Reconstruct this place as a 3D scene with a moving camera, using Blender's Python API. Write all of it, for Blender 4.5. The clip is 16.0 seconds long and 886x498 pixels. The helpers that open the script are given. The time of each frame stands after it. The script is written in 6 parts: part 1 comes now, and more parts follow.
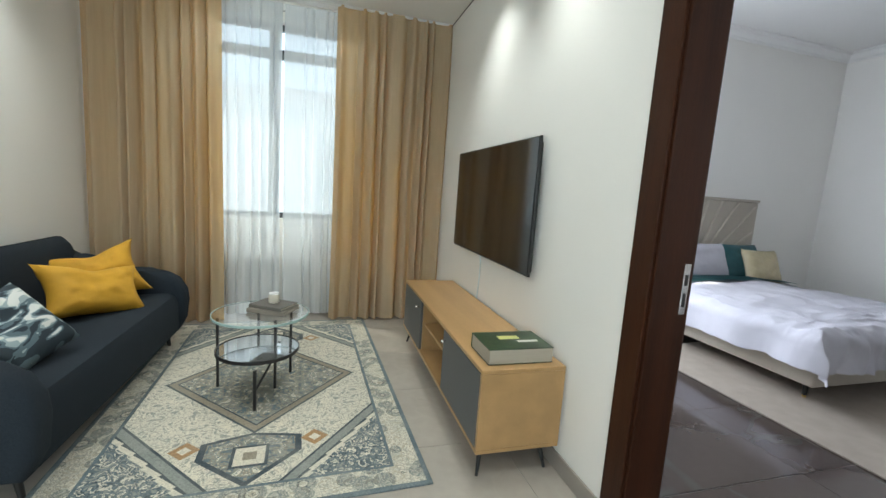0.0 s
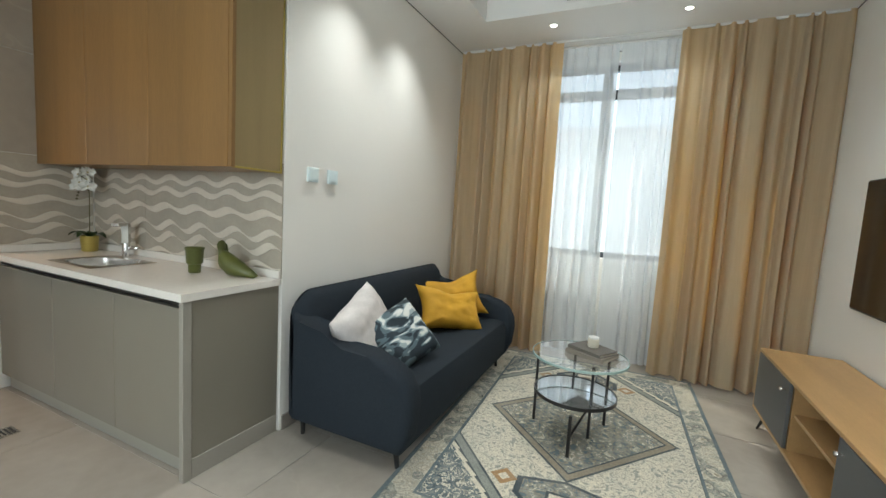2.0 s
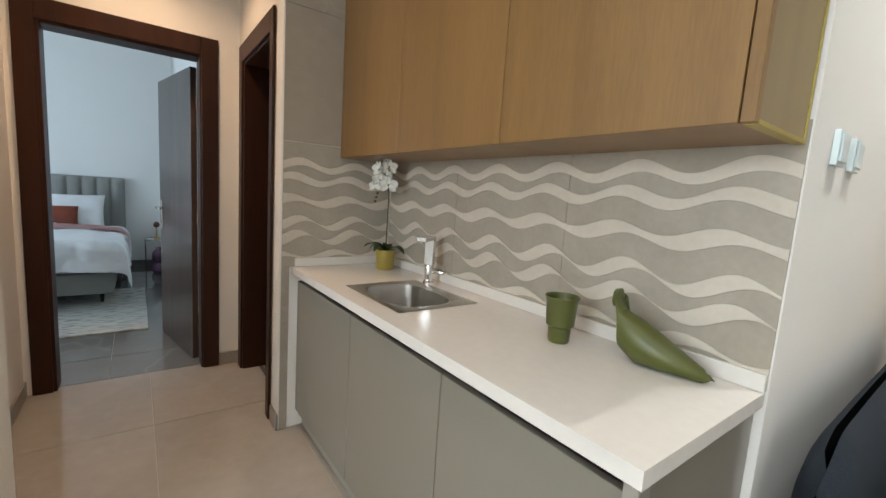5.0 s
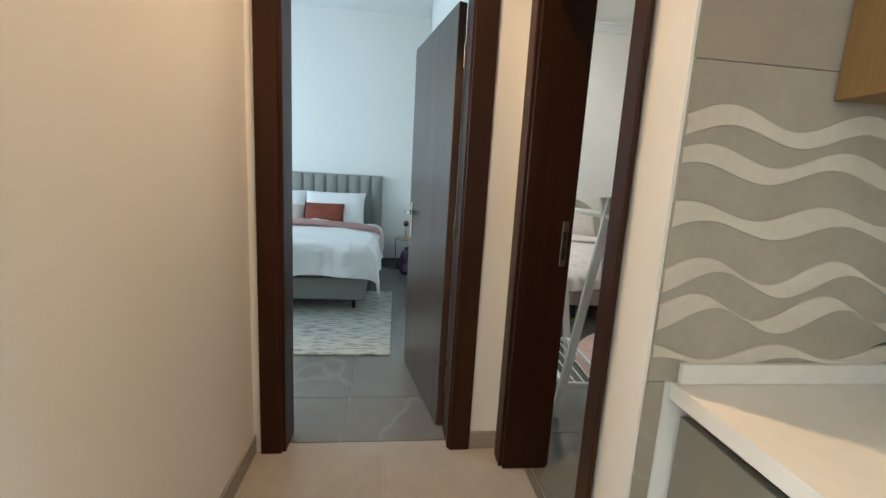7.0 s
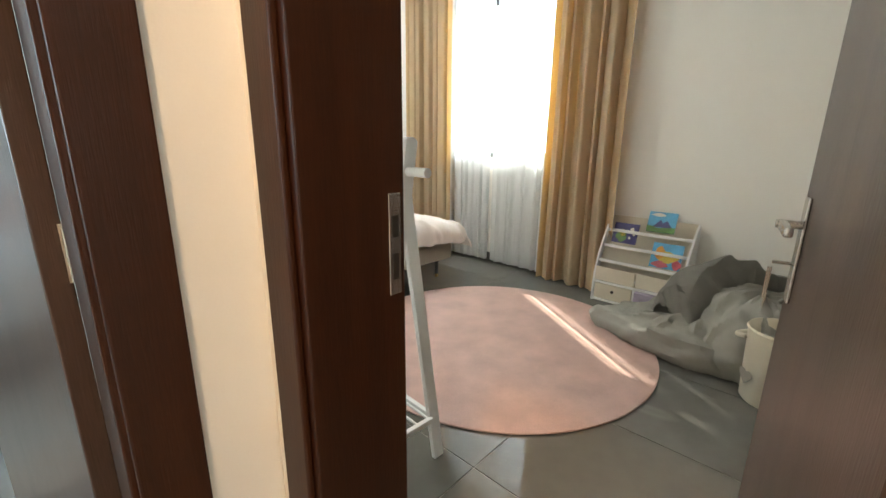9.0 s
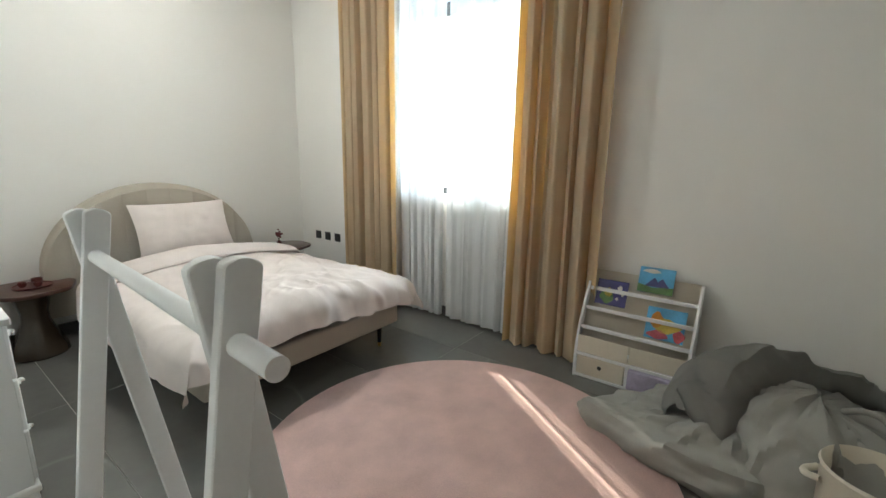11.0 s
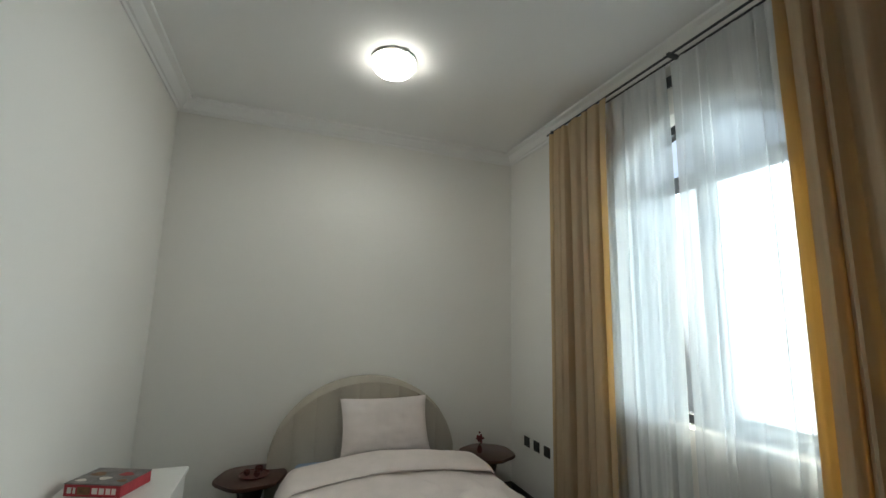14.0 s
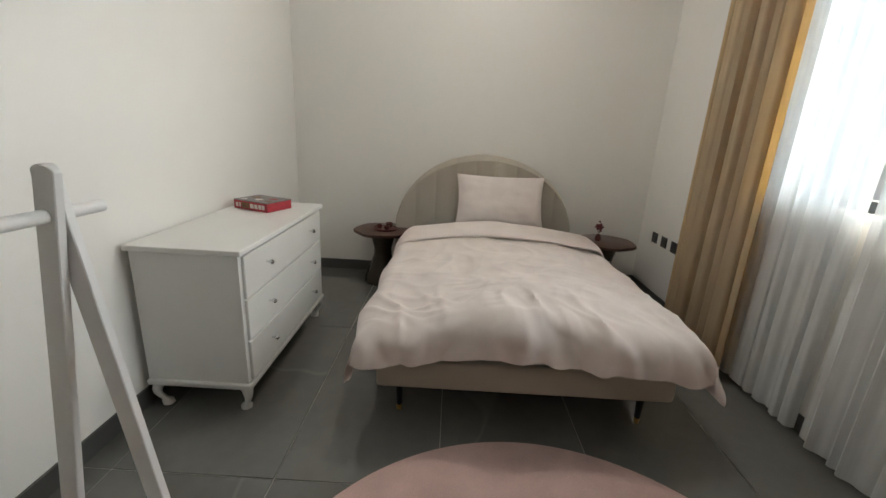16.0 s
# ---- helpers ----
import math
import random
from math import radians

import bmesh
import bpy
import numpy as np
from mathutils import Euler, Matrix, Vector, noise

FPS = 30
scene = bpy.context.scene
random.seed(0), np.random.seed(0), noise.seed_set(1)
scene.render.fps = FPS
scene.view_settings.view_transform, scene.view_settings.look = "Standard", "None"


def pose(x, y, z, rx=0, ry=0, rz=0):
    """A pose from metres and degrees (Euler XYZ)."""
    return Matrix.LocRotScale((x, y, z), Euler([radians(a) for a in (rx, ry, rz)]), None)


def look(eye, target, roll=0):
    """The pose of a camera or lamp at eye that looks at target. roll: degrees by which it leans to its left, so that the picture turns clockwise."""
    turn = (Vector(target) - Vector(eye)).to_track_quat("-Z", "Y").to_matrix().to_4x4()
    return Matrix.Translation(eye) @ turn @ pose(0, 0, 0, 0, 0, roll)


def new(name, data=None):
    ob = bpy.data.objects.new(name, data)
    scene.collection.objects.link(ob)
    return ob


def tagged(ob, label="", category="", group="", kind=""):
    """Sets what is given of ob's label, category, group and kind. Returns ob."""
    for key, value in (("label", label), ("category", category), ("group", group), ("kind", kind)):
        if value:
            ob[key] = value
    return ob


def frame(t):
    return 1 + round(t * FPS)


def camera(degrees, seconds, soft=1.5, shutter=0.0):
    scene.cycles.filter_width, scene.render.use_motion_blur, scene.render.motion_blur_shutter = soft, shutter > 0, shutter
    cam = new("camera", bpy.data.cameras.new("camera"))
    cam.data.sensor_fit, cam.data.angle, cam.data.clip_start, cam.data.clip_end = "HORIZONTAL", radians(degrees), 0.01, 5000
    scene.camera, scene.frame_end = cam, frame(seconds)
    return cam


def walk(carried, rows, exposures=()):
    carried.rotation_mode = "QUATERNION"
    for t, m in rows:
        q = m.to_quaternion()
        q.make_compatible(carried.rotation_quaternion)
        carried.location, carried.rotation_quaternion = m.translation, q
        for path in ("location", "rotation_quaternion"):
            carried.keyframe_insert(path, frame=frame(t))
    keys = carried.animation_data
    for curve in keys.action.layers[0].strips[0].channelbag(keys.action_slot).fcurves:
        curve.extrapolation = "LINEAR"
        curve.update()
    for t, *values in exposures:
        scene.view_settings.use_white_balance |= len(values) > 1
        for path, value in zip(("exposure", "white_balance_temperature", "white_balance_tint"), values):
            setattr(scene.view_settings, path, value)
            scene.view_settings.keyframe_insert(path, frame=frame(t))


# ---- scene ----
cam = camera(93.7, 16.0)
PATH = [
    (0, (0.168, 0.159, 1.323), (0.719, 2.063, 1.054), 3.9),
    (0.5, (0.167, 0.191, 1.331), (0.383, 2.166, 1.103), 3.8),
    (1, (0.171, 0.187, 1.341), (0.016, 2.171, 1.142), 3.6),
    (1.5, (0.153, 0.201, 1.346), (-0.368, 2.123, 1.155), 3.4),
    (2, (0.049, 0.273, 1.343), (-0.79, 2.078, 1.152), 3.4),
    (2.5, (-0.108, 0.405, 1.355), (-1.196, 2.072, 1.167), 3.9),
    (3, (-0.222, 0.506, 1.403), (-1.478, 2.049, 1.204), 4.7),
    (3.2, (-0.295, 0.549, 1.398), (-1.59, 2.061, 1.205), 5.0),
    (5.3, (-1.693, 0.785, 1.313), (-3.38, 1.825, 1.045), 3.4),
    (5.5, (-1.857, 0.798, 1.315), (-3.615, 1.712, 1.041), 3.2),
    (6, (-2.211, 0.872, 1.31), (-4.11, 1.434, 1.034), 3.1),
    (6.3, (-2.405, 0.867, 1.325), (-4.341, 1.269, 1.025), 3.2),
    (6.5, (-2.537, 0.883, 1.295), (-4.492, 1.191, 1.001), 3.6),
    (7, (-2.876, 0.826, 1.298), (-4.833, 1.064, 0.96), 3.2),
    (7.5, (-3.217, 0.823, 1.269), (-5.146, 1.203, 0.901), 2.8),
    (8, (-3.539, 0.849, 1.268), (-5.351, 1.576, 0.837), 1.6),
    (8.5, (-3.785, 0.917, 1.256), (-5.381, 2.027, 0.785), 1.0),
    (9, (-3.962, 1.057, 1.234), (-5.282, 2.475, 0.734), 0.6),
    (11.3, (-4.488, 1.795, 1.375), (-5.650, 3.366, 0.962), 0.9),
    (11.5, (-4.500, 1.852, 1.383), (-5.788, 3.330, 0.988), 0.3),
    (12, (-4.537, 1.965, 1.435), (-6.105, 3.170, 1.147), -0.4),
    (12.5, (-4.565, 2.082, 1.528), (-6.301, 3.065, 1.388), 0.6),
    (13, (-4.564, 2.276, 1.626), (-6.41, 3.043, 1.675), 1.3),
    (13.5, (-4.614, 2.465, 1.726), (-6.49, 3.114, 1.971), 1.1),
    (14, (-4.735, 2.332, 1.688), (-6.585, 3.025, 2.001), 1.4),
    (14.5, (-4.759, 2.474, 1.635), (-6.676, 3.035, 1.734), 1.3),
    (15, (-4.802, 2.659, 1.541), (-6.754, 3.053, 1.363), 1.6),
    (15.5, (-4.835, 2.73, 1.433), (-6.779, 2.956, 1.023), 2.4),
    (16, (-4.79, 2.773, 1.357), (-6.709, 2.751, 0.795), 3.0),
]
walk(cam, [(t, look(eye, target, roll)) for t, eye, target, roll in PATH],
     exposures=[(0, 0.38, 6180, 1), (3, 0.33, 6400, 5), (5.3, 0.72, 6450, 8), (6.3, 0.98, 6350, 3), (7, 1.05, 6450, 2), (8, 1.32, 7000, 8), (8.5, 1.52, 7500, 4), (9, 1.78, 6850, 3), (10, 1.45, 6750, 4), (11.5, 1.2, 6350, 3),
                (12.5, 0.78, 6450, 4), (13.5, 0.24, 6480, 2), (14.5, -0.02, 6600, 0), (15.2, 0.2, 6750, 2), (16, 0.62, 6950, 9)])

# ==== place ====
# ---- light ----
SUN_WAY = Vector((0.60, -0.40, -0.66)).normalized()
world = bpy.data.worlds.new("sky")
world.use_nodes = True
scene.world = world
_n = world.node_tree.nodes
_sky = _n.new("ShaderNodeTexSky")
_sky.sky_type = "NISHITA"
_sky.sun_disc = False
_sky.sun_elevation = math.asin(-SUN_WAY.z)
_sky.sun_rotation = math.atan2(-SUN_WAY.x, -SUN_WAY.y)
world.node_tree.links.new(_sky.outputs[0], _n["Background"].inputs[0])
_n["Background"].inputs[1].default_value = 0.12


def lamp(name, kind, power, colour, m, **more):
    data = bpy.data.lights.new(name, kind)
    data.energy, data.color = power, colour
    if kind == "AREA":
        data.spread = radians(more.get("spread", 180))
        data.shape, data.size, data.size_y = "RECTANGLE", more["w"], more["h"]
    if kind == "SPOT":
        data.spot_size, data.spot_blend, data.shadow_soft_size = radians(more["cone"]), more["blend"], more["r"]
    if kind == "POINT":
        data.shadow_soft_size = more["r"]
    if kind == "SUN":
        data.angle = radians(0.5)
    ob = new(name, data)
    ob.matrix_world = m
    return ob


lamp("sun", "SUN", 5.0, (1.0, 0.93, 0.82), look((0, 0, 0), SUN_WAY))
DAY = (0.86, 0.94, 1.0)
WARM = (1.0, 0.64, 0.39)
SOFT = (1.0, 0.98, 0.955)
# sky light in the window openings
lamp("sky_living", "AREA", 12.5, DAY, look((-0.35, 4.92, 1.88), (-0.35, 0, 1.7)), w=1.66, h=1.86)
lamp("sky_kids", "AREA", 29, DAY, look((-6.47, 4.83, 2.04), (-6.47, 0, 1.4)), w=1.12, h=1.86, spread=82)
lamp("sky_bedroom", "AREA", 50, (0.62, 0.80, 1.0), look((-6.9, -2.98, 1.6), (-6.9, 2, 1.4)), w=1.8, h=1.5)
lamp("sky_guest", "AREA", 98, (0.84, 0.86, 1.0), look((2.3, 4.27, 1.7), (3.2, 0, 1.3)), w=1.2, h=1.5)
# added fill from behind, set in an invented entrance window out of view
lamp("sky_entry", "AREA", 58, DAY, look((-1.2, -2.45, 1.7), (-1.0, 2, 1.3)), w=1.6, h=1.4)


# ---- materials ----
def material(name, col, rough=0.5, metal=0.0, var=0.06, scale=3.0, bump=0.0, bscale=120.0, stretch=(1, 1, 1), spec=0.5, trans=0.0, rand=0.0):
    """A surface with colour varying at two sizes, fine relief and, for repeats, a shade of its own for each."""
    m = bpy.data.materials.new(name)
    m.use_nodes = True
    t, n = m.node_tree, m.node_tree.nodes
    b = n["Principled BSDF"]
    co = n.new("ShaderNodeTexCoord")
    mp = n.new("ShaderNodeMapping")
    mp.inputs["Scale"].default_value = stretch
    t.links.new(co.outputs["Object"], mp.inputs[0])
    big, fine = n.new("ShaderNodeTexNoise"), n.new("ShaderNodeTexNoise")
    big.inputs["Scale"].default_value, big.inputs["Detail"].default_value = scale, 4
    fine.inputs["Scale"].default_value, fine.inputs["Detail"].default_value = bscale, 3
    for q in (big, fine):
        t.links.new(mp.outputs[0], q.inputs["Vector"])
    mixed = n.new("ShaderNodeMix")
    mixed.data_type, mixed.blend_type = "FLOAT", "MIX"
    mixed.inputs[0].default_value = 0.35
    t.links.new(big.outputs["Fac"], mixed.inputs[2])
    t.links.new(fine.outputs["Fac"], mixed.inputs[3])
    ramp = n.new("ShaderNodeValToRGB")
    lo, hi = [max(0, c * (1 - 2.2 * var)) for c in col[:3]], [min(1, c * (1 + 2.2 * var)) for c in col[:3]]
    ramp.color_ramp.elements[0].position, ramp.color_ramp.elements[1].position = 0.25, 0.75
    ramp.color_ramp.elements[0].color, ramp.color_ramp.elements[1].color = (*lo, 1), (*hi, 1)
    t.links.new(mixed.outputs[0], ramp.inputs[0])
    out = ramp.outputs[0]
    if rand:
        info, hs = n.new("ShaderNodeObjectInfo"), n.new("ShaderNodeHueSaturation")
        mr = n.new("ShaderNodeMapRange")
        mr.inputs[3].default_value, mr.inputs[4].default_value = 1 - rand, 1 + rand
        t.links.new(info.outputs["Random"], mr.inputs[0])
        t.links.new(mr.outputs[0], hs.inputs["Value"])
        t.links.new(out, hs.inputs["Color"])
        out = hs.outputs[0]
    t.links.new(out, b.inputs["Base Color"])
    b.inputs["Roughness"].default_value, b.inputs["Metallic"].default_value = rough, metal
    b.inputs["Specular IOR Level"].default_value = spec
    b.inputs["Transmission Weight"].default_value = trans
    if bump:
        bp = n.new("ShaderNodeBump")
        bp.inputs["Strength"].default_value, bp.inputs["Distance"].default_value = bump, 0.004
        t.links.new(fine.outputs["Fac"], bp.inputs["Height"])
        t.links.new(bp.outputs[0], b.inputs["Normal"])
    return m


def cloth(name, col, thru, share=0.45, clear=0.0, weave=900.0):
    """Woven cloth that lets light through; clear: the share of open holes in a sheer."""
    m = bpy.data.materials.new(name)
    m.use_nodes = True
    t, n = m.node_tree, m.node_tree.nodes
    n.remove(n["Principled BSDF"])
    end = n["Material Output"]
    co, noi = n.new("ShaderNodeTexCoord"), n.new("ShaderNodeTexNoise")
    mp = n.new("ShaderNodeMapping")
    mp.inputs["Scale"].default_value = (14, 14, 0.6)
    noi.inputs["Scale"].default_value, noi.inputs["Detail"].default_value = 6, 5
    t.links.new(co.outputs["Object"], mp.inputs[0])
    t.links.new(mp.outputs[0], noi.inputs["Vector"])
    rp = n.new("ShaderNodeValToRGB")
    rp.color_ramp.elements[0].color = (*[c * 0.88 for c in col], 1)
    rp.color_ramp.elements[1].color = (*[min(1, c * 1.1) for c in col], 1)
    t.links.new(noi.outputs["Fac"], rp.inputs[0])
    d, tr, mx = n.new("ShaderNodeBsdfDiffuse"), n.new("ShaderNodeBsdfTranslucent"), n.new("ShaderNodeMixShader")
    t.links.new(rp.outputs[0], d.inputs[0])
    tr.inputs[0].default_value = (*thru, 1)
    fine, bp = n.new("ShaderNodeTexNoise"), n.new("ShaderNodeBump")
    fine.inputs["Scale"].default_value = weave
    t.links.new(co.outputs["Object"], fine.inputs["Vector"])
    bp.inputs["Strength"].default_value, bp.inputs["Distance"].default_value = 0.15, 0.001
    t.links.new(fine.outputs["Fac"], bp.inputs["Height"])
    t.links.new(bp.outputs[0], d.inputs["Normal"])
    mx.inputs[0].default_value = share
    t.links.new(d.outputs[0], mx.inputs[1])
    t.links.new(tr.outputs[0], mx.inputs[2])
    last = mx
    if clear:
        hole, m2 = n.new("ShaderNodeBsdfTransparent"), n.new("ShaderNodeMixShader")
        m2.inputs[0].default_value = clear
        t.links.new(mx.outputs[0], m2.inputs[1])
        t.links.new(hole.outputs[0], m2.inputs[2])
        last = m2
    t.links.new(last.outputs[0], end.inputs[0])
    return m


def stone(name, col, vein, rough, scale=1.3, amount=0.5, rand=0.03):
    """Polished porcelain with cloudy tone and thin wandering veins."""
    m = material(name, col, rough, var=0.06, scale=2.5, bscale=14, rand=rand)
    t, n = m.node_tree, m.node_tree.nodes
    b = n["Principled BSDF"]
    src = b.inputs["Base Color"].links[0].from_socket
    co, noi, mx = n.new("ShaderNodeTexCoord"), n.new("ShaderNodeTexNoise"), n.new("ShaderNodeMix")
    info, add = n.new("ShaderNodeObjectInfo"), n.new("ShaderNodeVectorMath")
    scl = n.new("ShaderNodeVectorMath")
    scl.operation, scl.inputs[1].default_value = "SCALE", (1, 1, 1)
    scl.inputs["Scale"].default_value = 13.0
    comb = n.new("ShaderNodeCombineXYZ")
    for i in range(3):
        t.links.new(info.outputs["Random"], comb.inputs[i])
    t.links.new(comb.outputs[0], scl.inputs[0])
    t.links.new(co.outputs["Object"], add.inputs[0])
    t.links.new(scl.outputs[0], add.inputs[1])
    noi.inputs["Scale"].default_value, noi.inputs["Detail"].default_value, noi.inputs["Roughness"].default_value = scale, 4, 0.55
    noi.inputs["Distortion"].default_value = 0.3
    t.links.new(add.outputs[0], noi.inputs["Vector"])
    rp = n.new("ShaderNodeValToRGB")
    e = rp.color_ramp.elements
    e[0].position, e[0].color = 0.493, (0, 0, 0, 1)
    e[1].position, e[1].color = 0.50, (amount, amount, amount, 1)
    e2 = rp.color_ramp.elements.new(0.507)
    e2.color = (0, 0, 0, 1)
    t.links.new(noi.outputs["Fac"], rp.inputs[0])
    mx.data_type = "RGBA"
    t.links.new(rp.outputs[0], mx.inputs[0])
    t.links.new(src, mx.inputs[6])
    mx.inputs[7].default_value = (*vein, 1)
    t.links.new(mx.outputs[2], b.inputs["Base Color"])
    return m


def glowing(name, col, power):
    m = bpy.data.materials.new(name)
    m.use_nodes = True
    b = m.node_tree.nodes["Principled BSDF"]
    b.inputs["Base Color"].default_value = (*col, 1)
    b.inputs["Emission Color"].default_value, b.inputs["Emission Strength"].default_value = (*col, 1), power
    return m


def clear_glass(name, tint=(0.93, 0.97, 0.95), rough=0.0):
    m = bpy.data.materials.new(name)
    m.use_nodes = True
    b = m.node_tree.nodes["Principled BSDF"]
    b.inputs["Base Color"].default_value = (*tint, 1)
    b.inputs["Roughness"].default_value, b.inputs["Transmission Weight"].default_value, b.inputs["IOR"].default_value = rough, 1.0, 1.45
    return m


PLASTER = material("wall_paint", (0.832, 0.816, 0.778), 0.6, var=0.012, scale=1.2, bump=0.05, bscale=220)
CEIL = material("ceiling_paint", (0.85, 0.845, 0.83), 0.7, var=0.012, scale=1.0, bump=0.04, bscale=200)
TILE_LIV = stone("porcelain_beige", (0.37, 0.335, 0.295), (0.47, 0.43, 0.38), 0.10, 0.8, 0.14)
TILE_GREY = stone("porcelain_grey", (0.158, 0.156, 0.145), (0.42, 0.41, 0.39), 0.05, 0.35, 0.18)
# guest room copy of the grey tile, its dimmer light put into the colour
TILE_GREY_SHADED = stone("porcelain_grey_shaded", (0.060, 0.046, 0.040), (0.12, 0.15, 0.14), 0.10, 0.5, 0.2)
GROUT = material("grout", (0.42, 0.40, 0.37), 0.85, var=0.05, scale=9)
SKIRT_LIV = material("skirting_beige", (0.30, 0.27, 0.24), 0.3, var=0.05)
SKIRT_AND_GAP_GREY = material("skirting_and_gap_shade_grey", (0.085, 0.082, 0.078), 0.3, var=0.08)
WENGE = material("dark_wenge", (0.034, 0.0105, 0.0038), 0.42, spec=0.25, var=0.25, scale=2.0, bump=0.12, bscale=40, stretch=(8, 8, 0.5))
WENGE_LEAF = material("wenge_door_leaf", (0.076, 0.049, 0.039), 0.32, var=0.22, scale=2.0, bump=0.12, bscale=40, stretch=(8, 8, 0.5))
OAK = material("oak_veneer", (0.40, 0.245, 0.105), 0.42, var=0.10, scale=1.6, bump=0.06, bscale=45, stretch=(6, 0.5, 6))
OAK_CAB = material("golden_oak_laminate", (0.225, 0.124, 0.042), 0.40, var=0.12, scale=1.3, bump=0.05, bscale=40, stretch=(6, 6, 0.4))
OAK_END = material("olive_oak_laminate", (0.27, 0.20, 0.095), 0.4, var=0.06, scale=2, stretch=(6, 6, 0.4))
GREY_FRONT = material("grey_laminate", (0.095, 0.098, 0.10), 0.5, var=0.03)
KIT_GREY = material("taupe_laminate", (0.235, 0.215, 0.175), 0.32, var=0.02)
KIT_EDGE = material("light_taupe_edge", (0.33, 0.31, 0.27), 0.35, var=0.02)
QUARTZ = material("white_quartz", (0.74, 0.71, 0.66), 0.22, var=0.02, scale=30, bscale=300)
SPLASH = stone("taupe_tile", (0.36, 0.315, 0.26), (0.45, 0.40, 0.33), 0.3, 1.1, 0.4)
BAND_LIGHT = material("cream_band", (0.60, 0.55, 0.47), 0.28, var=0.05, scale=6, bump=0.05, bscale=60)
BAND_DARK = material("taupe_band", (0.375, 0.335, 0.275), 0.32, var=0.06, scale=6, bump=0.05, bscale=60)
DRAPE = cloth("beige_drape", (0.53, 0.455, 0.325), (0.76, 0.37, 0.06), 0.33)
SHEER = cloth("white_sheer", (0.90, 0.91, 0.91), (0.48, 0.54, 0.59), 0.24, 0.22)
BLACK = material("black_metal", (0.012, 0.012, 0.012), 0.35, metal=0.0, var=0.05)
DARKFRAME = material("anthracite_aluminium", (0.035, 0.04, 0.045), 0.4, var=0.05)
CHROME = material("chrome", (0.78, 0.78, 0.78), 0.12, metal=1.0, var=0.01)
STEEL = material("brushed_steel", (0.62, 0.60, 0.57), 0.26, metal=1.0, var=0.04, bscale=200, bump=0.05, stretch=(1, 12, 1))
GOLD = material("brass", (0.62, 0.40, 0.12), 0.28, metal=1.0, var=0.05)
NAVY = material("charcoal_blue_weave", (0.022, 0.029, 0.038), 0.9, spec=0.2, var=0.18, scale=260, bump=0.5, bscale=520)
MUSTARD = material("mustard_velvet", (0.56, 0.30, 0.020), 0.75, var=0.14, scale=6, bump=0.25, bscale=300)
FLUFFY = material("pale_fleece", (0.60, 0.56, 0.54), 0.95, var=0.10, scale=14, bump=0.9, bscale=160)
GLASS = clear_glass("clear_glass", (0.90, 0.97, 0.95))
PANE = clear_glass("window_glass", (0.97, 0.98, 0.98))
WHITE = material("white_lacquer", (0.76, 0.755, 0.73), 0.32, var=0.015)
WHITE_ROD = material("white_painted_wood", (0.80, 0.80, 0.79), 0.4, var=0.02)
PINK_RUG = material("dusty_pink_pile", (0.62, 0.425, 0.385), 0.95, var=0.11, scale=5, bump=0.7, bscale=240)
LINEN = material("oatmeal_linen", (0.76, 0.68, 0.645), 0.85, var=0.04, scale=8, bump=0.2, bscale=420)
LINEN_WHITE = material("white_cotton", (0.78, 0.77, 0.76), 0.85, var=0.02, scale=8, bump=0.15, bscale=420)
LINEN_GREY = material("pale_lilac_cotton", (0.47, 0.46, 0.50), 0.85, var=0.03, scale=8, bump=0.15, bscale=420)
UPHOL = material("beige_upholstery", (0.46, 0.415, 0.345), 0.9, var=0.05, scale=200, bump=0.3, bscale=500)
UPHOL_GREY = material("grey_upholstery", (0.27, 0.265, 0.245), 0.9, var=0.06, scale=200, bump=0.3, bscale=500)
BLUE_SHEET = material("blue_sheet", (0.30, 0.38, 0.52), 0.85, var=0.04)
BLUSH = material("blush_knit", (0.72, 0.45, 0.42), 0.95, var=0.08, scale=30, bump=0.5, bscale=200)
RUST = material("rust_velvet", (0.20, 0.045, 0.022), 0.8, var=0.12, scale=12, bump=0.2)
TEAL = material("teal_velvet", (0.012, 0.075, 0.085), 0.6, var=0.15, scale=12, bump=0.2)
WALNUT = material("dark_walnut", (0.065, 0.024, 0.016), 0.3, var=0.2, scale=4, bump=0.05, stretch=(1, 6, 1))
SMOKE = material("smoked_glass", (0.055, 0.040, 0.028), 0.09, var=0.08, scale=9, spec=0.7)
MIRROR_GLASS = material("dark_mirror_glass", (0.42, 0.44, 0.45), 0.04, metal=0.85, var=0.03)
GLASS_EDGE = material("green_glass_edge", (0.34, 0.46, 0.43), 0.12, var=0.06, scale=6)
BEAN = material("grey_bean_cotton", (0.33, 0.327, 0.30), 0.9, var=0.06, scale=7, bump=0.25, bscale=380)
CREAM_WOOD = material("cream_painted_wood", (0.66, 0.60, 0.49), 0.5, var=0.04)
CREAM = material("cream_plastic", (0.70, 0.65, 0.54), 0.5, var=0.03)
OLIVE = material("olive_ceramic", (0.085, 0.095, 0.02), 0.35, var=0.10, scale=10)
POT_GOLD = material("gold_pot", (0.42, 0.33, 0.085), 0.42, metal=0.5, var=0.06)
LEAF = material("orchid_leaf", (0.030, 0.062, 0.016), 0.4, var=0.2, scale=10)
PETAL = material("white_petal", (0.80, 0.79, 0.74), 0.6, var=0.05, scale=40)
STEM = material("orchid_stem", (0.10, 0.085, 0.030), 0.6, var=0.15, scale=30)
SCREEN = material("television_screen", (0.006, 0.006, 0.007), 0.09, var=0.02, spec=0.6)
SWITCH = material("switch_plastic", (0.72, 0.82, 0.84), 0.3, var=0.01)
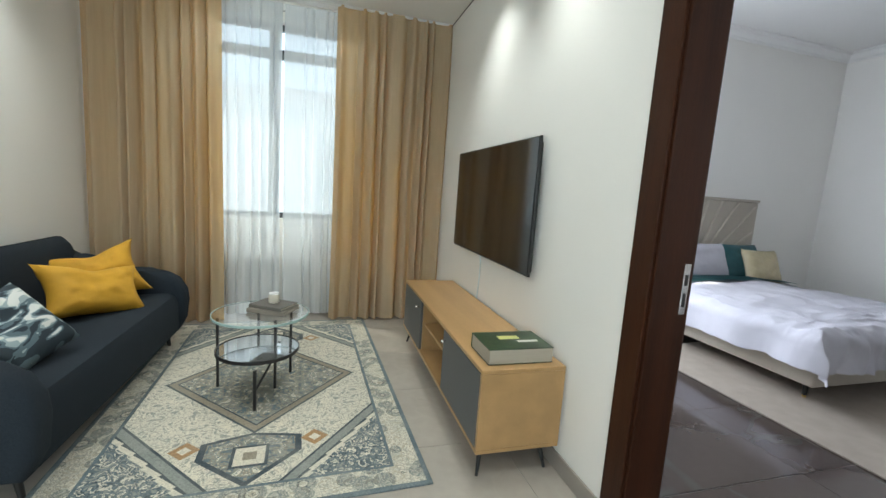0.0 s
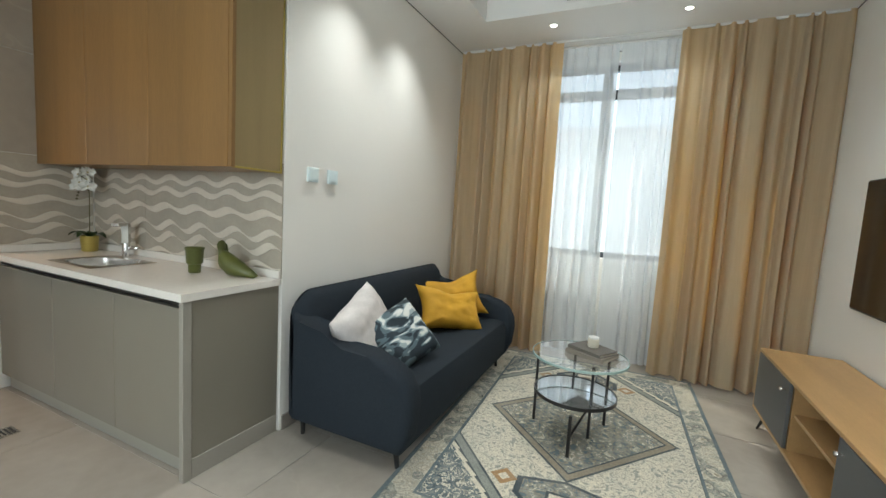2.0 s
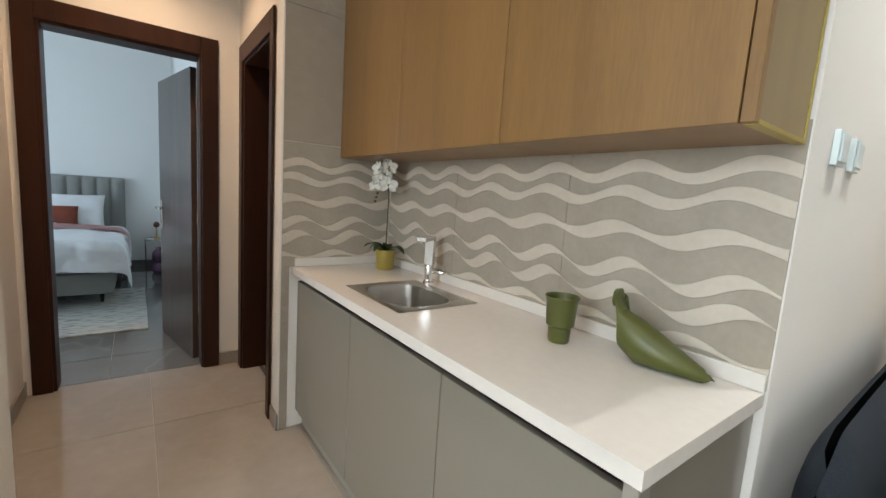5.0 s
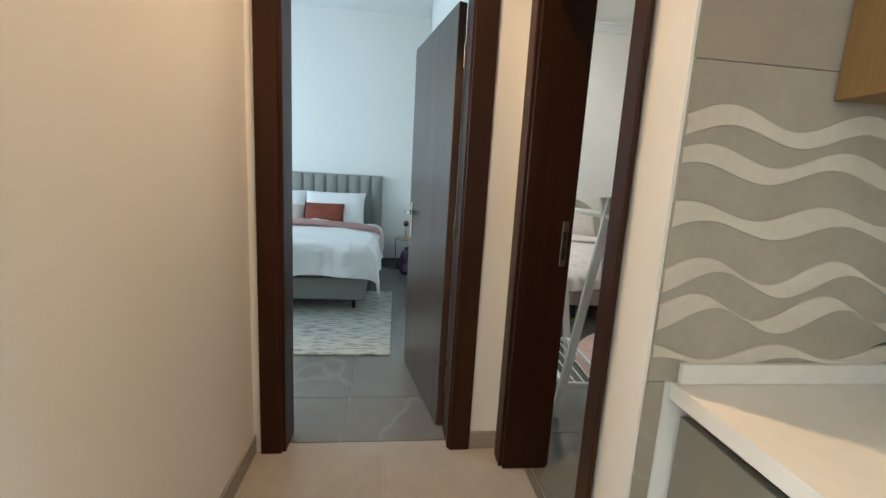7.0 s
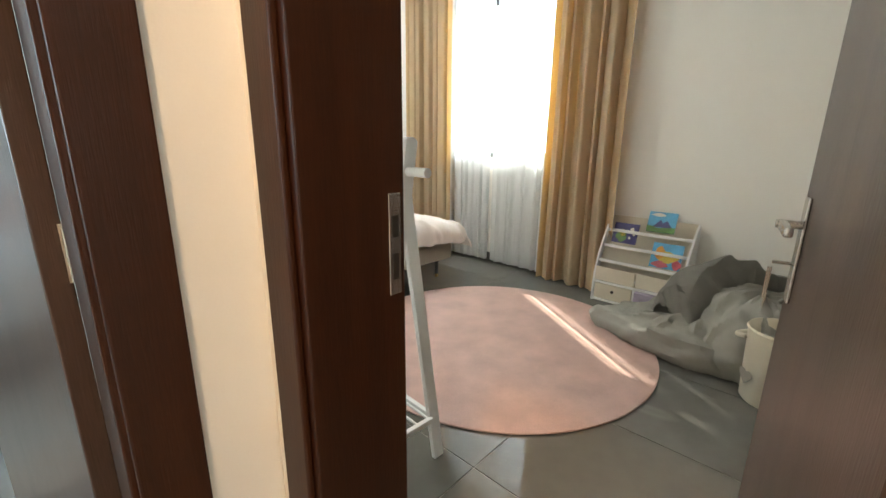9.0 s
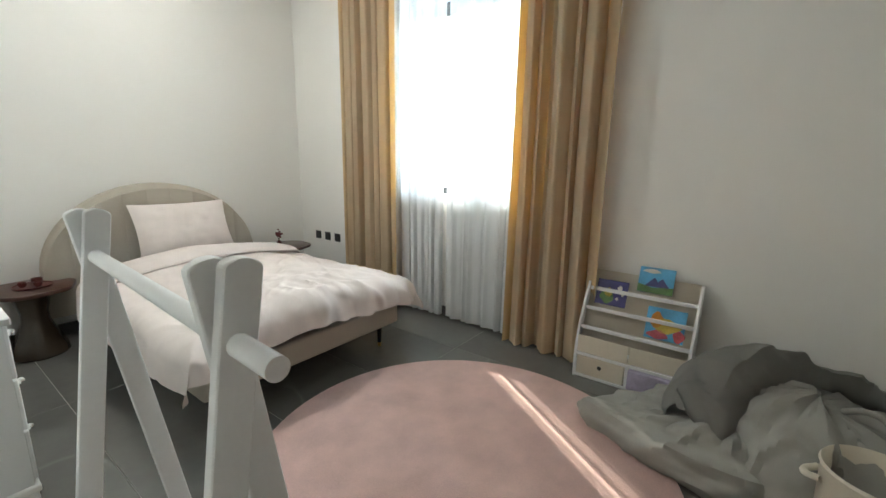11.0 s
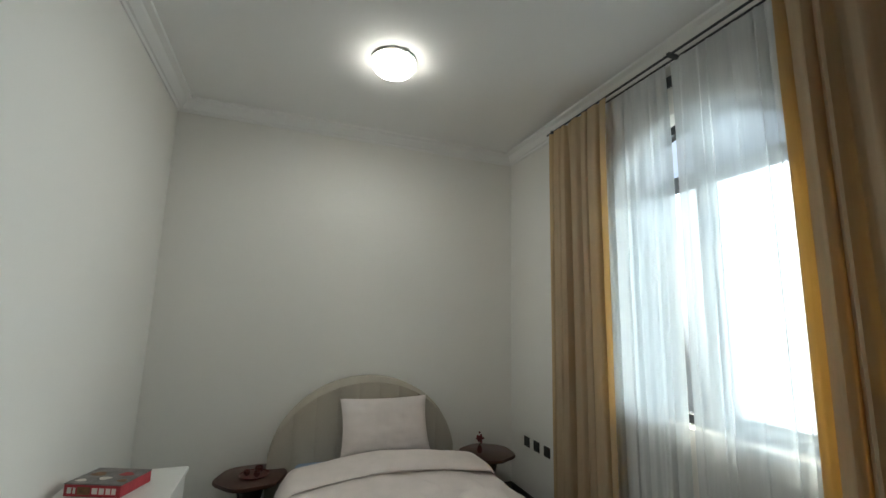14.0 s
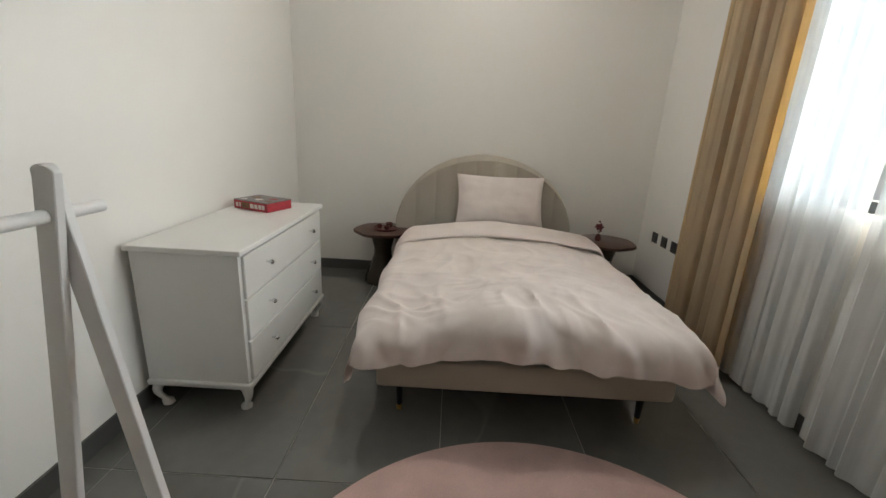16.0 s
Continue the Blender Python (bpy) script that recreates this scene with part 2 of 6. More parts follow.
# black of the sockets, also the painted shade of holes and slots
SOCKET_AND_HOLE = material("black_socket_and_hole_shade", (0.022, 0.020, 0.018), 0.3, var=0.05)
LAMP_ON = glowing("lit_lamp_glass", (1.0, 0.95, 0.92), 14.0)
SPOT_ON = glowing("lit_downlight", (1.0, 0.93, 0.84), 6.0)
OUT_WALL = material("white_render", (0.76, 0.72, 0.66), 0.9, var=0.08, scale=2)
GROUND_M = material("paving", (0.30, 0.28, 0.25), 0.9, var=0.1, scale=2)
BEIGE_RUG = material("beige_pile", (0.29, 0.245, 0.20), 0.95, var=0.06, scale=10, bump=0.5, bscale=260)


def B():
    return bmesh.new()


# ---- building tools ----
def box(bm, x0, y0, z0, x1, y1, z1, bev=0.0, seg=2):
    vs = [bm.verts.new((x, y, z)) for z in (z0, z1) for y in (y0, y1) for x in (x0, x1)]
    fs = [bm.faces.new([vs[i] for i in q]) for q in ((0, 2, 3, 1), (4, 5, 7, 6), (0, 1, 5, 4), (2, 6, 7, 3), (0, 4, 6, 2), (1, 3, 7, 5))]
    if bev:
        es = {e for f in fs for e in f.edges}
        bmesh.ops.bevel(bm, geom=list(es), offset=bev, segments=seg, affect="EDGES", profile=0.5)
    return bm


def rod(bm, a, b, r0, r1=None, n=12):
    """A round bar from a to b."""
    a, b = Vector(a), Vector(b)
    r1 = r0 if r1 is None else r1
    q = (b - a).to_track_quat("Z", "Y")
    rings = [[bm.verts.new(p + q @ Vector((r * math.cos(2 * math.pi * i / n), r * math.sin(2 * math.pi * i / n), 0))) for i in range(n)] for p, r in ((a, r0), (b, r1))]
    for i in range(n):
        bm.faces.new((rings[0][i], rings[0][(i + 1) % n], rings[1][(i + 1) % n], rings[1][i]))
    bm.faces.new(rings[0][::-1]), bm.faces.new(rings[1])
    return bm


def lathe(bm, prof, n=32, at=(0, 0, 0), sx=1.0, sy=1.0):
    """A turned shape from (radius, height) steps, closed at both ends."""
    rings = []
    for r, z in prof:
        rings.append([bm.verts.new((at[0] + sx * r * math.cos(2 * math.pi * i / n), at[1] + sy * r * math.sin(2 * math.pi * i / n), at[2] + z)) for i in range(n)])
    for a, b in zip(rings, rings[1:]):
        for i in range(n):
            bm.faces.new((a[i], a[(i + 1) % n], b[(i + 1) % n], b[i]))
    bm.faces.new(rings[0][::-1]), bm.faces.new(rings[-1])
    return bm


def prism(bm, pts, axis, a, b, bev=0.0, seg=2):
    """A flat outline pushed from a to b along an axis. The outline is given in the other two axes, in order."""
    def at(p, c):
        return {"x": (c, p[0], p[1]), "y": (p[0], c, p[1]), "z": (p[0], p[1], c)}[axis]
    lo, hi = [bm.verts.new(at(p, a)) for p in pts], [bm.verts.new(at(p, b)) for p in pts]
    k = len(pts)
    fs = [bm.faces.new(lo[::-1]), bm.faces.new(hi)]
    fs += [bm.faces.new((lo[i], lo[(i + 1) % k], hi[(i + 1) % k], hi[i])) for i in range(k)]
    if bev:
        es = set(fs[0].edges) | set(fs[1].edges)
        bmesh.ops.bevel(bm, geom=list(es), offset=bev, segments=seg, affect="EDGES", profile=0.5)
    return bm


def sheet(bm, nu, nv, f):
    """A grid of points f(u, v), u and v from 0 to 1."""
    g = [[bm.verts.new(f(i / nu, j / nv)) for i in range(nu + 1)] for j in range(nv + 1)]
    for j in range(nv):
        for i in range(nu):
            bm.faces.new((g[j][i], g[j][i + 1], g[j + 1][i + 1], g[j + 1][i]))
    return bm


def part(name, bm, mat, parent=None, label="", smooth=False, at=None):
    bmesh.ops.recalc_face_normals(bm, faces=bm.faces)
    me = bpy.data.meshes.new(name)
    bm.to_mesh(me)
    bm.free()
    if mat:
        me.materials.append(mat)
    if smooth:
        me.polygons.foreach_set("use_smooth", [True] * len(me.polygons))
        try:
            me.set_sharp_from_angle(angle=radians(42))
        except AttributeError:
            pass
    ob = new(name, me)
    if parent:
        ob.parent = parent
    if at:
        ob.matrix_local = at
    if label:
        tagged(ob, label)
    return ob


def thing(name, m, label, category, group="", kind=""):
    ob = new(name)
    ob.empty_display_size = 0.1
    ob.matrix_world = m
    return tagged(ob, label, category, group, kind)


def again(name, ob, parent, m, label=""):
    """The same mesh once more, as a part of its own."""
    o = new(name, ob.data)
    o.parent = parent
    o.matrix_local = m
    if label:
        tagged(o, label)
    return o


def setting(name, bm, mat, label="", category="", smooth=False):
    ob = part(name, bm, mat, smooth=smooth)
    return tagged(ob, label, category, kind="structure")


def wall(bm, along, a0, a1, t0, t1, z0, z1, gaps=()):
    """A wall along x or y with openings (from, to, sill, head)."""
    def put(p, q, zz0, zz1):
        if q - p > 1e-4 and zz1 - zz0 > 1e-4:
            box(bm, p, t0, zz0, q, t1, zz1) if along == "x" else box(bm, t0, p, zz0, t1, q, zz1)
    cur = a0
    for g0, g1, s, h in sorted(gaps):
        put(cur, g0, z0, z1)
        put(g0, g1, z0, s)
        put(g0, g1, h, z1)
        cur = g1
    put(cur, a1, z0, z1)
    return bm


def N(x, y, z=0.0):
    return noise.noise(Vector((x, y, z)))


# ---- structure ----
H_LIV, H_KID = 2.93, 3.42
X_TV, X_SOFA, Y_WIN = 1.31, -1.735, 4.66
Y_KIT, X_RET, Y_D2, X_D1, Y_COR = 1.99, -3.64, 1.36, -4.69, 0.22
Y_KN, Y_KS, X_KW, X_KE = 4.55, 1.37, -8.58, -3.78
DOOR_H = 2.11

setting("wall_television", wall(B(), "y", -2.5, 4.9, X_TV, X_TV + 0.16, 0, 3.5, [(0.58, 1.38, 0, DOOR_H)]), PLASTER, "off-white painted plaster wall behind the television", "wall")
setting("wall_sofa", wall(B(), "y", Y_KIT + 0.15, 4.9, X_SOFA - 0.16, X_SOFA, 0, 3.5), PLASTER, "off-white painted plaster wall behind the sofa", "wall")
setting("wall_window_living", wall(B(), "x", X_SOFA, X_TV, Y_WIN, Y_WIN + 0.24, 0, 3.5, [(-1.48, 0.50, 0.95, 2.84)]), PLASTER, "plaster wall with the living room window", "wall")
setting("wall_kitchen", wall(B(), "x", X_RET, X_SOFA, Y_KIT, Y_KIT + 0.15, 0, 3.5), PLASTER, "painted wall behind the kitchen tiles", "wall")
setting("wall_kitchen_end", wall(B(), "y", Y_D2, Y_KN, X_KE, X_RET, 0, 3.5), PLASTER, "painted wall between kitchen and bedroom", "wall")
setting("wall_kids_door", wall(B(), "x", X_D1, X_KE, Y_D2, Y_D2 + 0.20, 0, 3.5, [(-4.56, -3.815, 0, DOOR_H)]), PLASTER, "warm-lit plaster wall with a dark door frame", "wall")
setting("wall_corridor_end", wall(B(), "y", -3.0, Y_D2, X_D1 - 0.15, X_D1, 0, 3.5, [(0.335, 1.145, 0, 2.13)]), PLASTER, "warm-lit plaster wall with a dark door frame", "wall")
PX0, PX1, PY = -3.38, -2.97, 0.405
setting("wall_corridor", wall(B(), "x", X_D1, PX0, Y_COR - 0.2, Y_COR, 0, 3.5), PLASTER, "warm-lit plaster wall along the corridor", "wall")
setting("wall_entry_side", wall(B(), "y", -2.5, PY, PX0, PX1, 0, 3.5), PLASTER, "thick off-white plaster wall ending in a pier", "wall")
setting("wall_entry", wall(B(), "x", PX0, X_TV, -2.7, -2.5, 0, 3.5, [(-2.0, -0.4, 1.0, 2.4)]), PLASTER, "off-white plaster wall of the entrance", "wall")
setting("wall_kids_south", wall(B(), "x", -9.1, X_D1 - 0.15, Y_KS - 0.16, Y_KS, 0, 3.6), PLASTER, "off-white plaster wall behind the dresser", "wall")
setting("wall_kids_jamb", wall(B(), "y", Y_KS - 0.01, Y_D2 + 0.2, X_D1 - 0.15, X_D1, 0, 3.6), PLASTER, "off-white plaster wall corner", "wall")
setting("wall_kids_west", wall(B(), "y", Y_KS - 0.16, Y_KN + 0.25, X_KW - 0.15, X_KW, 0, 3.6), PLASTER, "off-white plaster wall behind the bed head", "wall")

# kids room window wall with an arched opening
KX0, KX1, KZ0, KZS, KRISE = -7.06, -5.88, 1.08, 2.57, 0.42
KXM = (KX0 + KX1) / 2
bm = wall(B(), "x", X_KW, X_KE, Y_KN, Y_KN + 0.25, 0, 3.6, [(KX0, KX1, KZ0, KZS + KRISE)])
for side in (-1, 1):
    edge = KX0 if side < 0 else KX1
    arc = [(KXM + side * (KX1 - KX0) / 2 * math.cos(a), KZS + KRISE * math.sin(a)) for a in np.linspace(0, math.pi / 2, 14)]
    for (xa, za), (xb, zb) in zip(arc, arc[1:]):
        prism(bm, [(xa, za), (xb, zb), (xb, KZS + KRISE), (xa, KZS + KRISE)], "y", Y_KN, Y_KN + 0.25)
setting("wall_kids_window", bm, PLASTER, "plaster wall with an arched window", "wall")

# main bedroom and guest bedroom shells
AX0, AY0 = -8.95, -3.0
setting("wall_bedroom_west", wall(B(), "y", AY0, Y_KS - 0.16, AX0 - 0.15, AX0, 0, 3.6), PLASTER, "white plaster wall behind the headboard", "wall")
setting("wall_bedroom_south", wall(B(), "x", AX0, X_D1 - 0.15, AY0 - 0.2, AY0, 0, 3.6, [(-7.8, -6.0, 0.9, 2.4)]), PLASTER, "white plaster wall with a window", "wall")
GX1, GY0, GY1, H_GST = 6.73, -1.2, 4.30, 3.46
setting("wall_guest_north", wall(B(), "x", X_TV + 0.16, GX1, GY1, GY1 + 0.2, 0, 3.6, [(1.7, 2.9, 0.95, 2.4)]), PLASTER, "white plaster wall behind the headboard", "wall")
setting("wall_guest_east", wall(B(), "y", GY0, GY1, GX1, GX1 + 0.15, 0, 3.6), PLASTER, "white plaster wall in shade", "wall")
setting("wall_guest_south", wall(B(), "x", X_TV + 0.16, GX1, GY0 - 0.15, GY0, 0, 3.6), PLASTER, "white plaster wall", "wall")

# ceilings
bm = B()
TX0, TX1, TY1 = -1.27, 0.75, 3.70
box(bm, X_SOFA, TY1, H_LIV, X_TV, Y_WIN, H_LIV + 0.5)
box(bm, X_SOFA, Y_D2, H_LIV, TX0, TY1, H_LIV + 0.5)
box(bm, TX1, -2.5, H_LIV, X_TV, TY1, H_LIV + 0.5)
box(bm, TX0, -2.5, H_LIV + 0.22, TX1, TY1, H_LIV + 0.5)
box(bm, PX1, -2.5, H_LIV, TX0, Y_COR, H_LIV + 0.5)
box(bm, X_D1, Y_COR, H_LIV, TX0, Y_D2, H_LIV + 0.5)
box(bm, X_RET, Y_D2, H_LIV, X_SOFA, Y_KIT, H_LIV + 0.5)
setting("ceiling_living", bm, CEIL, "white ceiling with a raised tray", "ceiling")
# solid dark strip: the shade of the ceiling gap put in as colour
setting("trim_shadow_gap", wall(wall(wall(B(), "y", Y_KIT + 0.15, Y_WIN, X_SOFA, X_SOFA + 0.006, H_LIV - 0.006, H_LIV - 0.0005), "y", 1.40, Y_WIN, X_TV - 0.006, X_TV, H_LIV - 0.006, H_LIV - 0.0005), "x", X_SOFA + 0.011, X_TV - 0.011, Y_WIN - 0.006, Y_WIN, H_LIV - 0.006, H_LIV - 0.0005), SKIRT_AND_GAP_GREY, "dark strip standing in for the shade of the gap between wall and ceiling", "trim")
bm = box(B(), X_KW, Y_KS, H_KID, X_KE, Y_KN, H_KID + 0.1)
setting("ceiling_kids", bm, CEIL, "white bedroom ceiling", "ceiling")
setting("ceiling_bedroom", box(B(), AX0, AY0, H_KID, X_D1 - 0.15, Y_KS - 0.16, H_KID + 0.1), CEIL, "white bedroom ceiling", "ceiling")
setting("ceiling_guest", box(B(), X_TV + 0.16, GY0, H_GST, GX1, GY1, H_GST + 0.1), CEIL, "white bedroom ceiling", "ceiling")

# cornice of the kids room: a stepped profile run round the walls
prof = [(0, 0), (0.012, 0), (0.02, 0.018), (0.035, 0.022), (0.07, 0.06), (0.078, 0.075), (0.115, 0.085), (0.12, 0.10), (0, 0.10)]
Z_CO = H_KID - 0.10
bm = B()
prism(bm, [(Y_KS + a, Z_CO + b) for a, b in prof], "x", X_KW, X_KE)
prism(bm, [(Y_KN - a, Z_CO + b) for a, b in prof], "x", X_KW, X_KE)
prism(bm, [(X_KW + a, Z_CO + b) for a, b in prof], "y", Y_KS, Y_KN)
setting("trim_cornice", bm, CEIL, "white moulded plaster cornice", "cornice")
bm = B()
prism(bm, [(GY1 - a, H_GST - 0.1 + b) for a, b in prof], "x", X_TV + 0.16, GX1)
prism(bm, [(GX1 - a, H_GST - 0.1 + b) for a, b in prof], "y", GY0, GY1)
setting("trim_cornice_guest", bm, CEIL, "white moulded plaster cornice", "cornice")

# floors: a bed of grout; the tiles are laid on it at the end of the file
setting("floor_living", box(box(B(), -4.69, -2.5, -0.1, X_TV, Y_D2 + 0.10, -0.004), -3.70, Y_D2 + 0.10, -0.1, X_TV, Y_WIN, -0.004), GROUT, "polished beige porcelain floor tiles", "floor")
setting("floor_kids", box(box(B(), X_KW, Y_KS - 0.16, -0.1, -4.7, Y_KN, -0.005), -4.7, Y_D2 + 0.102, -0.1, X_KE, Y_KN, -0.005), GROUT, "polished dark grey porcelain floor tiles", "floor")
setting("floor_bedroom", box(B(), AX0, AY0, -0.1, -4.69, Y_KS - 0.16, -0.004), GROUT, "polished grey porcelain floor tiles", "floor")
setting("floor_guest", box(B(), X_TV, GY0, -0.1, GX1, GY1, -0.004), GROUT, "polished dark grey porcelain floor tiles", "floor")

# skirtings
def skirting(name, runs, mat, h, label):
    bm = B()
    for x0, y0, x1, y1 in runs:
        box(bm, x0, y0, 0, x1, y1, h, 0.002, 1)
    setting(name, bm, mat, label, "skirting")


skirting("baseboard_living", [(X_SOFA, Y_KIT + 0.01, X_SOFA + 0.012, Y_WIN), (X_TV - 0.012, 1.47, X_TV, Y_WIN), (X_SOFA + 0.012, Y_WIN - 0.012, X_TV - 0.012, Y_WIN),
                              (X_D1, Y_COR, PX0, Y_COR + 0.012), (PX0, PY, PX1, PY + 0.012), (PX1, -2.5, PX1 + 0.012, PY + 0.012), (X_D1, 1.225, X_D1 + 0.012, Y_D2), (-3.765, Y_D2 - 0.012, X_RET + 0.01, Y_D2)], SKIRT_LIV, 0.09, "grey-beige tile skirting")
skirting("baseboard_kids", [(X_KW, Y_KS, X_D1 - 0.15, Y_KS + 0.012), (X_KW, Y_KS + 0.012, X_KW + 0.012, Y_KN), (X_KW + 0.012, Y_KN - 0.012, X_KE, Y_KN)], SKIRT_AND_GAP_GREY, 0.095, "dark grey tile skirting")
skirting("baseboard_bedroom", [(AX0, AY0, AX0 + 0.012, 1.2), (AX0 + 0.012, 1.198, -4.9, 1.21)], SKIRT_AND_GAP_GREY, 0.09, "dark grey tile skirting")
skirting("baseboard_guest", [(X_TV + 0.17, GY1 - 0.012, GX1, GY1), (GX1 - 0.012, GY0, GX1, GY1 - 0.012)], SKIRT_AND_GAP_GREY, 0.09, "dark grey tile skirting")


# doors: lined openings in dark wood
def door_frame(name, axis, a0, a1, f0, f1, label, head=DOOR_H, w=0.09, w2=0.0, front=1, back=1):
    """Lining and casings round an opening from a0 to a1 along axis, in a wall from f0 to f1; w2: the casing's width at a1."""
    w2 = w2 or w
    m = thing(name, pose(0, 0, 0), label, "door frame", kind="structure")
    def bar(nm, p0, p1, q0, q1, z0, z1):
        b = box(B(), p0, q0, z0, p1, q1, z1, 0.004, 2) if axis == "x" else box(B(), q0, p0, z0, q1, p1, z1, 0.004, 2)
        part(nm, b, WENGE, m)
    bar("jamb", a0 - 0.002, a0 + 0.028, f0 - 0.004, f1 + 0.004, 0, head)
    bar("jamb", a1 - 0.028, a1 + 0.002, f0 - 0.004, f1 + 0.004, 0, head)
    bar("head_lining", a0 + 0.0285, a1 - 0.0285, f0 - 0.004, f1 + 0.004, head - 0.028, head + 0.002)
    for on, q0, q1 in ((front, f0 - 0.018, f0 - 0.0045), (back, f1 + 0.0045, f1 + 0.018)):
        if on:
            bar("casing", a0 - w, a0 + 0.012, q0, q1, 0, head + 0.10)
            bar("casing", a1 - 0.018, a1 + w2, q0, q1, 0, head + 0.10)
            bar("casing", a0 + 0.0125, a1 - 0.0185, q0, q1, head - 0.012, head + 0.10)
    return m


frame_bed = door_frame("door_1", "y", 0.335, 1.145, X_D1 - 0.15, X_D1, "dark wenge door frame of the main bedroom", head=2.13, w=0.08)
frame_kid = door_frame("door_2", "x", -4.56, -3.815, Y_D2, Y_D2 + 0.20, "dark wenge door frame of the kids bedroom", w=0.075, w2=0.046)
frame_gst = door_frame("door_3", "y", 0.58, 1.38, X_TV, X_TV + 0.16, "dark wenge door frame of the guest bedroom")


def strike(frame_ob, m):
    part("strike_plate", box(B(), -0.001, -0.014, -0.095, 0.003, 0.014, 0.095, 0.001, 1), STEEL, frame_ob, "steel strike plate", at=m)
    # no cut-outs: black blocks on the plate give the holes their darkness
    part("latch_hole", box(B(), 0.0032, -0.007, 0.015, 0.0042, 0.007, 0.055), SOCKET_AND_HOLE, frame_ob, at=m)
    part("bolt_hole", box(B(), 0.0032, -0.006, -0.065, 0.0042, 0.006, -0.015), SOCKET_AND_HOLE, frame_ob, at=m)


strike(frame_kid, pose(-4.5315, Y_D2 + 0.178, 1.05))
strike(frame_gst, pose(1.445, 1.3515, 1.03, 0, 0, -90))


def leaf(name, m, width, label, flip=1):
    """A flush door leaf with hinges at its origin, running along its own -x."""
    d = thing(name, m, label, "door", kind="structure")
    part("leaf", box(B(), -width, -0.02, 0.008, 0, 0.02, 2.075, 0.003, 2), WENGE_LEAF, d)
    for s in (-1, 1):
        part("back_plate", box(B(), -width + 0.04, s * 0.0205, 0.90, -width + 0.085, s * 0.027, 1.13, 0.002, 1), STEEL, d, "brushed steel handle plate")
        b = rod(B(), (-width + 0.062, s * 0.027, 1.07), (-width + 0.062, s * 0.07, 1.07), 0.009)
        box(b, -width + 0.052, s * 0.06 - 0.008, 1.06, -width + 0.18, s * 0.06 + 0.008, 1.08, 0.004, 2)
        part("lever", b, STEEL, d, "steel lever handle", smooth=True)
    for z in (0.25, 1.05, 1.85):
        part("hinge", rod(B(), (0.006, 0.018 * flip, z - 0.05), (0.006, 0.018 * flip, z + 0.05), 0.008), STEEL, d, "steel butt hinge")
    return d


leaf("door_1_leaf", pose(-4.868, 1.100, 0, 0, 0, 11), 0.80, "open dark wenge door leaf with a steel lever")
leaf("door_2_leaf", pose(-3.858, 1.575, 0, 0, 0, -80), 0.71, "open dark wenge door leaf with a steel lever", -1)

kd = bpy.data.objects["door_2_leaf"]
kx, kz = -0.71 + 0.062, 0.985
bmk = rod(B(), (kx, -0.027, kz), (kx, -0.062, kz), 0.004, n=8)
part("key", bmk, STEEL, kd, "steel key in the lock")
for k, (dx, dz) in enumerate(((-0.010, 0.075), (0.008, 0.085), (0.0, 0.065))):
    bmk = prism(B(), [(kx - 0.004, kz - 0.012), (kx + 0.004, kz - 0.012), (kx + dx + 0.005, kz - dz), (kx + dx + 0.011, kz - dz - 0.018), (kx + dx - 0.009, kz - dz - 0.018), (kx + dx - 0.005, kz - dz)], "y", -0.062 - 0.003 * k, -0.060 - 0.003 * k)
    part("key", bmk, STEEL, kd, "steel key hanging on a ring")


# windows
def window(name, x0, x1, z0, z1, y, xm, transom, label, arch=0.0, head=0.0):
    w = thing(name, pose(0, 0, 0), label, "window", kind="structure")
    t = 0.055
    part("sill_rail", box(B(), x0, y, z0, x1, y + 0.07, z0 + t, 0.004), DARKFRAME, w)
    for a in (x0, x1 - t):
        part("stile", box(B(), a, y, z0 + t, a + t, y + 0.07, max(z1, head), 0.004), DARKFRAME, w)
    part("mullion", box(B(), xm - 0.045, y - 0.005, z0 + t, xm + 0.045, y + 0.075, max(z1, head) if not arch else z1 + arch - 0.03, 0.004), DARKFRAME, w)
    part("transom", box(B(), x0 + t, y + 0.002, z1 - 0.045, xm - 0.046, y + 0.068, z1 + 0.045, 0.004), DARKFRAME, w)
    part("transom", box(B(), xm + 0.046, y + 0.002, z1 - 0.045, x1 - t, y + 0.068, z1 + 0.045, 0.004), DARKFRAME, w)
    for a, b in ((x0 + t, xm - 0.046), (xm + 0.046, x1 - t)):
        p = part("pane", box(B(), a, y + 0.03, z0 + t, b, y + 0.038, z1 - 0.046), PANE, w)
        p.visible_shadow = False
    if head:
        part("head_rail", box(B(), x0, y + 0.001, head - 0.0, x1, y + 0.069, head + t, 0.004), DARKFRAME, w)
        for a, b in ((x0 + t, xm - 0.046), (xm + 0.046, x1 - t)):
            p = part("pane", box(B(), a, y + 0.03, z1 + 0.046, b, y + 0.038, head), PANE, w)
            p.visible_shadow = False
    part("lock", box(B(), xm - 0.03, y - 0.03, z0 + 0.06, xm + 0.03, y - 0.006, z0 + 0.21, 0.006), BLACK, w, "black window latch")
    if arch:
        b = B()
        cx, hw = (x0 + x1) / 2, (x1 - x0) / 2
        ang = np.linspace(0, math.pi, 29)
        for a0, a1 in zip(ang, ang[1:]):
            o0, o1 = (cx + hw * math.cos(a0), z1 + arch * math.sin(a0)), (cx + hw * math.cos(a1), z1 + arch * math.sin(a1))
            i0, i1 = (cx + (hw - t) * math.cos(a0), z1 + (arch - t) * math.sin(a0)), (cx + (hw - t) * math.cos(a1), z1 + (arch - t) * math.sin(a1))
            prism(b, [o0, o1, i1, i0], "y", y, y + 0.07)
        part("arch_frame", b, DARKFRAME, w)
    return w


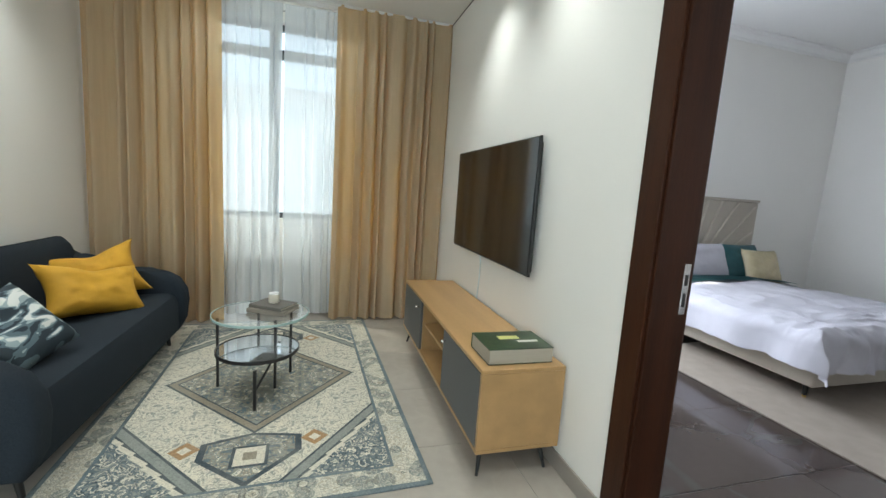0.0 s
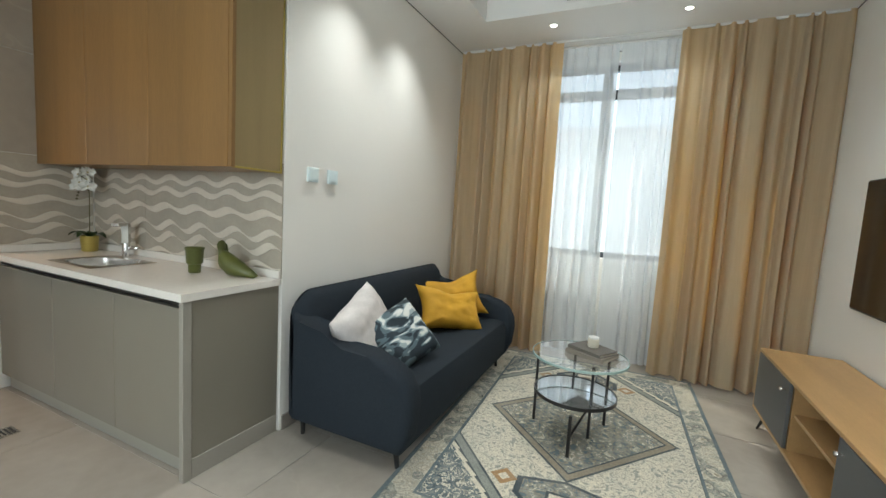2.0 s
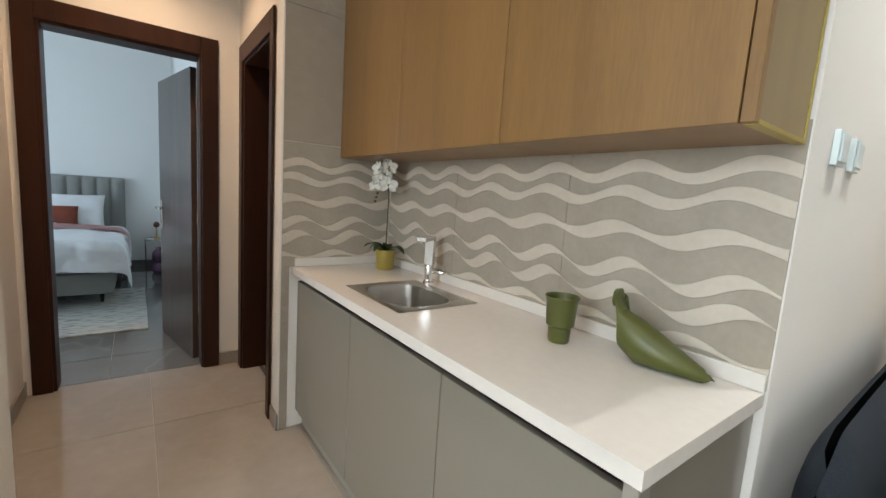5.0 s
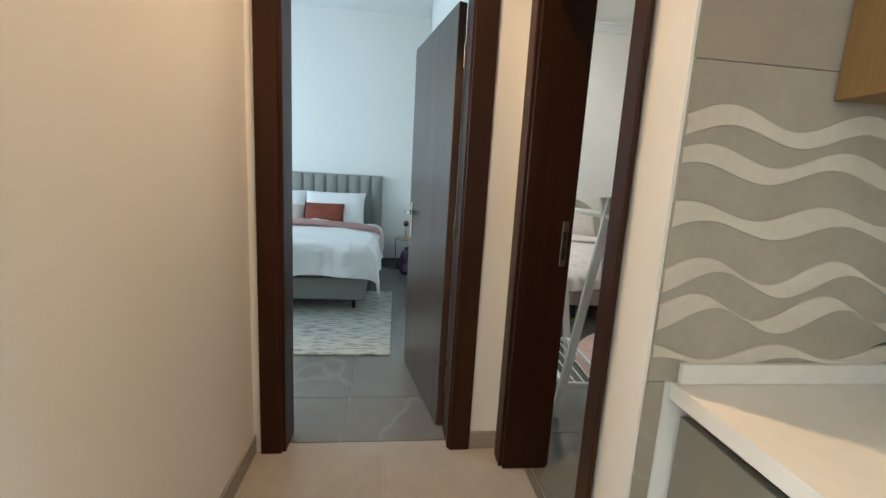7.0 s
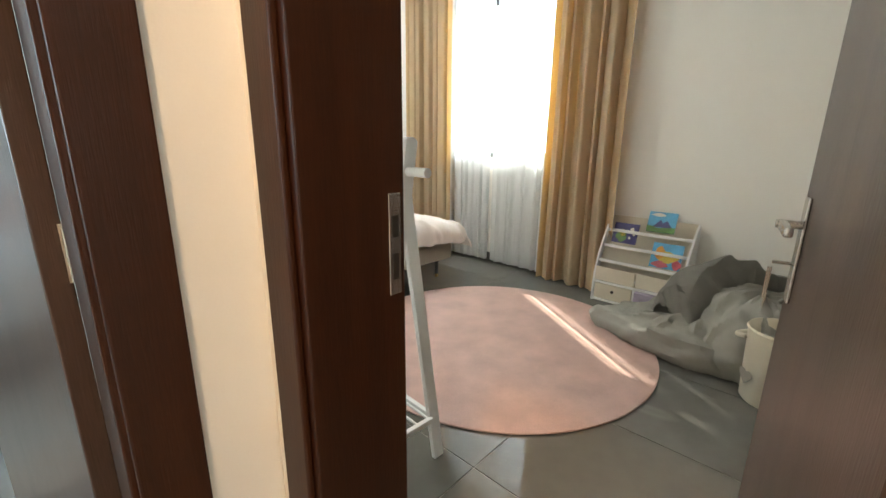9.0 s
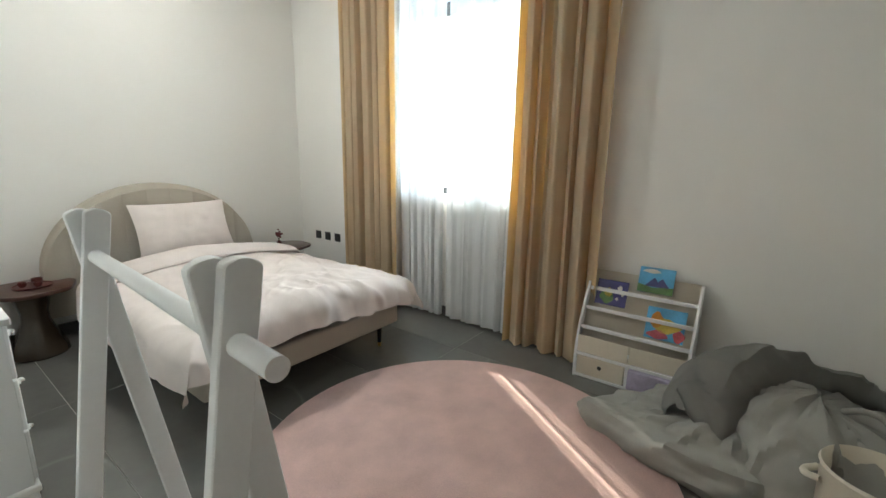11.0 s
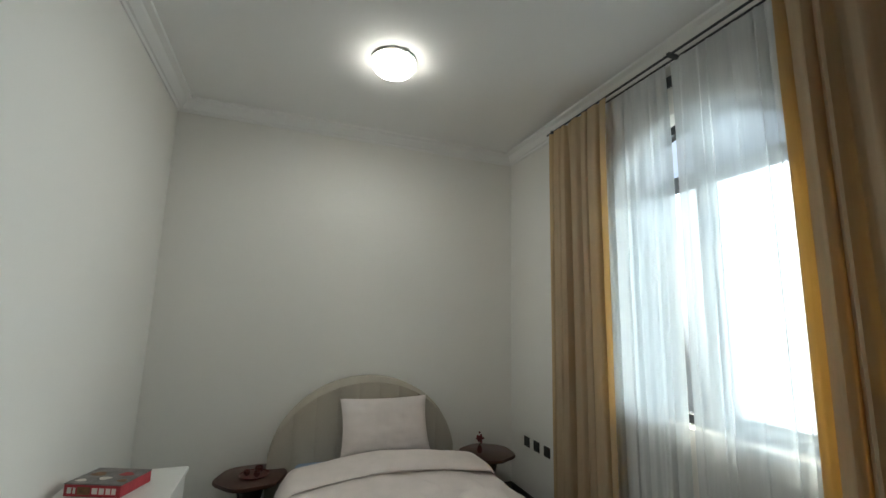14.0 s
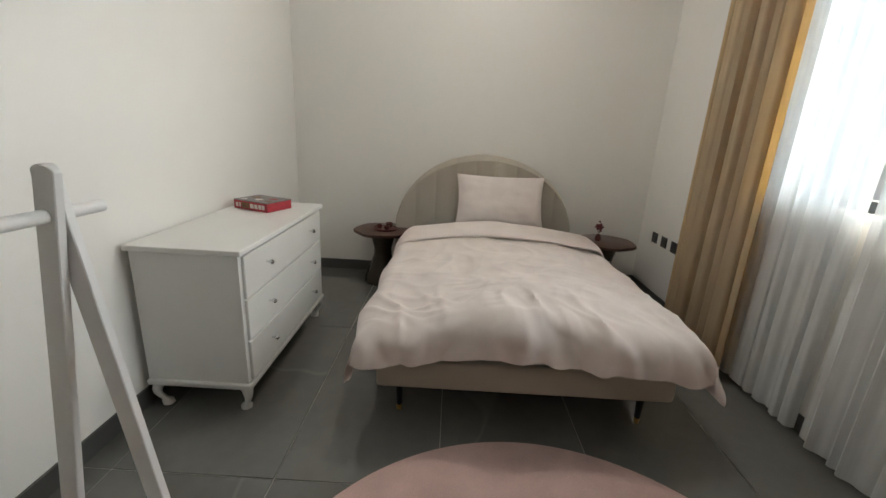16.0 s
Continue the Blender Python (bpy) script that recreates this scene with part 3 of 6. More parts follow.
window("window_1", -1.48, 0.50, 0.95, 2.56, Y_WIN + 0.10, -0.35, 2.56, "anthracite aluminium window behind sheer curtains", head=2.78)
window("window_2", KX0, KX1, KZ0, KZS, Y_KN + 0.12, KXM, KZS, "arched anthracite aluminium window behind sheer curtains", KRISE)
window("window_3", 1.7, 2.9, 0.95, 2.36, GY1 + 0.08, 2.3, 2.36, "anthracite aluminium window")
window("window_4", -7.8, -6.0, 0.9, 2.36, AY0 - 0.15, -6.9, 2.36, "anthracite aluminium window")
# unseen entrance window, added to house the fill lamp
window("window_5", -2.0, -0.4, 1.0, 2.36, -2.65, -1.2, 2.36, "anthracite aluminium window")

# outside
setting("ground", box(B(), -300, -300, -0.5, 300, 300, -0.3), GROUND_M, "pale paved ground outside", "ground")
nb = thing("neighbour_house", pose(-8.0, 11.0, -0.3), "low white rendered house with a red-brown roof edge", "house", kind="structure")
part("wall", box(B(), -22, 0.0, 0.0, 30, 0.2, 3.55), OUT_WALL, nb)
part("roof_edge", box(B(), -22, -0.12, 3.55, 30, 0.3, 3.80, 0.03, 2), material("red_brown_coping", (0.24, 0.12, 0.09), 0.8, var=0.15, scale=4), nb, "red-brown coping")
for x in (-12.0, -7.0, -2.0, 3.0, 8.0, 13.0):
    part("window", box(B(), x, -0.03, 1.2, x + 1.2, 0.0, 2.5, 0.01, 1), DARKFRAME, nb, "dark framed window")


# ---- soft things ----
def drape(name, x0, x1, y, z0, z1, folds, depth, mat, label, seed, flare=0.0, group="", category="curtain", gather=0.0):
    """A hanging curtain: deep uneven folds, pinched at the top, fuller towards the hem."""
    rng = random.Random(seed)
    ph = [rng.uniform(0, 6.28) for _ in range(4)]
    w = x1 - x0
    c = thing(name, pose((x0 + x1) / 2, y, z0), label, category, group)
    def f(u, v):
        z = v * (z1 - z0)
        warp = u + 0.035 * math.sin(2 * math.pi * u * 2.3 + ph[0]) + 0.02 * math.sin(2 * math.pi * u * 5 + ph[1])
        a = 2 * math.pi * folds * warp
        s = math.sin(a) + 0.35 * math.sin(2 * a + ph[2] + 0.6 * v) + 0.25 * math.sin(0.5 * a + ph[3])
        top = 0.45 + 0.55 * min(1, (1 - v) * 8)
        d = depth * top * (1.0 + 0.25 * (1 - v)) * s * 0.62
        sway = 0.012 * math.sin(3 * v + ph[1] + 4 * u) * (1 - v)
        wid = 1.0 + flare * (1 - v) ** 2 - gather * math.sin(math.pi * v)
        x = (u - 0.5) * w * wid + 0.22 * depth * math.cos(a) * top + sway
        hem = -0.004 * math.sin(a + 1.0) if v == 0 else 0
        return (x, d, z + max(0.0, hem))
    part("cloth", sheet(B(), int(folds * 18), 36, f), mat, c, smooth=True)
    return c


def pillow(name, m, w, h, t, mat, label, seed=0, category="cushion", pinch=0.10, fold=0.012, group="", crush=0.0):
    """A stuffed cushion with drawn-out corners and soft creases; w along x, h along z, stuffing along y."""
    bm = B()
    def face(s):
        def f(u, v):
            a, b = 2 * u - 1, 2 * v - 1
            k = max(0.0, (1 - a ** 4) * (1 - b ** 4)) ** 0.55
            x = a * w / 2 * (1 - pinch * (1 - b * b) * abs(a))
            z = b * h / 2 * (1 - pinch * (1 - a * a) * abs(b))
            cr = fold * (N(a * 2.2 + seed, b * 2.2, s) + 0.5 * N(a * 5 + seed, b * 5, s * 2)) * (0.3 + k)
            dent = -crush * math.exp(-(a * a * 9 + (b - 0.7) ** 2 * 5)) * h
            return (x, s * (t / 2 * k + cr * (k ** 0.5)), z + dent * (0.4 + 0.6 * max(0, b)))
        return f
    sheet(bm, 26, 26, face(1))
    sheet(bm, 26, 26, face(-1))
    bmesh.ops.remove_doubles(bm, verts=bm.verts, dist=0.0005)
    ob = part(name, bm, mat, smooth=True)
    ob.matrix_world = m
    tagged(ob, label, category, group)
    return ob


def ease(k):
    k = min(1.0, max(0.0, k))
    return k * k * (3 - 2 * k)


def coverlet(w, l, top, drop_side, drop_foot, seed, puff=0.03, crease=0.018, ripple=0.02, foot_lift=0.0, fold=0.014, droop=0.0):
    """A duvet over a mattress: local x runs from the foot (0) to -l, y across. It falls over both sides and the foot."""
    bm = B()
    W, L = w + 2 * drop_side, l + drop_foot
    R = 0.11
    def down(e, drop):
        """how far out and down a point lies that is e past the edge"""
        if e <= 0:
            return 0.0, 0.0
        q = math.pi / 2 * R
        if e < q:
            a = e / R
            return R * math.sin(a), -R * (1 - math.cos(a))
        return R + 0.10 * (e - q), -R - (e - q) * 0.985
    def f(u, v):
        s, q = (u - 0.5) * W, v * L
        ex, ey = (drop_foot - q), abs(s) - w / 2
        ox, zx = down(ex, drop_foot)
        oy, zy = down(ey, drop_side)
        sy = 1 if s > 0 else -1
        if ex > 0 and ey > 0:
            z = min(zx, zy) - 0.22 * min(-zx, -zy)
            ox, oy = ox + 0.25 * max(0, -zy - R) * 0.3, oy + 0.35 * max(0, -zx - R) * 0.4
        else:
            z = zx + zy
        x = (-(q - drop_foot) if ex <= 0 else ox)
        y = (s if ey <= 0 else sy * (w / 2 + oy))
        inner = min(1.0, max(0.0, min(1 - 2 * abs(u - 0.5), v) * 5))
        n = crease * (N(x * 3.1 + seed, y * 3.1, 0.3) + 0.5 * N(x * 7 + seed, y * 7, 1.7))
        wx, wy = x + 0.25 * N(x * 2, y * 2 + seed, 2.2), y + 0.25 * N(x * 2 + seed, y * 2, 5.5)
        n += crease * 0.32 * max(0.0, 1 - abs(N(wx * 2.2 + seed, wy * 5.0, 8.0)) * 3.2) ** 2
        n += crease * 0.30 * max(0.0, 1 - abs(N(wx * 7.0, wy * 4.0 + seed, 3.0)) * 3.0) ** 2 * min(1.0, 0.35 + max(0.0, 0.9 + x))
        near = ease(1 - abs(x + 0.06) / 0.55)
        n += fold * near * max(0.0, 1 - abs(N(wy * 5.5 + seed, wx * 1.6, 12.0)) * 4.5) ** 1.5
        n += fold * 0.8 * near * max(0.0, 1 - abs(N(wy * 3.0 - wx * 4.5 + seed, wx * 2.0 + wy, 21.0)) * 5.0) ** 1.5
        z2 = top + z + puff * math.cos(min(1, abs(s) / (w / 2)) * 1.4) * (1 - 0.4 * ease(ex / 0.25)) + n * (1 - 0.25 * ease(max(ex, ey) / 0.25))
        if ey > 0:
            y += sy * ripple * math.sin(q * 11 + seed + 2 * N(q, seed)) * min(1, ey / 0.2)
            z2 += 0.02 * N(q * 3 + seed, 5.0) * min(1, ey / 0.2)
        if ex > 0:
            x += (ripple * math.sin(s * 12 + seed + 2 * N(s * 2, seed)) + 2.0 * crease * abs(N(s * 5.0 + seed, ex * 4, 3.0)) + crease * N(s * 11.0 + seed, ex * 5, 6.0)) * ease(ex / 0.15)
            tipped = ease((2 * abs(u - 0.5) - 0.72) / 0.28) * ease(ex / 0.2)
            x, y, z2 = x + 0.3 * droop * tipped, y + sy * 0.3 * droop * tipped, z2 - droop * tipped
            z2 += 0.03 * N(s * 2.4 + seed, 9.0) * min(1, ex / 0.15) + foot_lift * (1 - (2 * abs(u - 0.5)) ** 3) * min(1, ex / 0.15)
        return (x, y, z2)
    sheet(bm, 170, 190, f)
    return bm


def tapered_leg(x, y, z0, z1, r0, r1, lean=(0, 0)):
    return rod(B(), (x + lean[0], y + lean[1], z0), (x, y, z1), r0, r1, 14)


# ---- living room ----
# curtains
drape("drape_curtain", -1.726, -0.72, 4.28, 0.015, 2.926, 8, 0.055, DRAPE, "floor-length beige drape, window side glowing amber", 3, group="living room drapes")
drape("drape_curtain", 0.23, 1.302, 4.28, 0.015, 2.926, 9, 0.055, DRAPE, "floor-length beige drape in deep folds", 8, group="living room drapes")
for k, (a, b, n) in enumerate(((-1.60, -0.80, 7), (-0.755, -0.252, 5), (-0.226, 0.90, 10))):
    drape("sheer_curtain", a, b, 4.44, 0.02, 2.92, n, 0.026, SHEER, "thin white sheer curtain over the window", 5 + k, group="living room sheers")
tr = thing("curtain_track", pose(-0.2, 4.36, 2.925), "white double curtain track under the ceiling", "curtain track")
for yy in (-0.08, 0.08):
    part("rail", box(B(), -1.50, yy - 0.012, -0.012, 1.50, yy + 0.012, 0.0045, 0.002, 1), WHITE, tr)

# sofa
sofa = thing("sofa", pose(-1.70, 2.86, 0), "charcoal-blue woven sofa with rounded arms on black legs", "sofa")
S0, S1 = -0.94, 0.94
bm = B()
prism(bm, [(0.16, 0.13), (0.80, 0.13), (0.815, 0.20), (0.815, 0.36), (0.79, 0.415), (0.74, 0.432), (0.16, 0.40)], "y", S0 + 0.10, S1 - 0.10, 0.02, 3)
part("seat", bm, NAVY, sofa, smooth=True)
bm = B()
def back_pt(s):
    def f(u, v):
        y = S0 + 0.02 + (S1 - S0 - 0.04) * u
        e = min(u, 1 - u) * (S1 - S0)
        top = 0.845 - 0.11 * max(0, 1 - e / 0.16) ** 2.2
        z = 0.14 + (top - 0.14) * v
        th = 0.19 * (1 - 0.45 * v) * max(0.02, 1 - v ** 10) ** 0.5 * max(0.05, min(1, e / 0.05)) ** 0.5
        mid = 0.13 - 0.045 * v
        return (mid + (th / 2 if s > 0 else -th / 2) + 0.004 * N(y * 2, z * 3), y, z)
    return f
sheet(bm, 60, 24, back_pt(1))
sheet(bm, 60, 24, back_pt(-1))
bmesh.ops.remove_doubles(bm, verts=bm.verts, dist=0.012)
part("backrest", bm, NAVY, sofa, smooth=True)
arm = [(0.10, 0.13), (0.80, 0.13), (0.845, 0.22), (0.86, 0.36), (0.85, 0.45), (0.80, 0.535), (0.72, 0.58), (0.60, 0.60), (0.45, 0.605), (0.30, 0.63), (0.16, 0.70), (0.10, 0.74)]
a1 = part("arm", prism(B(), arm, "y", -0.075, 0.075, 0.045, 5), NAVY, sofa, smooth=True, at=pose(0, S0 + 0.075, 0))
again("arm", a1, sofa, pose(0, S1 - 0.075, 0))
for x, y in ((0.72, S0 + 0.12), (0.72, S1 - 0.12), (0.10, S0 + 0.12), (0.10, S1 - 0.12)):
    part("leg", tapered_leg(x, y, 0, 0.14, 0.012, 0.018, (0.02 if x > 0.4 else 0, 0)), BLACK, sofa, "short black leg")

pillow("throw_cushion", pose(-1.22, 3.20, 0.565, -34, 8, 50), 0.58, 0.37, 0.19, MUSTARD, "mustard yellow velvet cushion with a chopped top", 4, pinch=0.20, fold=0.016, group="mustard cushions", crush=0.10)
pillow("throw_cushion", pose(-1.32, 3.50, 0.60, -24, -14, 32), 0.52, 0.40, 0.15, MUSTARD, "mustard yellow velvet cushion leaning behind another", 9, pinch=0.20, fold=0.016, group="mustard cushions", crush=0.10)
pillow("throw_cushion", pose(-1.33, 2.25, 0.60, -22, -20, 100), 0.46, 0.44, 0.20, FLUFFY, "pale pinkish-grey fleecy cushion", 14, pinch=0.05, fold=0.012)
# printed cushion
PRINT = material("leaf_print_cotton", (0.30, 0.36, 0.38), 0.85, var=0.1, bump=0.1)
_t, _nn = PRINT.node_tree, PRINT.node_tree.nodes
_vo, _rp, _tc = _nn.new("ShaderNodeTexNoise"), _nn.new("ShaderNodeValToRGB"), _nn.new("ShaderNodeTexCoord")
_mp = _nn.new("ShaderNodeMapping")
_mp.inputs["Scale"].default_value, _mp.inputs["Rotation"].default_value = (1.2, 1, 3.0), (0, 0.7, 0)
_vo.inputs["Scale"].default_value, _vo.inputs["Detail"].default_value, _vo.inputs["Distortion"].default_value = 4.2, 1.5, 1.6
_t.links.new(_tc.outputs["Object"], _mp.inputs[0])
_t.links.new(_mp.outputs[0], _vo.inputs["Vector"])
_t.links.new(_vo.outputs["Fac"], _rp.inputs[0])
for _i, (_p, _c) in enumerate(((0.36, (0.02, 0.032, 0.042)), (0.45, (0.09, 0.13, 0.15)), (0.52, (0.30, 0.36, 0.37)), (0.57, (0.62, 0.63, 0.60)))):
    _e = _rp.color_ramp.elements[_i] if _i < 2 else _rp.color_ramp.elements.new(_p)
    _e.position, _e.color = _p, (*_c, 1)
_rp.color_ramp.interpolation = "CONSTANT"
_t.links.new(_rp.outputs[0], _nn["Principled BSDF"].inputs["Base Color"])
pillow("throw_cushion", pose(-1.17, 2.365, 0.575, -42, -14, 78), 0.43, 0.38, 0.15, PRINT, "grey, white and blue leaf-print cushion", 21, pinch=0.08)

# two-tier coffee table
ct = thing("coffee_table", pose(-0.21, 2.95, 0.012), "two-tier round glass coffee table with black metal frame", "coffee table")
TOP, LOW = (0.0, 0.03), (0.005, -0.13)
part("upper_glass", lathe(B(), [(0.0005, 0.452), (0.2865, 0.452), (0.2865, 0.464), (0.0005, 0.464)], 64, (*TOP, 0)), PANE, ct, "clear glass disc").visible_shadow = False
def ring(bm, c, r, z, h, t, n=64):
    pr = [(r - t, z), (r, z), (r, z + h), (r - t, z + h)]
    rr = [[bm.verts.new((c[0] + q * math.cos(2 * math.pi * i / n), c[1] + q * math.sin(2 * math.pi * i / n), zz)) for i in range(n)] for q, zz in pr]
    for k in range(4):
        for i in range(n):
            bm.faces.new((rr[k][i], rr[k][(i + 1) % n], rr[(k + 1) % 4][(i + 1) % n], rr[(k + 1) % 4][i]))
    return bm
part("upper_rim", ring(B(), TOP, 0.293, 0.451, 0.014, 0.006), GLASS_EDGE, ct, "pale green polished glass edge", smooth=True)
part("lower_top", lathe(B(), [(0.0005, 0.280), (0.233, 0.280), (0.233, 0.288), (0.0005, 0.288)], 64, (*LOW, 0)), MIRROR_GLASS, ct, "dark mirror-glass disc")
part("lower_rim", ring(B(), LOW, 0.24, 0.272, 0.020, 0.006), BLACK, ct, "thin black metal rim", smooth=True)
for k, (ax, ay) in enumerate(((-0.245, -0.03), (0.175, 0.13), (0.10, -0.10), (-0.05, 0.27))):
    part("leg", rod(B(), (ax, ay, 0.0), (ax, ay, 0.44), 0.009, n=10), BLACK, ct, "thin black round leg")
part("leg", rod(B(), (0.02, -0.365, 0.0), (0.02, -0.365, 0.24), 0.010, n=10), BLACK, ct, "thin black round leg")
part("stretcher", rod(B(), (0.02, -0.365, 0.11), (0.10, -0.10, 0.22), 0.007, n=10), BLACK, ct)

def book(name, m, w, d, h, cover, label, pages=None, cat="book", group=""):
    b = thing(name, m, label, cat, group)
    part("pages", box(B(), -w / 2 + 0.004, -d / 2 + 0.004, 0.004, w / 2 - 0.001, d / 2 - 0.004, h - 0.004), pages or PAGES, b, "pale paper block")
    bm = B()
    box(bm, -w / 2, -d / 2, 0, w / 2, d / 2, 0.004, 0.001, 1)
    box(bm, -w / 2, -d / 2, h - 0.004, w / 2, d / 2, h, 0.001, 1)
    box(bm, -w / 2 - 0.003, -d / 2, 0.001, -w / 2 + 0.003, d / 2, h - 0.001, 0.001, 1)
    part("cover", bm, cover, b)
    return b
PAGES = material("paper_block", (0.38, 0.345, 0.28), 0.8, var=0.05, scale=3, bscale=400, stretch=(1, 1, 30))
GREYBOOK = material("grey_cloth_cover", (0.115, 0.105, 0.09), 0.7, var=0.08)
TAUPEBOOK = material("taupe_cover", (0.20, 0.175, 0.14), 0.6, var=0.08)
book("book", pose(-0.14, 3.02, 0.477, 0, 0, 65), 0.20, 0.26, 0.026, TAUPEBOOK, "taupe hardback lying on the glass table", group="coffee table books")
book("book", pose(-0.14, 3.02, 0.504, 0, 0, 58), 0.18, 0.24, 0.022, GREYBOOK, "dark grey hardback lying on another", group="coffee table books")
part_c = thing("candle", pose(-0.14, 3.03, 0.527), "small cream candle in a white pot on books", "candle")
part("jar", lathe(B(), [(0.0005, 0), (0.030, 0), (0.034, 0.006), (0.034, 0.052), (0.030, 0.056), (0.028, 0.044), (0.0005, 0.042)], 24), CREAM, part_c, smooth=True)
part("lid", lathe(B(), [(0.0005, 0.057), (0.033, 0.057), (0.033, 0.066), (0.0005, 0.068)], 24), WHITE, part_c, smooth=True)

# television and its low cabinet
tv = thing("television", pose(X_TV - 0.03, 2.885, 0.89), "large flat black television mounted on the wall", "television")
part("back_shell", box(B(), -0.012, -0.66, 0.02, 0.012, 0.66, 0.74, 0.006), BLACK, tv)
part("bezel", box(B(), -0.028, -0.692, 0.0, -0.0125, 0.692, 0.768, 0.004), BLACK, tv, "thin black bezel")
part("screen", box(B(), -0.0325, -0.684, 0.012, -0.0285, 0.684, 0.760), SCREEN, tv, "dark glossy screen")
part("wall_mount", box(B(), 0.0125, -0.2, 0.2, 0.0295, 0.2, 0.55, 0.003), BLACK, tv)
cb = bpy.data.curves.new("cable", "CURVE")
cb.dimensions, cb.bevel_depth, cb.bevel_resolution = "3D", 0.004, 2
sp = cb.splines.new("BEZIER")
pts = [(X_TV - 0.012, 3.05, 0.93), (X_TV - 0.009, 3.04, 0.75), (X_TV - 0.012, 3.06, 0.50)]
sp.bezier_points.add(len(pts) - 1)
for q, p in zip(sp.bezier_points, pts):
    q.co = p
    q.handle_left_type = q.handle_right_type = "AUTO"
cb.materials.append(SWITCH)
tagged(new("power_cable", cb), "thin pale power cable hanging from the television", "cable")

CX0, CX1, CY0, CY1, CZ0, CZ1 = 0.865, 1.293, 1.80, 3.66, 0.135, 0.545
cab = thing("tv_cabinet", pose((CX0 + CX1) / 2, (CY0 + CY1) / 2, 0), "low oak television cabinet with grey doors and black legs", "cabinet")
def loc(x, y):
    return x - (CX0 + CX1) / 2, y - (CY0 + CY1) / 2
hx, hy, T = (CX1 - CX0) / 2, (CY1 - CY0) / 2, 0.02
part("top_panel", box(B(), -hx, -hy, CZ1 - T, hx, hy, CZ1, 0.002, 1), OAK, cab)
part("bottom_panel", box(B(), -hx, -hy, CZ0, hx, hy, CZ0 + T, 0.002, 1), OAK, cab)
for s in (-1, 1):
    a = s * (hy - T / 2)
    part("side_panel", box(B(), -hx, a - T / 2, CZ0 + T + 0.0005, hx, a + T / 2, CZ1 - T - 0.0005, 0.002, 1), OAK, cab)
part("back_panel", box(B(), hx - 0.012, -hy + T, CZ0 + T, hx - 0.004, hy - T, CZ1 - T), OAK, cab)
third = (2 * hy - 2 * T) / 3
for k in (-0.5, 0.5):
    part("divider", box(B(), -hx + 0.02, k * third - 0.009, CZ0 + T + 0.0005, hx - 0.013, k * third + 0.009, CZ1 - T - 0.0005), OAK, cab)
part("shelf", box(B(), -hx + 0.03, -third / 2 + 0.0095, 0.345, hx - 0.013, third / 2 - 0.0095, 0.363, 0.001, 1), OAK, cab)
for s in (-1, 1):
    d0, d1 = (-hy + T + 0.002, -third / 2 - 0.002) if s < 0 else (third / 2 + 0.002, hy - T - 0.002)
    dr = part("door", box(B(), -hx - 0.001, d0, CZ0 + T + 0.003, -hx + 0.017, d1, CZ1 - T - 0.003, 0.0015, 1), GREY_FRONT, cab, "flat dark grey door")
    kx = d1 - 0.05 if s < 0 else d0 + 0.05
    bm = rod(B(), (-hx - 0.001, kx, CZ1 - 0.075), (-hx - 0.022, kx, CZ1 - 0.075), 0.005)
    rod(bm, (-hx - 0.022, kx, CZ1 - 0.075), (-hx - 0.030, kx, CZ1 - 0.075), 0.012, 0.010)
    part("knob", bm, STEEL, dr, "small steel knob", smooth=True)
for x in (-hx + 0.06, hx - 0.06):
    for y in (-hy + 0.09, hy - 0.09):
        part("leg", tapered_leg(x, y, 0, CZ0, 0.007, 0.014, (-0.03 if x < 0 else 0.02, -0.05 if y < 0 else 0.05)), BLACK, cab, "splayed black metal leg")

COVER = material("garden_book_cover", (0.024, 0.046, 0.020), 0.3, var=0.5, scale=9, bscale=40)
bk = book("book", pose(1.08, 1.97, CZ1 + 0.001, 0, 0, -90), 0.24, 0.335, 0.075, COVER, "thick garden book with a green photo cover")
part("title_block", box(B(), -0.055, -0.06, 0.0752, -0.01, 0.05, 0.0756), material("pale_yellow_print", (0.50, 0.52, 0.18), 0.4), bk)
part("title_block", box(B(), 0.01, 0.02, 0.0752, 0.035, 0.13, 0.0756), material("white_print", (0.66, 0.66, 0.60), 0.4), bk)

# switches on the sofa wall
for y in (2.20, 2.375):
    s = thing("thermostat", pose(X_SOFA + 0.0005, y, 1.50), "small square pale wall switch", "wall switch", "sofa wall switches")
    part("plate", box(B(), 0, -0.043, -0.043, 0.014, 0.043, 0.043, 0.002, 2), SWITCH, s)
    part("rocker", box(B(), 0.0145, -0.033, -0.033, 0.019, 0.033, 0.033, 0.002, 2), SWITCH, s)

# downlights: lamps in recessed rings; the entry ones are added
def downlight(x, y, z, power, col, cone=75, aim=(0, 0), group="living room downlights"):
    d = thing("downlight", pose(x, y, z), "small recessed ceiling spotlight, lit", "downlight", group)
    part("trim_ring", ring(B(), (0, 0), 0.038, -0.004, 0.0035, 0.010, 24), WHITE, d, smooth=True)
    part("lens", lathe(B(), [(0.0005, -0.0025), (0.027, -0.0025), (0.027, -0.0008), (0.0005, -0.0008)], 20), SPOT_ON, d)
    lamp("downlight_beam", "SPOT", power, col, look((x, y, z - 0.012), (x + aim[0], y + aim[1], 0)), cone=cone, blend=1.0, r=0.03)


for x, y in ((-0.75, 3.93), (0.24, 3.93)):
    downlight(x, y, H_LIV, 15, SOFT, 125)
for y in (2.45, 3.15):
    downlight(-1.40, y, H_LIV, 44, SOFT, 95)
for y in (2.05, 2.95):
    downlight(1.0, y, H_LIV, 44, SOFT, 95)

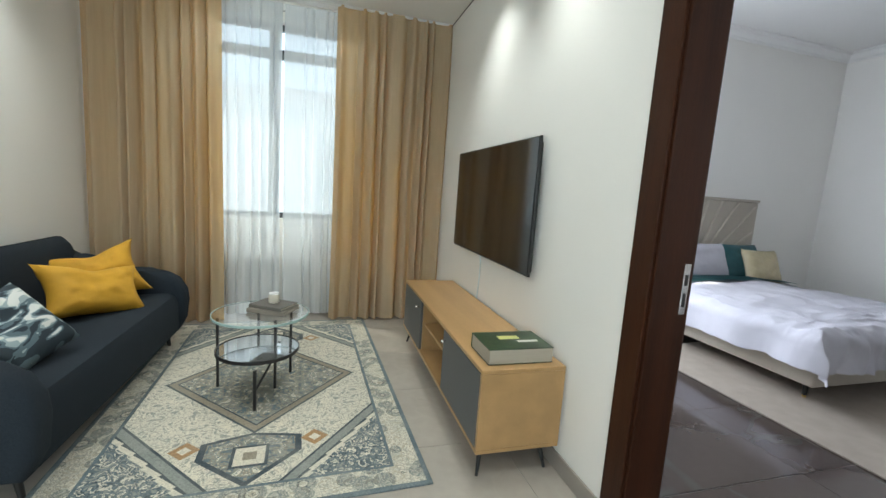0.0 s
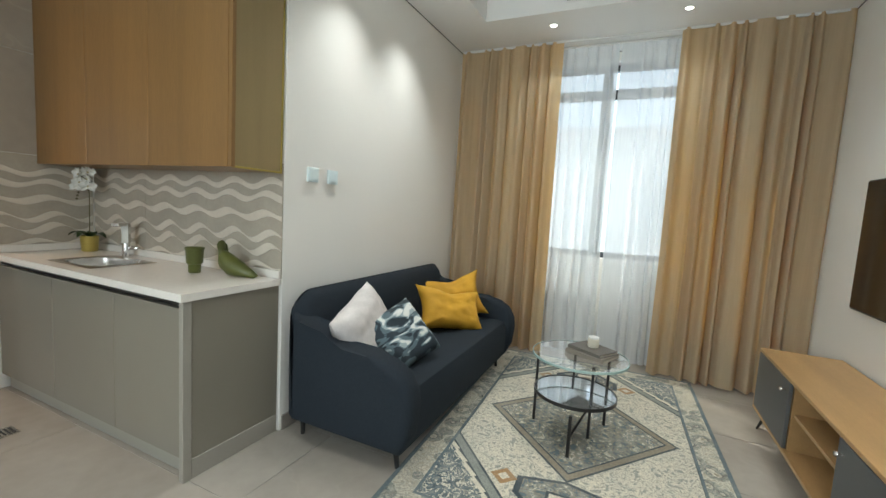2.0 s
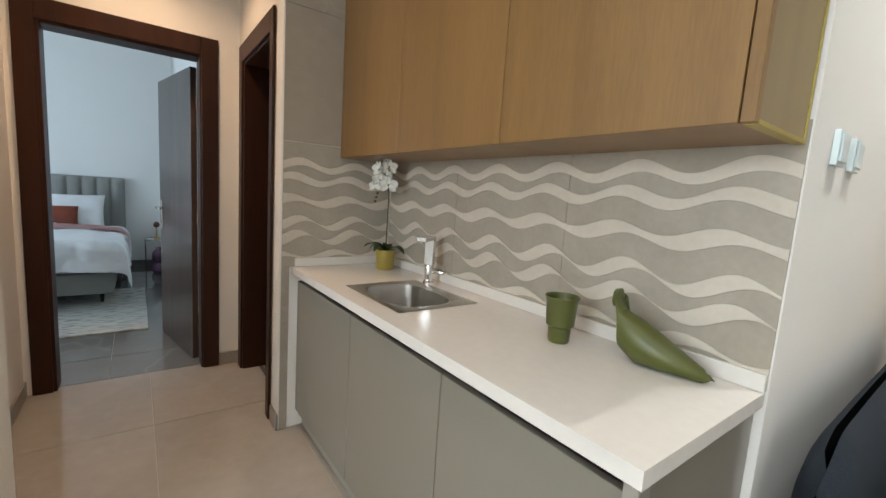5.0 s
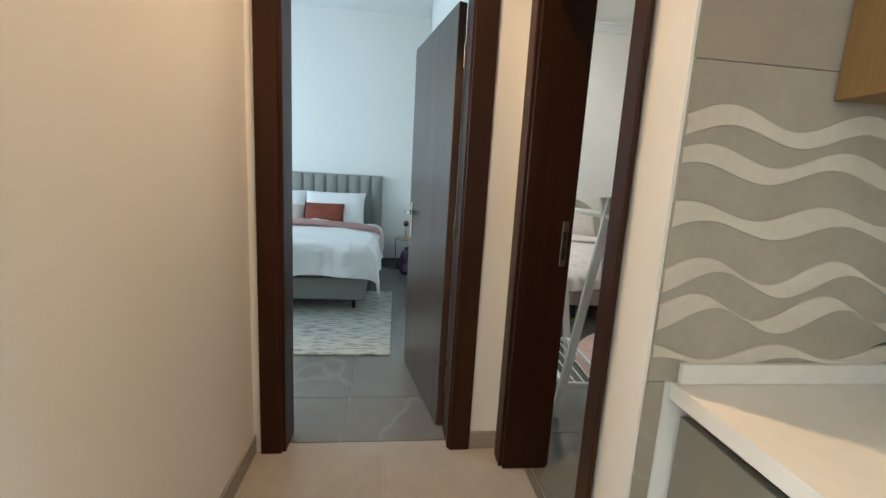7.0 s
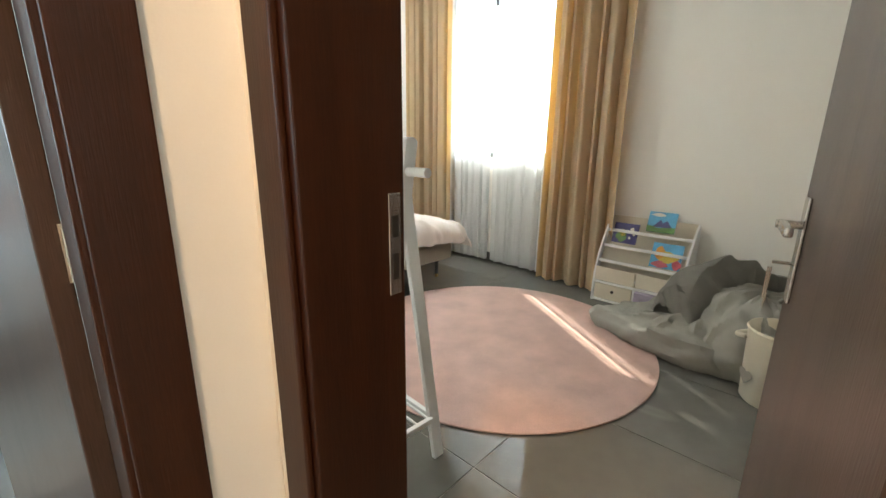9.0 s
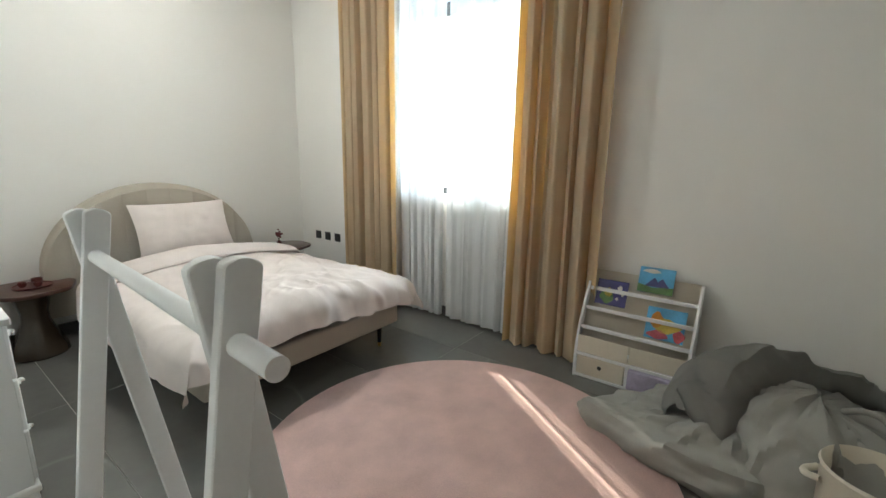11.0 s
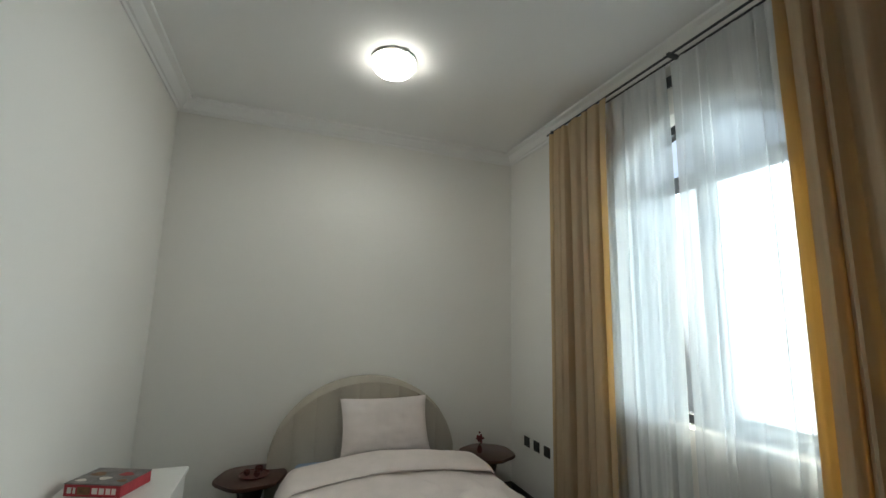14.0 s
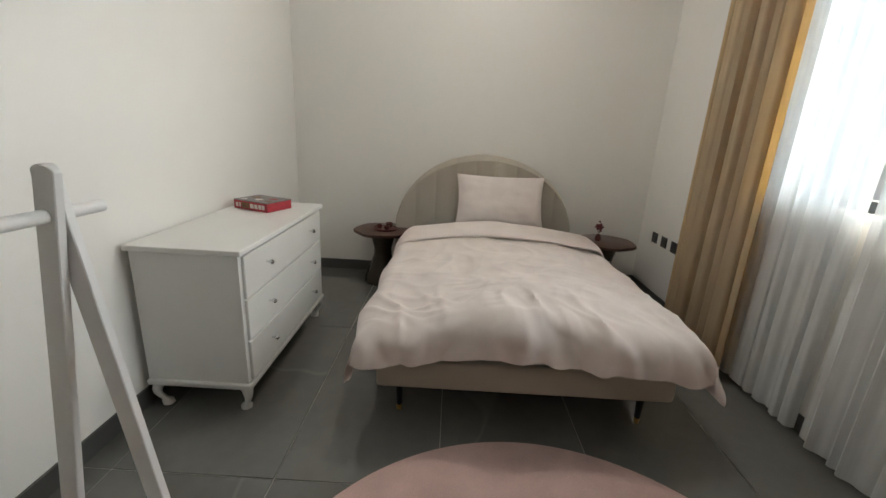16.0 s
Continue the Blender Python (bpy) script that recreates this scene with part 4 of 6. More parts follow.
# unseen extra downlights, added as fill to brighten the living room
for x, y, p in ((-0.9, 0.9, 36), (0.5, 0.7, 66), (-1.9, -0.6, 10), (0.2, -1.2, 62)):
    downlight(x, y, H_LIV if x < TX0 else H_LIV + 0.22, p, SOFT, 130, group="entry downlights")

# air grille in the tray's end face
gr = thing("air_grille", pose(-0.25, TY1, H_LIV + 0.115), "dark slotted air-conditioning grille in the ceiling tray", "air grille")
part("frame", box(B(), -0.38, -0.012, -0.06, 0.38, -0.001, 0.06, 0.002, 1), CEIL, gr)
for k in range(7):
    part("slat", box(B(), -0.36, -0.02, -0.048 + k * 0.014, 0.36, -0.0125, -0.041 + k * 0.014), GREY_FRONT, gr)

# patterned rug
RUG = material("faded_medallion_pile", (0.4, 0.4, 0.35), 0.95, var=0.1, bump=0.5, bscale=300)
_t, _n = RUG.node_tree, RUG.node_tree.nodes
def _m(op, a, b=None, c=None):
    q = _n.new("ShaderNodeMath")
    q.operation = op
    for i, v in enumerate((a, b, c)):
        if v is None:
            continue
        if isinstance(v, (int, float)):
            q.inputs[i].default_value = v
        else:
            _t.links.new(v, q.inputs[i])
    return q.outputs[0]
def _noise(scale, detail, vec, dist=0.0):
    q = _n.new("ShaderNodeTexNoise")
    q.inputs["Scale"].default_value, q.inputs["Detail"].default_value, q.inputs["Distortion"].default_value = scale, detail, dist
    _t.links.new(vec, q.inputs["Vector"])
    return q.outputs["Fac"]
def _ramp(src, stops, const=True):
    q = _n.new("ShaderNodeValToRGB")
    el = q.color_ramp.elements
    while len(el) < len(stops):
        el.new(0.5)
    for e, (p, c) in zip(el, stops):
        e.position, e.color = p, (*c, 1)
    q.color_ramp.interpolation = "CONSTANT" if const else "LINEAR"
    _t.links.new(src, q.inputs[0])
    return q.outputs[0]
def _blend(f, a, b):
    q = _n.new("ShaderNodeMix")
    q.data_type = "RGBA"
    for i, v in ((0, f), (6, a), (7, b)):
        if isinstance(v, tuple):
            q.inputs[i].default_value = (*v, 1)
        elif isinstance(v, float):
            q.inputs[i].default_value = v
        else:
            _t.links.new(v, q.inputs[i])
    return q.outputs[2]
_co, _sx = _n.new("ShaderNodeTexCoord"), _n.new("ShaderNodeSeparateXYZ")
_t.links.new(_co.outputs["Object"], _sx.inputs[0])
_ax, _ay = _m("ABSOLUTE", _sx.outputs[0]), _m("ABSOLUTE", _sx.outputs[1])
_cb = _n.new("ShaderNodeCombineXYZ")
_t.links.new(_ax, _cb.inputs[0])
_t.links.new(_ay, _cb.inputs[1])
_mir = _cb.outputs[0]
IVORY, SLATE, TAUPE, DEEP, SAGE = (0.60, 0.55, 0.44), (0.105, 0.138, 0.155), (0.25, 0.215, 0.155), (0.045, 0.060, 0.070), (0.22, 0.235, 0.21)
# small mirrored motifs
_vor = _n.new("ShaderNodeTexVoronoi")
_vor.inputs["Scale"].default_value = 9.0
_t.links.new(_mir, _vor.inputs["Vector"])
_leafy = _noise(15, 3, _mir, 2.4)
_motif2 = _ramp(_leafy, [(0.0, IVORY), (0.40, SLATE), (0.45, SAGE), (0.49, IVORY), (0.555, DEEP), (0.59, TAUPE)])
_petal = _ramp(_vor.outputs["Distance"], [(0.0, TAUPE), (0.18, IVORY), (0.26, DEEP), (0.31, SAGE), (0.55, IVORY)])
# ivory lozenge with clipped sides on a slate ground full of pale flowers
def _mask(src, edge):
    return _ramp(src, [(0.0, (1, 1, 1)), (edge, (0, 0, 0))])
_zig = _m("MULTIPLY", _m("PINGPONG", _m("ADD", _ax, _m("MULTIPLY", _ay, 1.3)), 0.022), 0.4)
_fld = _m("MULTIPLY", _m("MAXIMUM", _m("DIVIDE", _ax, 0.66), _m("DIVIDE", _m("ADD", _ay, _m("MULTIPLY", _ax, 1.2)), 1.26)), 0.5)
_fldz = _m("ADD", _fld, _zig)
_ground = _ramp(_leafy, [(0.0, SAGE), (0.40, SLATE), (0.47, DEEP), (0.50, SLATE), (0.535, IVORY), (0.59, SAGE), (0.63, DEEP)])
_fine = _noise(16, 3, _mir, 2.6)
_inner = _ramp(_fine, [(0.0, SLATE), (0.38, SAGE), (0.43, IVORY), (0.57, SAGE), (0.60, IVORY), (0.64, SLATE)])
_out = _blend(_mask(_fldz, 0.545), _ground, IVORY)
_out = _blend(_mask(_fldz, 0.530), _out, DEEP)
_out = _blend(_mask(_fld, 0.518), _out, SAGE)
_out = _blend(_mask(_fld, 0.490), _out, DEEP)
_out = _blend(_mask(_fld, 0.482), _out, _blend(0.35, _inner, IVORY))
# middle diamond
_dia = _m("MULTIPLY", _m("ADD", _m("DIVIDE", _ax, 0.56), _m("DIVIDE", _ay, 0.63)), 0.5)
_core = _ramp(_noise(19, 3, _mir, 1.6), [(0.0, SLATE), (0.42, TAUPE), (0.47, SAGE), (0.54, TAUPE), (0.58, IVORY), (0.63, SLATE)])
_out = _blend(_mask(_dia, 0.515), _out, DEEP)
_out = _blend(_mask(_dia, 0.500), _out, TAUPE)
_out = _blend(_mask(_dia, 0.455), _out, DEEP)
_out = _blend(_mask(_dia, 0.445), _out, _core)
# shouldered medallions at both ends of it, each with a small framed square
_my = _m("SUBTRACT", _ay, 0.80)
_med = _m("MULTIPLY", _m("MAXIMUM", _m("DIVIDE", _ax, 0.225), _m("MAXIMUM", _m("DIVIDE", _m("ADD", _m("MULTIPLY", _my, 1.0), _m("MULTIPLY", _ax, 0.95)), 0.25), _m("DIVIDE", _m("ADD", _m("MULTIPLY", _my, -1.0), _m("MULTIPLY", _ax, 0.25)), 0.15))), 0.5)
_out = _blend(_mask(_med, 0.52), _out, DEEP)
_out = _blend(_mask(_med, 0.45), _out, _core)
_sq = _m("MULTIPLY", _m("MAXIMUM", _ax, _m("ABSOLUTE", _m("SUBTRACT", _ay, 0.84))), 5.0)
_out = _blend(_mask(_sq, 0.42), _out, DEEP)
_out = _blend(_mask(_sq, 0.34), _out, IVORY)
_out = _blend(_mask(_sq, 0.15), _out, TAUPE)
# ochre lozenges
_oc = _m("ADD", _m("ABSOLUTE", _m("SUBTRACT", _ax, 0.30)), _m("ABSOLUTE", _m("SUBTRACT", _ay, 0.74)))
_out = _blend(_mask(_m("MULTIPLY", _oc, 5.0), 0.35), _out, (0.34, 0.20, 0.09))
_out = _blend(_mask(_m("MULTIPLY", _oc, 5.0), 0.16), _out, IVORY)
# narrow edging
_rim = _m("MAXIMUM", _m("DIVIDE", _ax, 0.81), _m("SUBTRACT", _m("DIVIDE", _ay, 0.81), 0.506))
_out = _blend(_ramp(_rim, [(0.0, (0, 0, 0)), (0.80, (1, 1, 1))]), _out, _blend(0.55, _motif2, _petal))
_out = _blend(_ramp(_rim, [(0.0, (0, 0, 0)), (0.79, (1, 1, 1)), (0.81, (0, 0, 0)), (0.965, (1, 1, 1))]), _out, SLATE)
# worn patches
_wear = _ramp(_noise(5, 4, _co.outputs["Object"]), [(0.4, (0, 0, 0)), (0.8, (0.35, 0.35, 0.35))], False)
_out = _blend(_wear, _out, (0.36, 0.36, 0.32))
_pile = _ramp(_noise(140, 2, _co.outputs["Object"]), [(0.3, (0.74, 0.75, 0.76)), (0.7, (1.2, 1.2, 1.2))], False)
_mul = _n.new("ShaderNodeMix")
_mul.data_type, _mul.blend_type = "RGBA", "MULTIPLY"
_mul.inputs[0].default_value = 1.0
_t.links.new(_out, _mul.inputs[6])
_t.links.new(_pile, _mul.inputs[7])
_t.links.new(_mul.outputs[2], _n["Principled BSDF"].inputs["Base Color"])
rug = part("area_rug", box(B(), -0.81, -1.22, 0.0, 0.81, 1.22, 0.010, 0.004, 2), RUG)
rug.matrix_world = pose(-0.185, 3.0, 0.0005, 0, 0, 2.6)
tagged(rug, "faded blue-grey and ivory medallion pattern rug", "rug")


# ---- kitchen ----
KX_0, KX_1 = X_RET + 0.009, -1.748
UNITS = [KX_0, -2.95, -2.33, KX_1 - 0.03]
for a, b in zip(UNITS, UNITS[1:]):
    u = thing("base_cabinet", pose((a + b) / 2, 1.715, 0), "matt taupe handleless kitchen base cabinet", "kitchen cabinet", "kitchen base cabinets")
    w = (b - a) / 2 - 0.0008
    part("body", box(B(), -w, -0.245, 0.10, w, 0.262, 0.70), KIT_GREY, u)
    part("door", box(B(), -w + 0.001, -0.265, 0.102, w - 0.001, -0.2455, 0.822, 0.0015, 1), KIT_GREY, u, "flat taupe door")
    # flat black plate in place of the shade inside the grip channel
    part("grip_channel", box(B(), -w, -0.2465, 0.826, w, -0.2455, 0.860), SOCKET_AND_HOLE, u, "black plate standing in for the shaded grip channel")
    part("plinth", box(B(), -w, -0.225, 0.0, w, 0.26, 0.0995), KIT_EDGE, u, "taupe plinth")
ep = thing("end_panel", pose(KX_1, 1.715, 0), "taupe end panel framed with lighter edge strips", "kitchen cabinet")
part("panel", box(B(), -0.028, -0.24, 0.10, -0.006, 0.268, 0.862), KIT_GREY, ep)
part("corner_strip", box(B(), -0.029, -0.283, 0.0, 0.0, -0.2405, 0.862, 0.003, 2), KIT_EDGE, ep, "light taupe corner strip")
part("plinth_strip", box(B(), -0.028, -0.24, 0.0, -0.002, 0.268, 0.0995, 0.002, 1), KIT_EDGE, ep)

SKX0, SKX1, SKY0, SKY1 = -3.13, -2.66, 1.50, 1.87
wt = thing("worktop", pose(0, 0, 0.9), "white quartz worktop with a low upstand", "worktop")
wz0, wz1 = -0.0365, 0.0
bm = B()
WX0, WX1, WY0, WY1 = KX_0, -1.738, 1.418, 1.978
gx, gy = (WX0, SKX0 + 0.02, SKX1 - 0.02, WX1), (WY0, SKY0 + 0.02, SKY1 - 0.02, WY1)
gv = [[[bm.verts.new((x, y, z)) for y in gy] for x in gx] for z in (wz0, wz1)]
for i in range(3):
    for j in range(3):
        if (i, j) != (1, 1):
            for lv in gv:
                bm.faces.new((lv[i][j], lv[i + 1][j], lv[i + 1][j + 1], lv[i][j + 1]))
for (i, j), (k, l) in [((i, j), (i + 1, j)) for i in range(3) for j in (0, 3)] + [((i, j), (i, j + 1)) for i in (0, 3) for j in range(3)] + [((1, 1), (2, 1)), ((1, 2), (2, 2)), ((1, 1), (1, 2)), ((2, 1), (2, 2))]:
    bm.faces.new((gv[0][i][j], gv[0][k][l], gv[1][k][l], gv[1][i][j]))
bmesh.ops.recalc_face_normals(bm, faces=bm.faces)
part("slab", bm, QUARTZ, wt)
part("upstand", box(B(), WX0, 1.966, 0.0005, WX1, 1.9805, 0.045, 0.002, 2), QUARTZ, wt)
part("upstand", box(B(), WX0 + 0.0, 1.43, 0.0005, WX0 + 0.014, 1.9655, 0.045, 0.002, 2), QUARTZ, wt)

sk = thing("kitchen_sink", pose((SKX0 + SKX1) / 2, (SKY0 + SKY1) / 2, 0.9005), "stainless steel inset sink with an oval bowl", "sink")
hw, hd = (SKX1 - SKX0) / 2, (SKY1 - SKY0) / 2
def sink_pt(u, v):
    a = 2 * math.pi * u
    c, s = math.cos(a), math.sin(a)
    q = 1 / max(abs(c), abs(s))
    rect = (hw * c * q, hd * s * q)
    e = 2 / 3.2
    oval = ((hw - 0.045) * abs(c) ** e * (1 if c > 0 else -1), (hd - 0.05) * abs(s) ** e * (1 if s > 0 else -1) - 0.015)
    if v < 0.3:
        k = v / 0.3
        return (rect[0] * (1 - k) + oval[0] * k, rect[1] * (1 - k) + oval[1] * k, 0.005 * math.sin(math.pi * min(1, k * 1.2)) + 0.001)
    k = (v - 0.3) / 0.7
    r = 1 - 0.14 * k if k < 0.7 else (0.902 * (1 - (k - 0.7) / 0.3))
    z = -0.15 * min(1, k / 0.7) ** 0.8
    return (oval[0] * r, oval[1] * r, z)
bm = sheet(B(), 72, 20, sink_pt)
bmesh.ops.remove_doubles(bm, verts=bm.verts, dist=0.0003)
part("basin", bm, STEEL, sk, smooth=True)
part("drain", lathe(B(), [(0.0005, -0.149), (0.035, -0.149), (0.038, -0.146), (0.030, -0.145), (0.0005, -0.147)], 24), CHROME, sk, smooth=True)
fa = thing("mixer_tap", pose(-3.06, 1.895, 0.901, 0, 0, 36), "square chrome mixer tap behind the sink", "tap")
part("base", lathe(B(), [(0.0005, 0), (0.026, 0), (0.026, 0.006), (0.022, 0.010), (0.022, 0.075), (0.020, 0.085), (0.0005, 0.086)], 24), CHROME, fa, smooth=True)
part("column", box(B(), -0.022, -0.020, 0.086, 0.022, 0.014, 0.225, 0.003, 2), CHROME, fa)
part("spout", box(B(), -0.022, -0.13, 0.205, 0.022, -0.0205, 0.228, 0.004, 2), CHROME, fa)
bm = rod(B(), (0.02, 0, 0.055), (0.045, -0.01, 0.058), 0.012)
box(bm, 0.045, -0.03, 0.052, 0.085, 0.005, 0.064, 0.003, 2)
part("lever", bm, CHROME, fa, smooth=True)

# wall units
UX = [X_RET + 0.009, -3.02, -2.40, -1.768]
for a, b in zip(UX, UX[1:]):
    u = thing("wall_cabinet", pose((a + b) / 2, 1.82, 1.486), "golden oak wall cabinet reaching to the ceiling", "kitchen cabinet", "kitchen wall cabinets")
    w = (b - a) / 2 - 0.0008
    part("body", box(B(), -w, -0.135, 0.002, w, 0.158, 1.440), OAK_CAB, u)
    part("door", box(B(), -w + 0.0008, -0.157, 0.0, w - 0.0008, -0.1355, 1.440, 0.0012, 1), OAK_CAB, u, "golden oak veneer door")
ue = thing("wall_cabinet_end", pose(-1.766, 1.82, 1.486), "olive oak end panel with brass edge strips", "kitchen cabinet")
part("panel", box(B(), 0.0, -0.135, 0.008, 0.020, 0.158, 1.440), OAK_END, ue)
part("edge_strip", box(B(), 0.0, -0.157, 0.0, 0.024, -0.1355, 1.440, 0.001, 1), OAK_CAB, ue)
part("edge_strip", box(B(), 0.0, -0.135, -0.002, 0.0235, 0.158, 0.0075, 0.001, 1), POT_GOLD, ue, "brass bottom edge strip")
part("edge_strip", box(B(), 0.0205, 0.148, 0.008, 0.0235, 0.158, 1.440), POT_GOLD, ue, "brass edge strip")


# wavy relief tiles
def wave_wall(m, length, z0, label, name, origin):
    sp_ = thing(name, m, label, "wall tiles", kind="structure")
    n_t = max(1, round(length / 0.6))
    for k in range(n_t):
        a, b = k * length / n_t, (k + 1) * length / n_t
        part("tile", box(B(), a + 0.0006, 0.0005, z0, b - 0.0006, 0.006, 1.54, 0.0006, 1), BAND_DARK, sp_)
    steps = int(length / 0.010)
    # each band: middle, height and lag of its upper edge, then of its lower edge
    for tc, ta, tl, bc, ba, bl in ((1.444, 0.021, -0.01, 1.409, 0.018, -0.02), (1.371, 0.019, 0.022, 1.336, 0.018, 0.04), (1.264, 0.017, 0.045, 1.226, 0.017, 0.0),
                                   (1.143, 0.027, -0.005, 1.114, 0.026, -0.045), (1.066, 0.028, 0.0, 1.037, 0.027, -0.05), (0.968, 0.018, 0.10, 0.944, 0.012, 0.06)):
        bm = B()
        last = None
        for k in range(steps + 1):
            x = length * k / steps
            top = tc + ta * math.cos(2 * math.pi * (x - origin - tl) / 0.302)
            bot = min(bc + ba * math.cos(2 * math.pi * (x - origin - bl) / 0.302), top - 0.004)
            row = [bm.verts.new((x, yy, zz)) for yy, zz in ((0.0062, bot), (0.0105, bot + 0.001), (0.0118, (top + bot) / 2), (0.0105, top - 0.001), (0.0062, top))]
            if last:
                for q in range(4):
                    bm.faces.new((last[q], row[q], row[q + 1], last[q + 1]))
            last = row
        part("wave_band", bm, BAND_LIGHT, sp_, "cream wavy relief band", smooth=True)
    return sp_


wave_wall(pose(X_SOFA - 0.003, Y_KIT - 0.0005, 0, 0, 0, 180), X_SOFA - X_RET - 0.012, 0.90, "taupe and cream wavy relief wall tiles", "wall_tiles_kitchen", 1.002)
rw = wave_wall(pose(X_RET, Y_KIT - 0.014, 0, 0, 0, -90), Y_KIT - 0.014 - Y_D2 - 0.006, 0.90, "taupe and cream wavy relief wall tiles", "wall_tiles_return", 0.536)
for z0, z1 in ((1.542, 2.19), (2.192, 2.895)):
    part("tile", box(B(), 0, 0.0005, z0, Y_KIT - 0.014 - Y_D2 - 0.006, 0.0065, z1, 0.0006, 1), SPLASH, rw, "plain cloudy taupe tile")
part("tile", box(B(), 0.57, 0.0005, 0.0, Y_KIT - 0.014 - Y_D2 - 0.006, 0.0065, 0.898, 0.0006, 1), SPLASH, rw, "plain cloudy taupe tile")

# orchid
orc = thing("potted_orchid", pose(-3.44, 1.862, 0.901), "white orchid in a brass-coloured pot on the worktop", "plant")
part("pot", lathe(B(), [(0.0005, 0), (0.044, 0), (0.047, 0.004), (0.053, 0.105), (0.050, 0.108), (0.046, 0.095), (0.0005, 0.093)], 28), POT_GOLD, orc, smooth=True)
def blade(bm, base, yaw, length, width, rise, droop, n=10):
    f = Vector((math.cos(yaw), math.sin(yaw), 0))
    sd = Vector((-f.y, f.x, 0))
    last = None
    for k in range(n + 1):
        t = k / n
        c = Vector(base) + f * (length * t) + Vector((0, 0, rise * math.sin(t * 1.9) - droop * t * t))
        w = width * math.sin(math.pi * min(1, 0.12 + 0.88 * t)) ** 0.7
        row = [bm.verts.new(c + sd * (w * s) + Vector((0, 0, abs(s) * w * 0.35))) for s in (-1, -0.4, 0, 0.4, 1)]
        if last:
            for q in range(4):
                bm.faces.new((last[q], row[q], row[q + 1], last[q + 1]))
        last = row
for yaw, ln in ((3.6, 0.15), (0.15, 0.16), (5.2, 0.11), (2.4, 0.10), (4.4, 0.09)):
    bm = B()
    blade(bm, (0, 0, 0.095), yaw, ln, 0.027, 0.055, 0.045)
    part("leaf", bm, LEAF, orc, "dark green strap leaf", smooth=True)
stem_pts = [Vector((0, 0, 0.09)), Vector((0.004, 0, 0.25)), Vector((0.008, 0, 0.40)), Vector((-0.005, -0.01, 0.50)), Vector((-0.05, -0.03, 0.53))]
bm = B()
for a, b in zip(stem_pts, stem_pts[1:]):
    rod(bm, a, b, 0.0035, 0.003, 8)
part("stem", bm, STEM, orc, smooth=True)
def bloom(c, yaw, tilt, size):
    bm = B()
    m = Matrix.Translation(c) @ Euler((tilt, 0, yaw)).to_matrix().to_4x4()
    for k, (ang, ln, w) in enumerate(((90, 1.0, 0.55), (215, 0.95, 0.5), (325, 0.95, 0.5), (165, 1.05, 0.85), (15, 1.05, 0.85))):
        a = radians(ang)
        last = None
        for i in range(7):
            t = i / 6
            r = size * ln * t
            ww = size * w * math.sin(math.pi * min(1, 0.06 + 0.94 * t)) ** 0.6 * 0.55
            row = []
            for s in (-1, -0.5, 0, 0.5, 1):
                p = Vector((r * math.cos(a) - s * ww * math.sin(a), (0.14 if k > 2 else 0.05) * size - 0.18 * size * t * t - 0.15 * size * s * s, r * math.sin(a) + s * ww * math.cos(a)))
                row.append(bm.verts.new(m @ p))
            if last:
                for q in range(4):
                    bm.faces.new((last[q], row[q], row[q + 1], last[q + 1]))
            last = row
    f = part("flower", bm, PETAL, orc, "open white orchid flower", smooth=True)
    lp = lathe(B(), [(0.0005, -0.004), (0.006, 0), (0.0005, 0.008)], 8)
    part("lip", lp, POT_GOLD, f, "yellow lip", at=m @ pose(0, -0.006, 0))
rng = random.Random(5)
for k in range(10):
    c = Vector((0.03 - 0.085 * (k % 3) / 2 + rng.uniform(-0.02, 0.02), -0.03 + rng.uniform(-0.025, 0.02), 0.44 + 0.15 * (k // 3) / 3 + rng.uniform(-0.015, 0.02)))
    bloom(c, rng.uniform(-0.2, 1.3), rng.uniform(-0.4, 0.3), rng.uniform(0.042, 0.052))
bm = B()
for k in range(4):
    c = Vector((-0.055 - 0.012 * k, -0.03, 0.43 - 0.022 * k))
    bmesh.ops.create_icosphere(bm, subdivisions=1, radius=0.008, matrix=Matrix.Translation(c))
part("buds", bm, STEM, orc, smooth=True)

# olive ceramics
mg = thing("tumbler", pose(-2.212, 1.80, 0.901), "olive green ceramic tumbler with a narrow foot", "cup")
part("cup", lathe(B(), [(0.0005, 0.0), (0.029, 0.0), (0.032, 0.004), (0.034, 0.047), (0.042, 0.054), (0.047, 0.128), (0.052, 0.140), (0.050, 0.143), (0.044, 0.128), (0.038, 0.056), (0.0005, 0.046)], 36), OLIVE, mg, smooth=True)
bm = B()
body = [(0.0, 0.165, 0.022, 0.026), (0.012, 0.168, 0.03, 0.026), (0.02, 0.13, 0.030, 0.034), (0.03, 0.085, 0.042, 0.055), (0.075, 0.062, 0.05, 0.062), (0.13, 0.047, 0.046, 0.047), (0.19, 0.030, 0.034, 0.030), (0.235, 0.018, 0.018, 0.018), (0.25, 0.012, 0.004, 0.004)]
last = None
for x, zc, ry, rz in body:
    ringv = [bm.verts.new((x + (0.012 if i in (0,) else 0), ry * math.cos(2 * math.pi * i / 16), max(0.0, zc + rz * math.sin(2 * math.pi * i / 16)))) for i in range(16)]
    if last:
        for i in range(16):
            bm.faces.new((last[i], last[(i + 1) % 16], ringv[(i + 1) % 16], ringv[i]))
    else:
        bm.faces.new(ringv)
    last = ringv
bm.faces.new(last)
fig = part("ceramic_bird", bm, OLIVE, smooth=True)
fig.matrix_world = pose(-2.075, 1.855, 0.901, 0, 0, 8)
tagged(fig, "olive green ceramic bird figure on the worktop", "figurine")

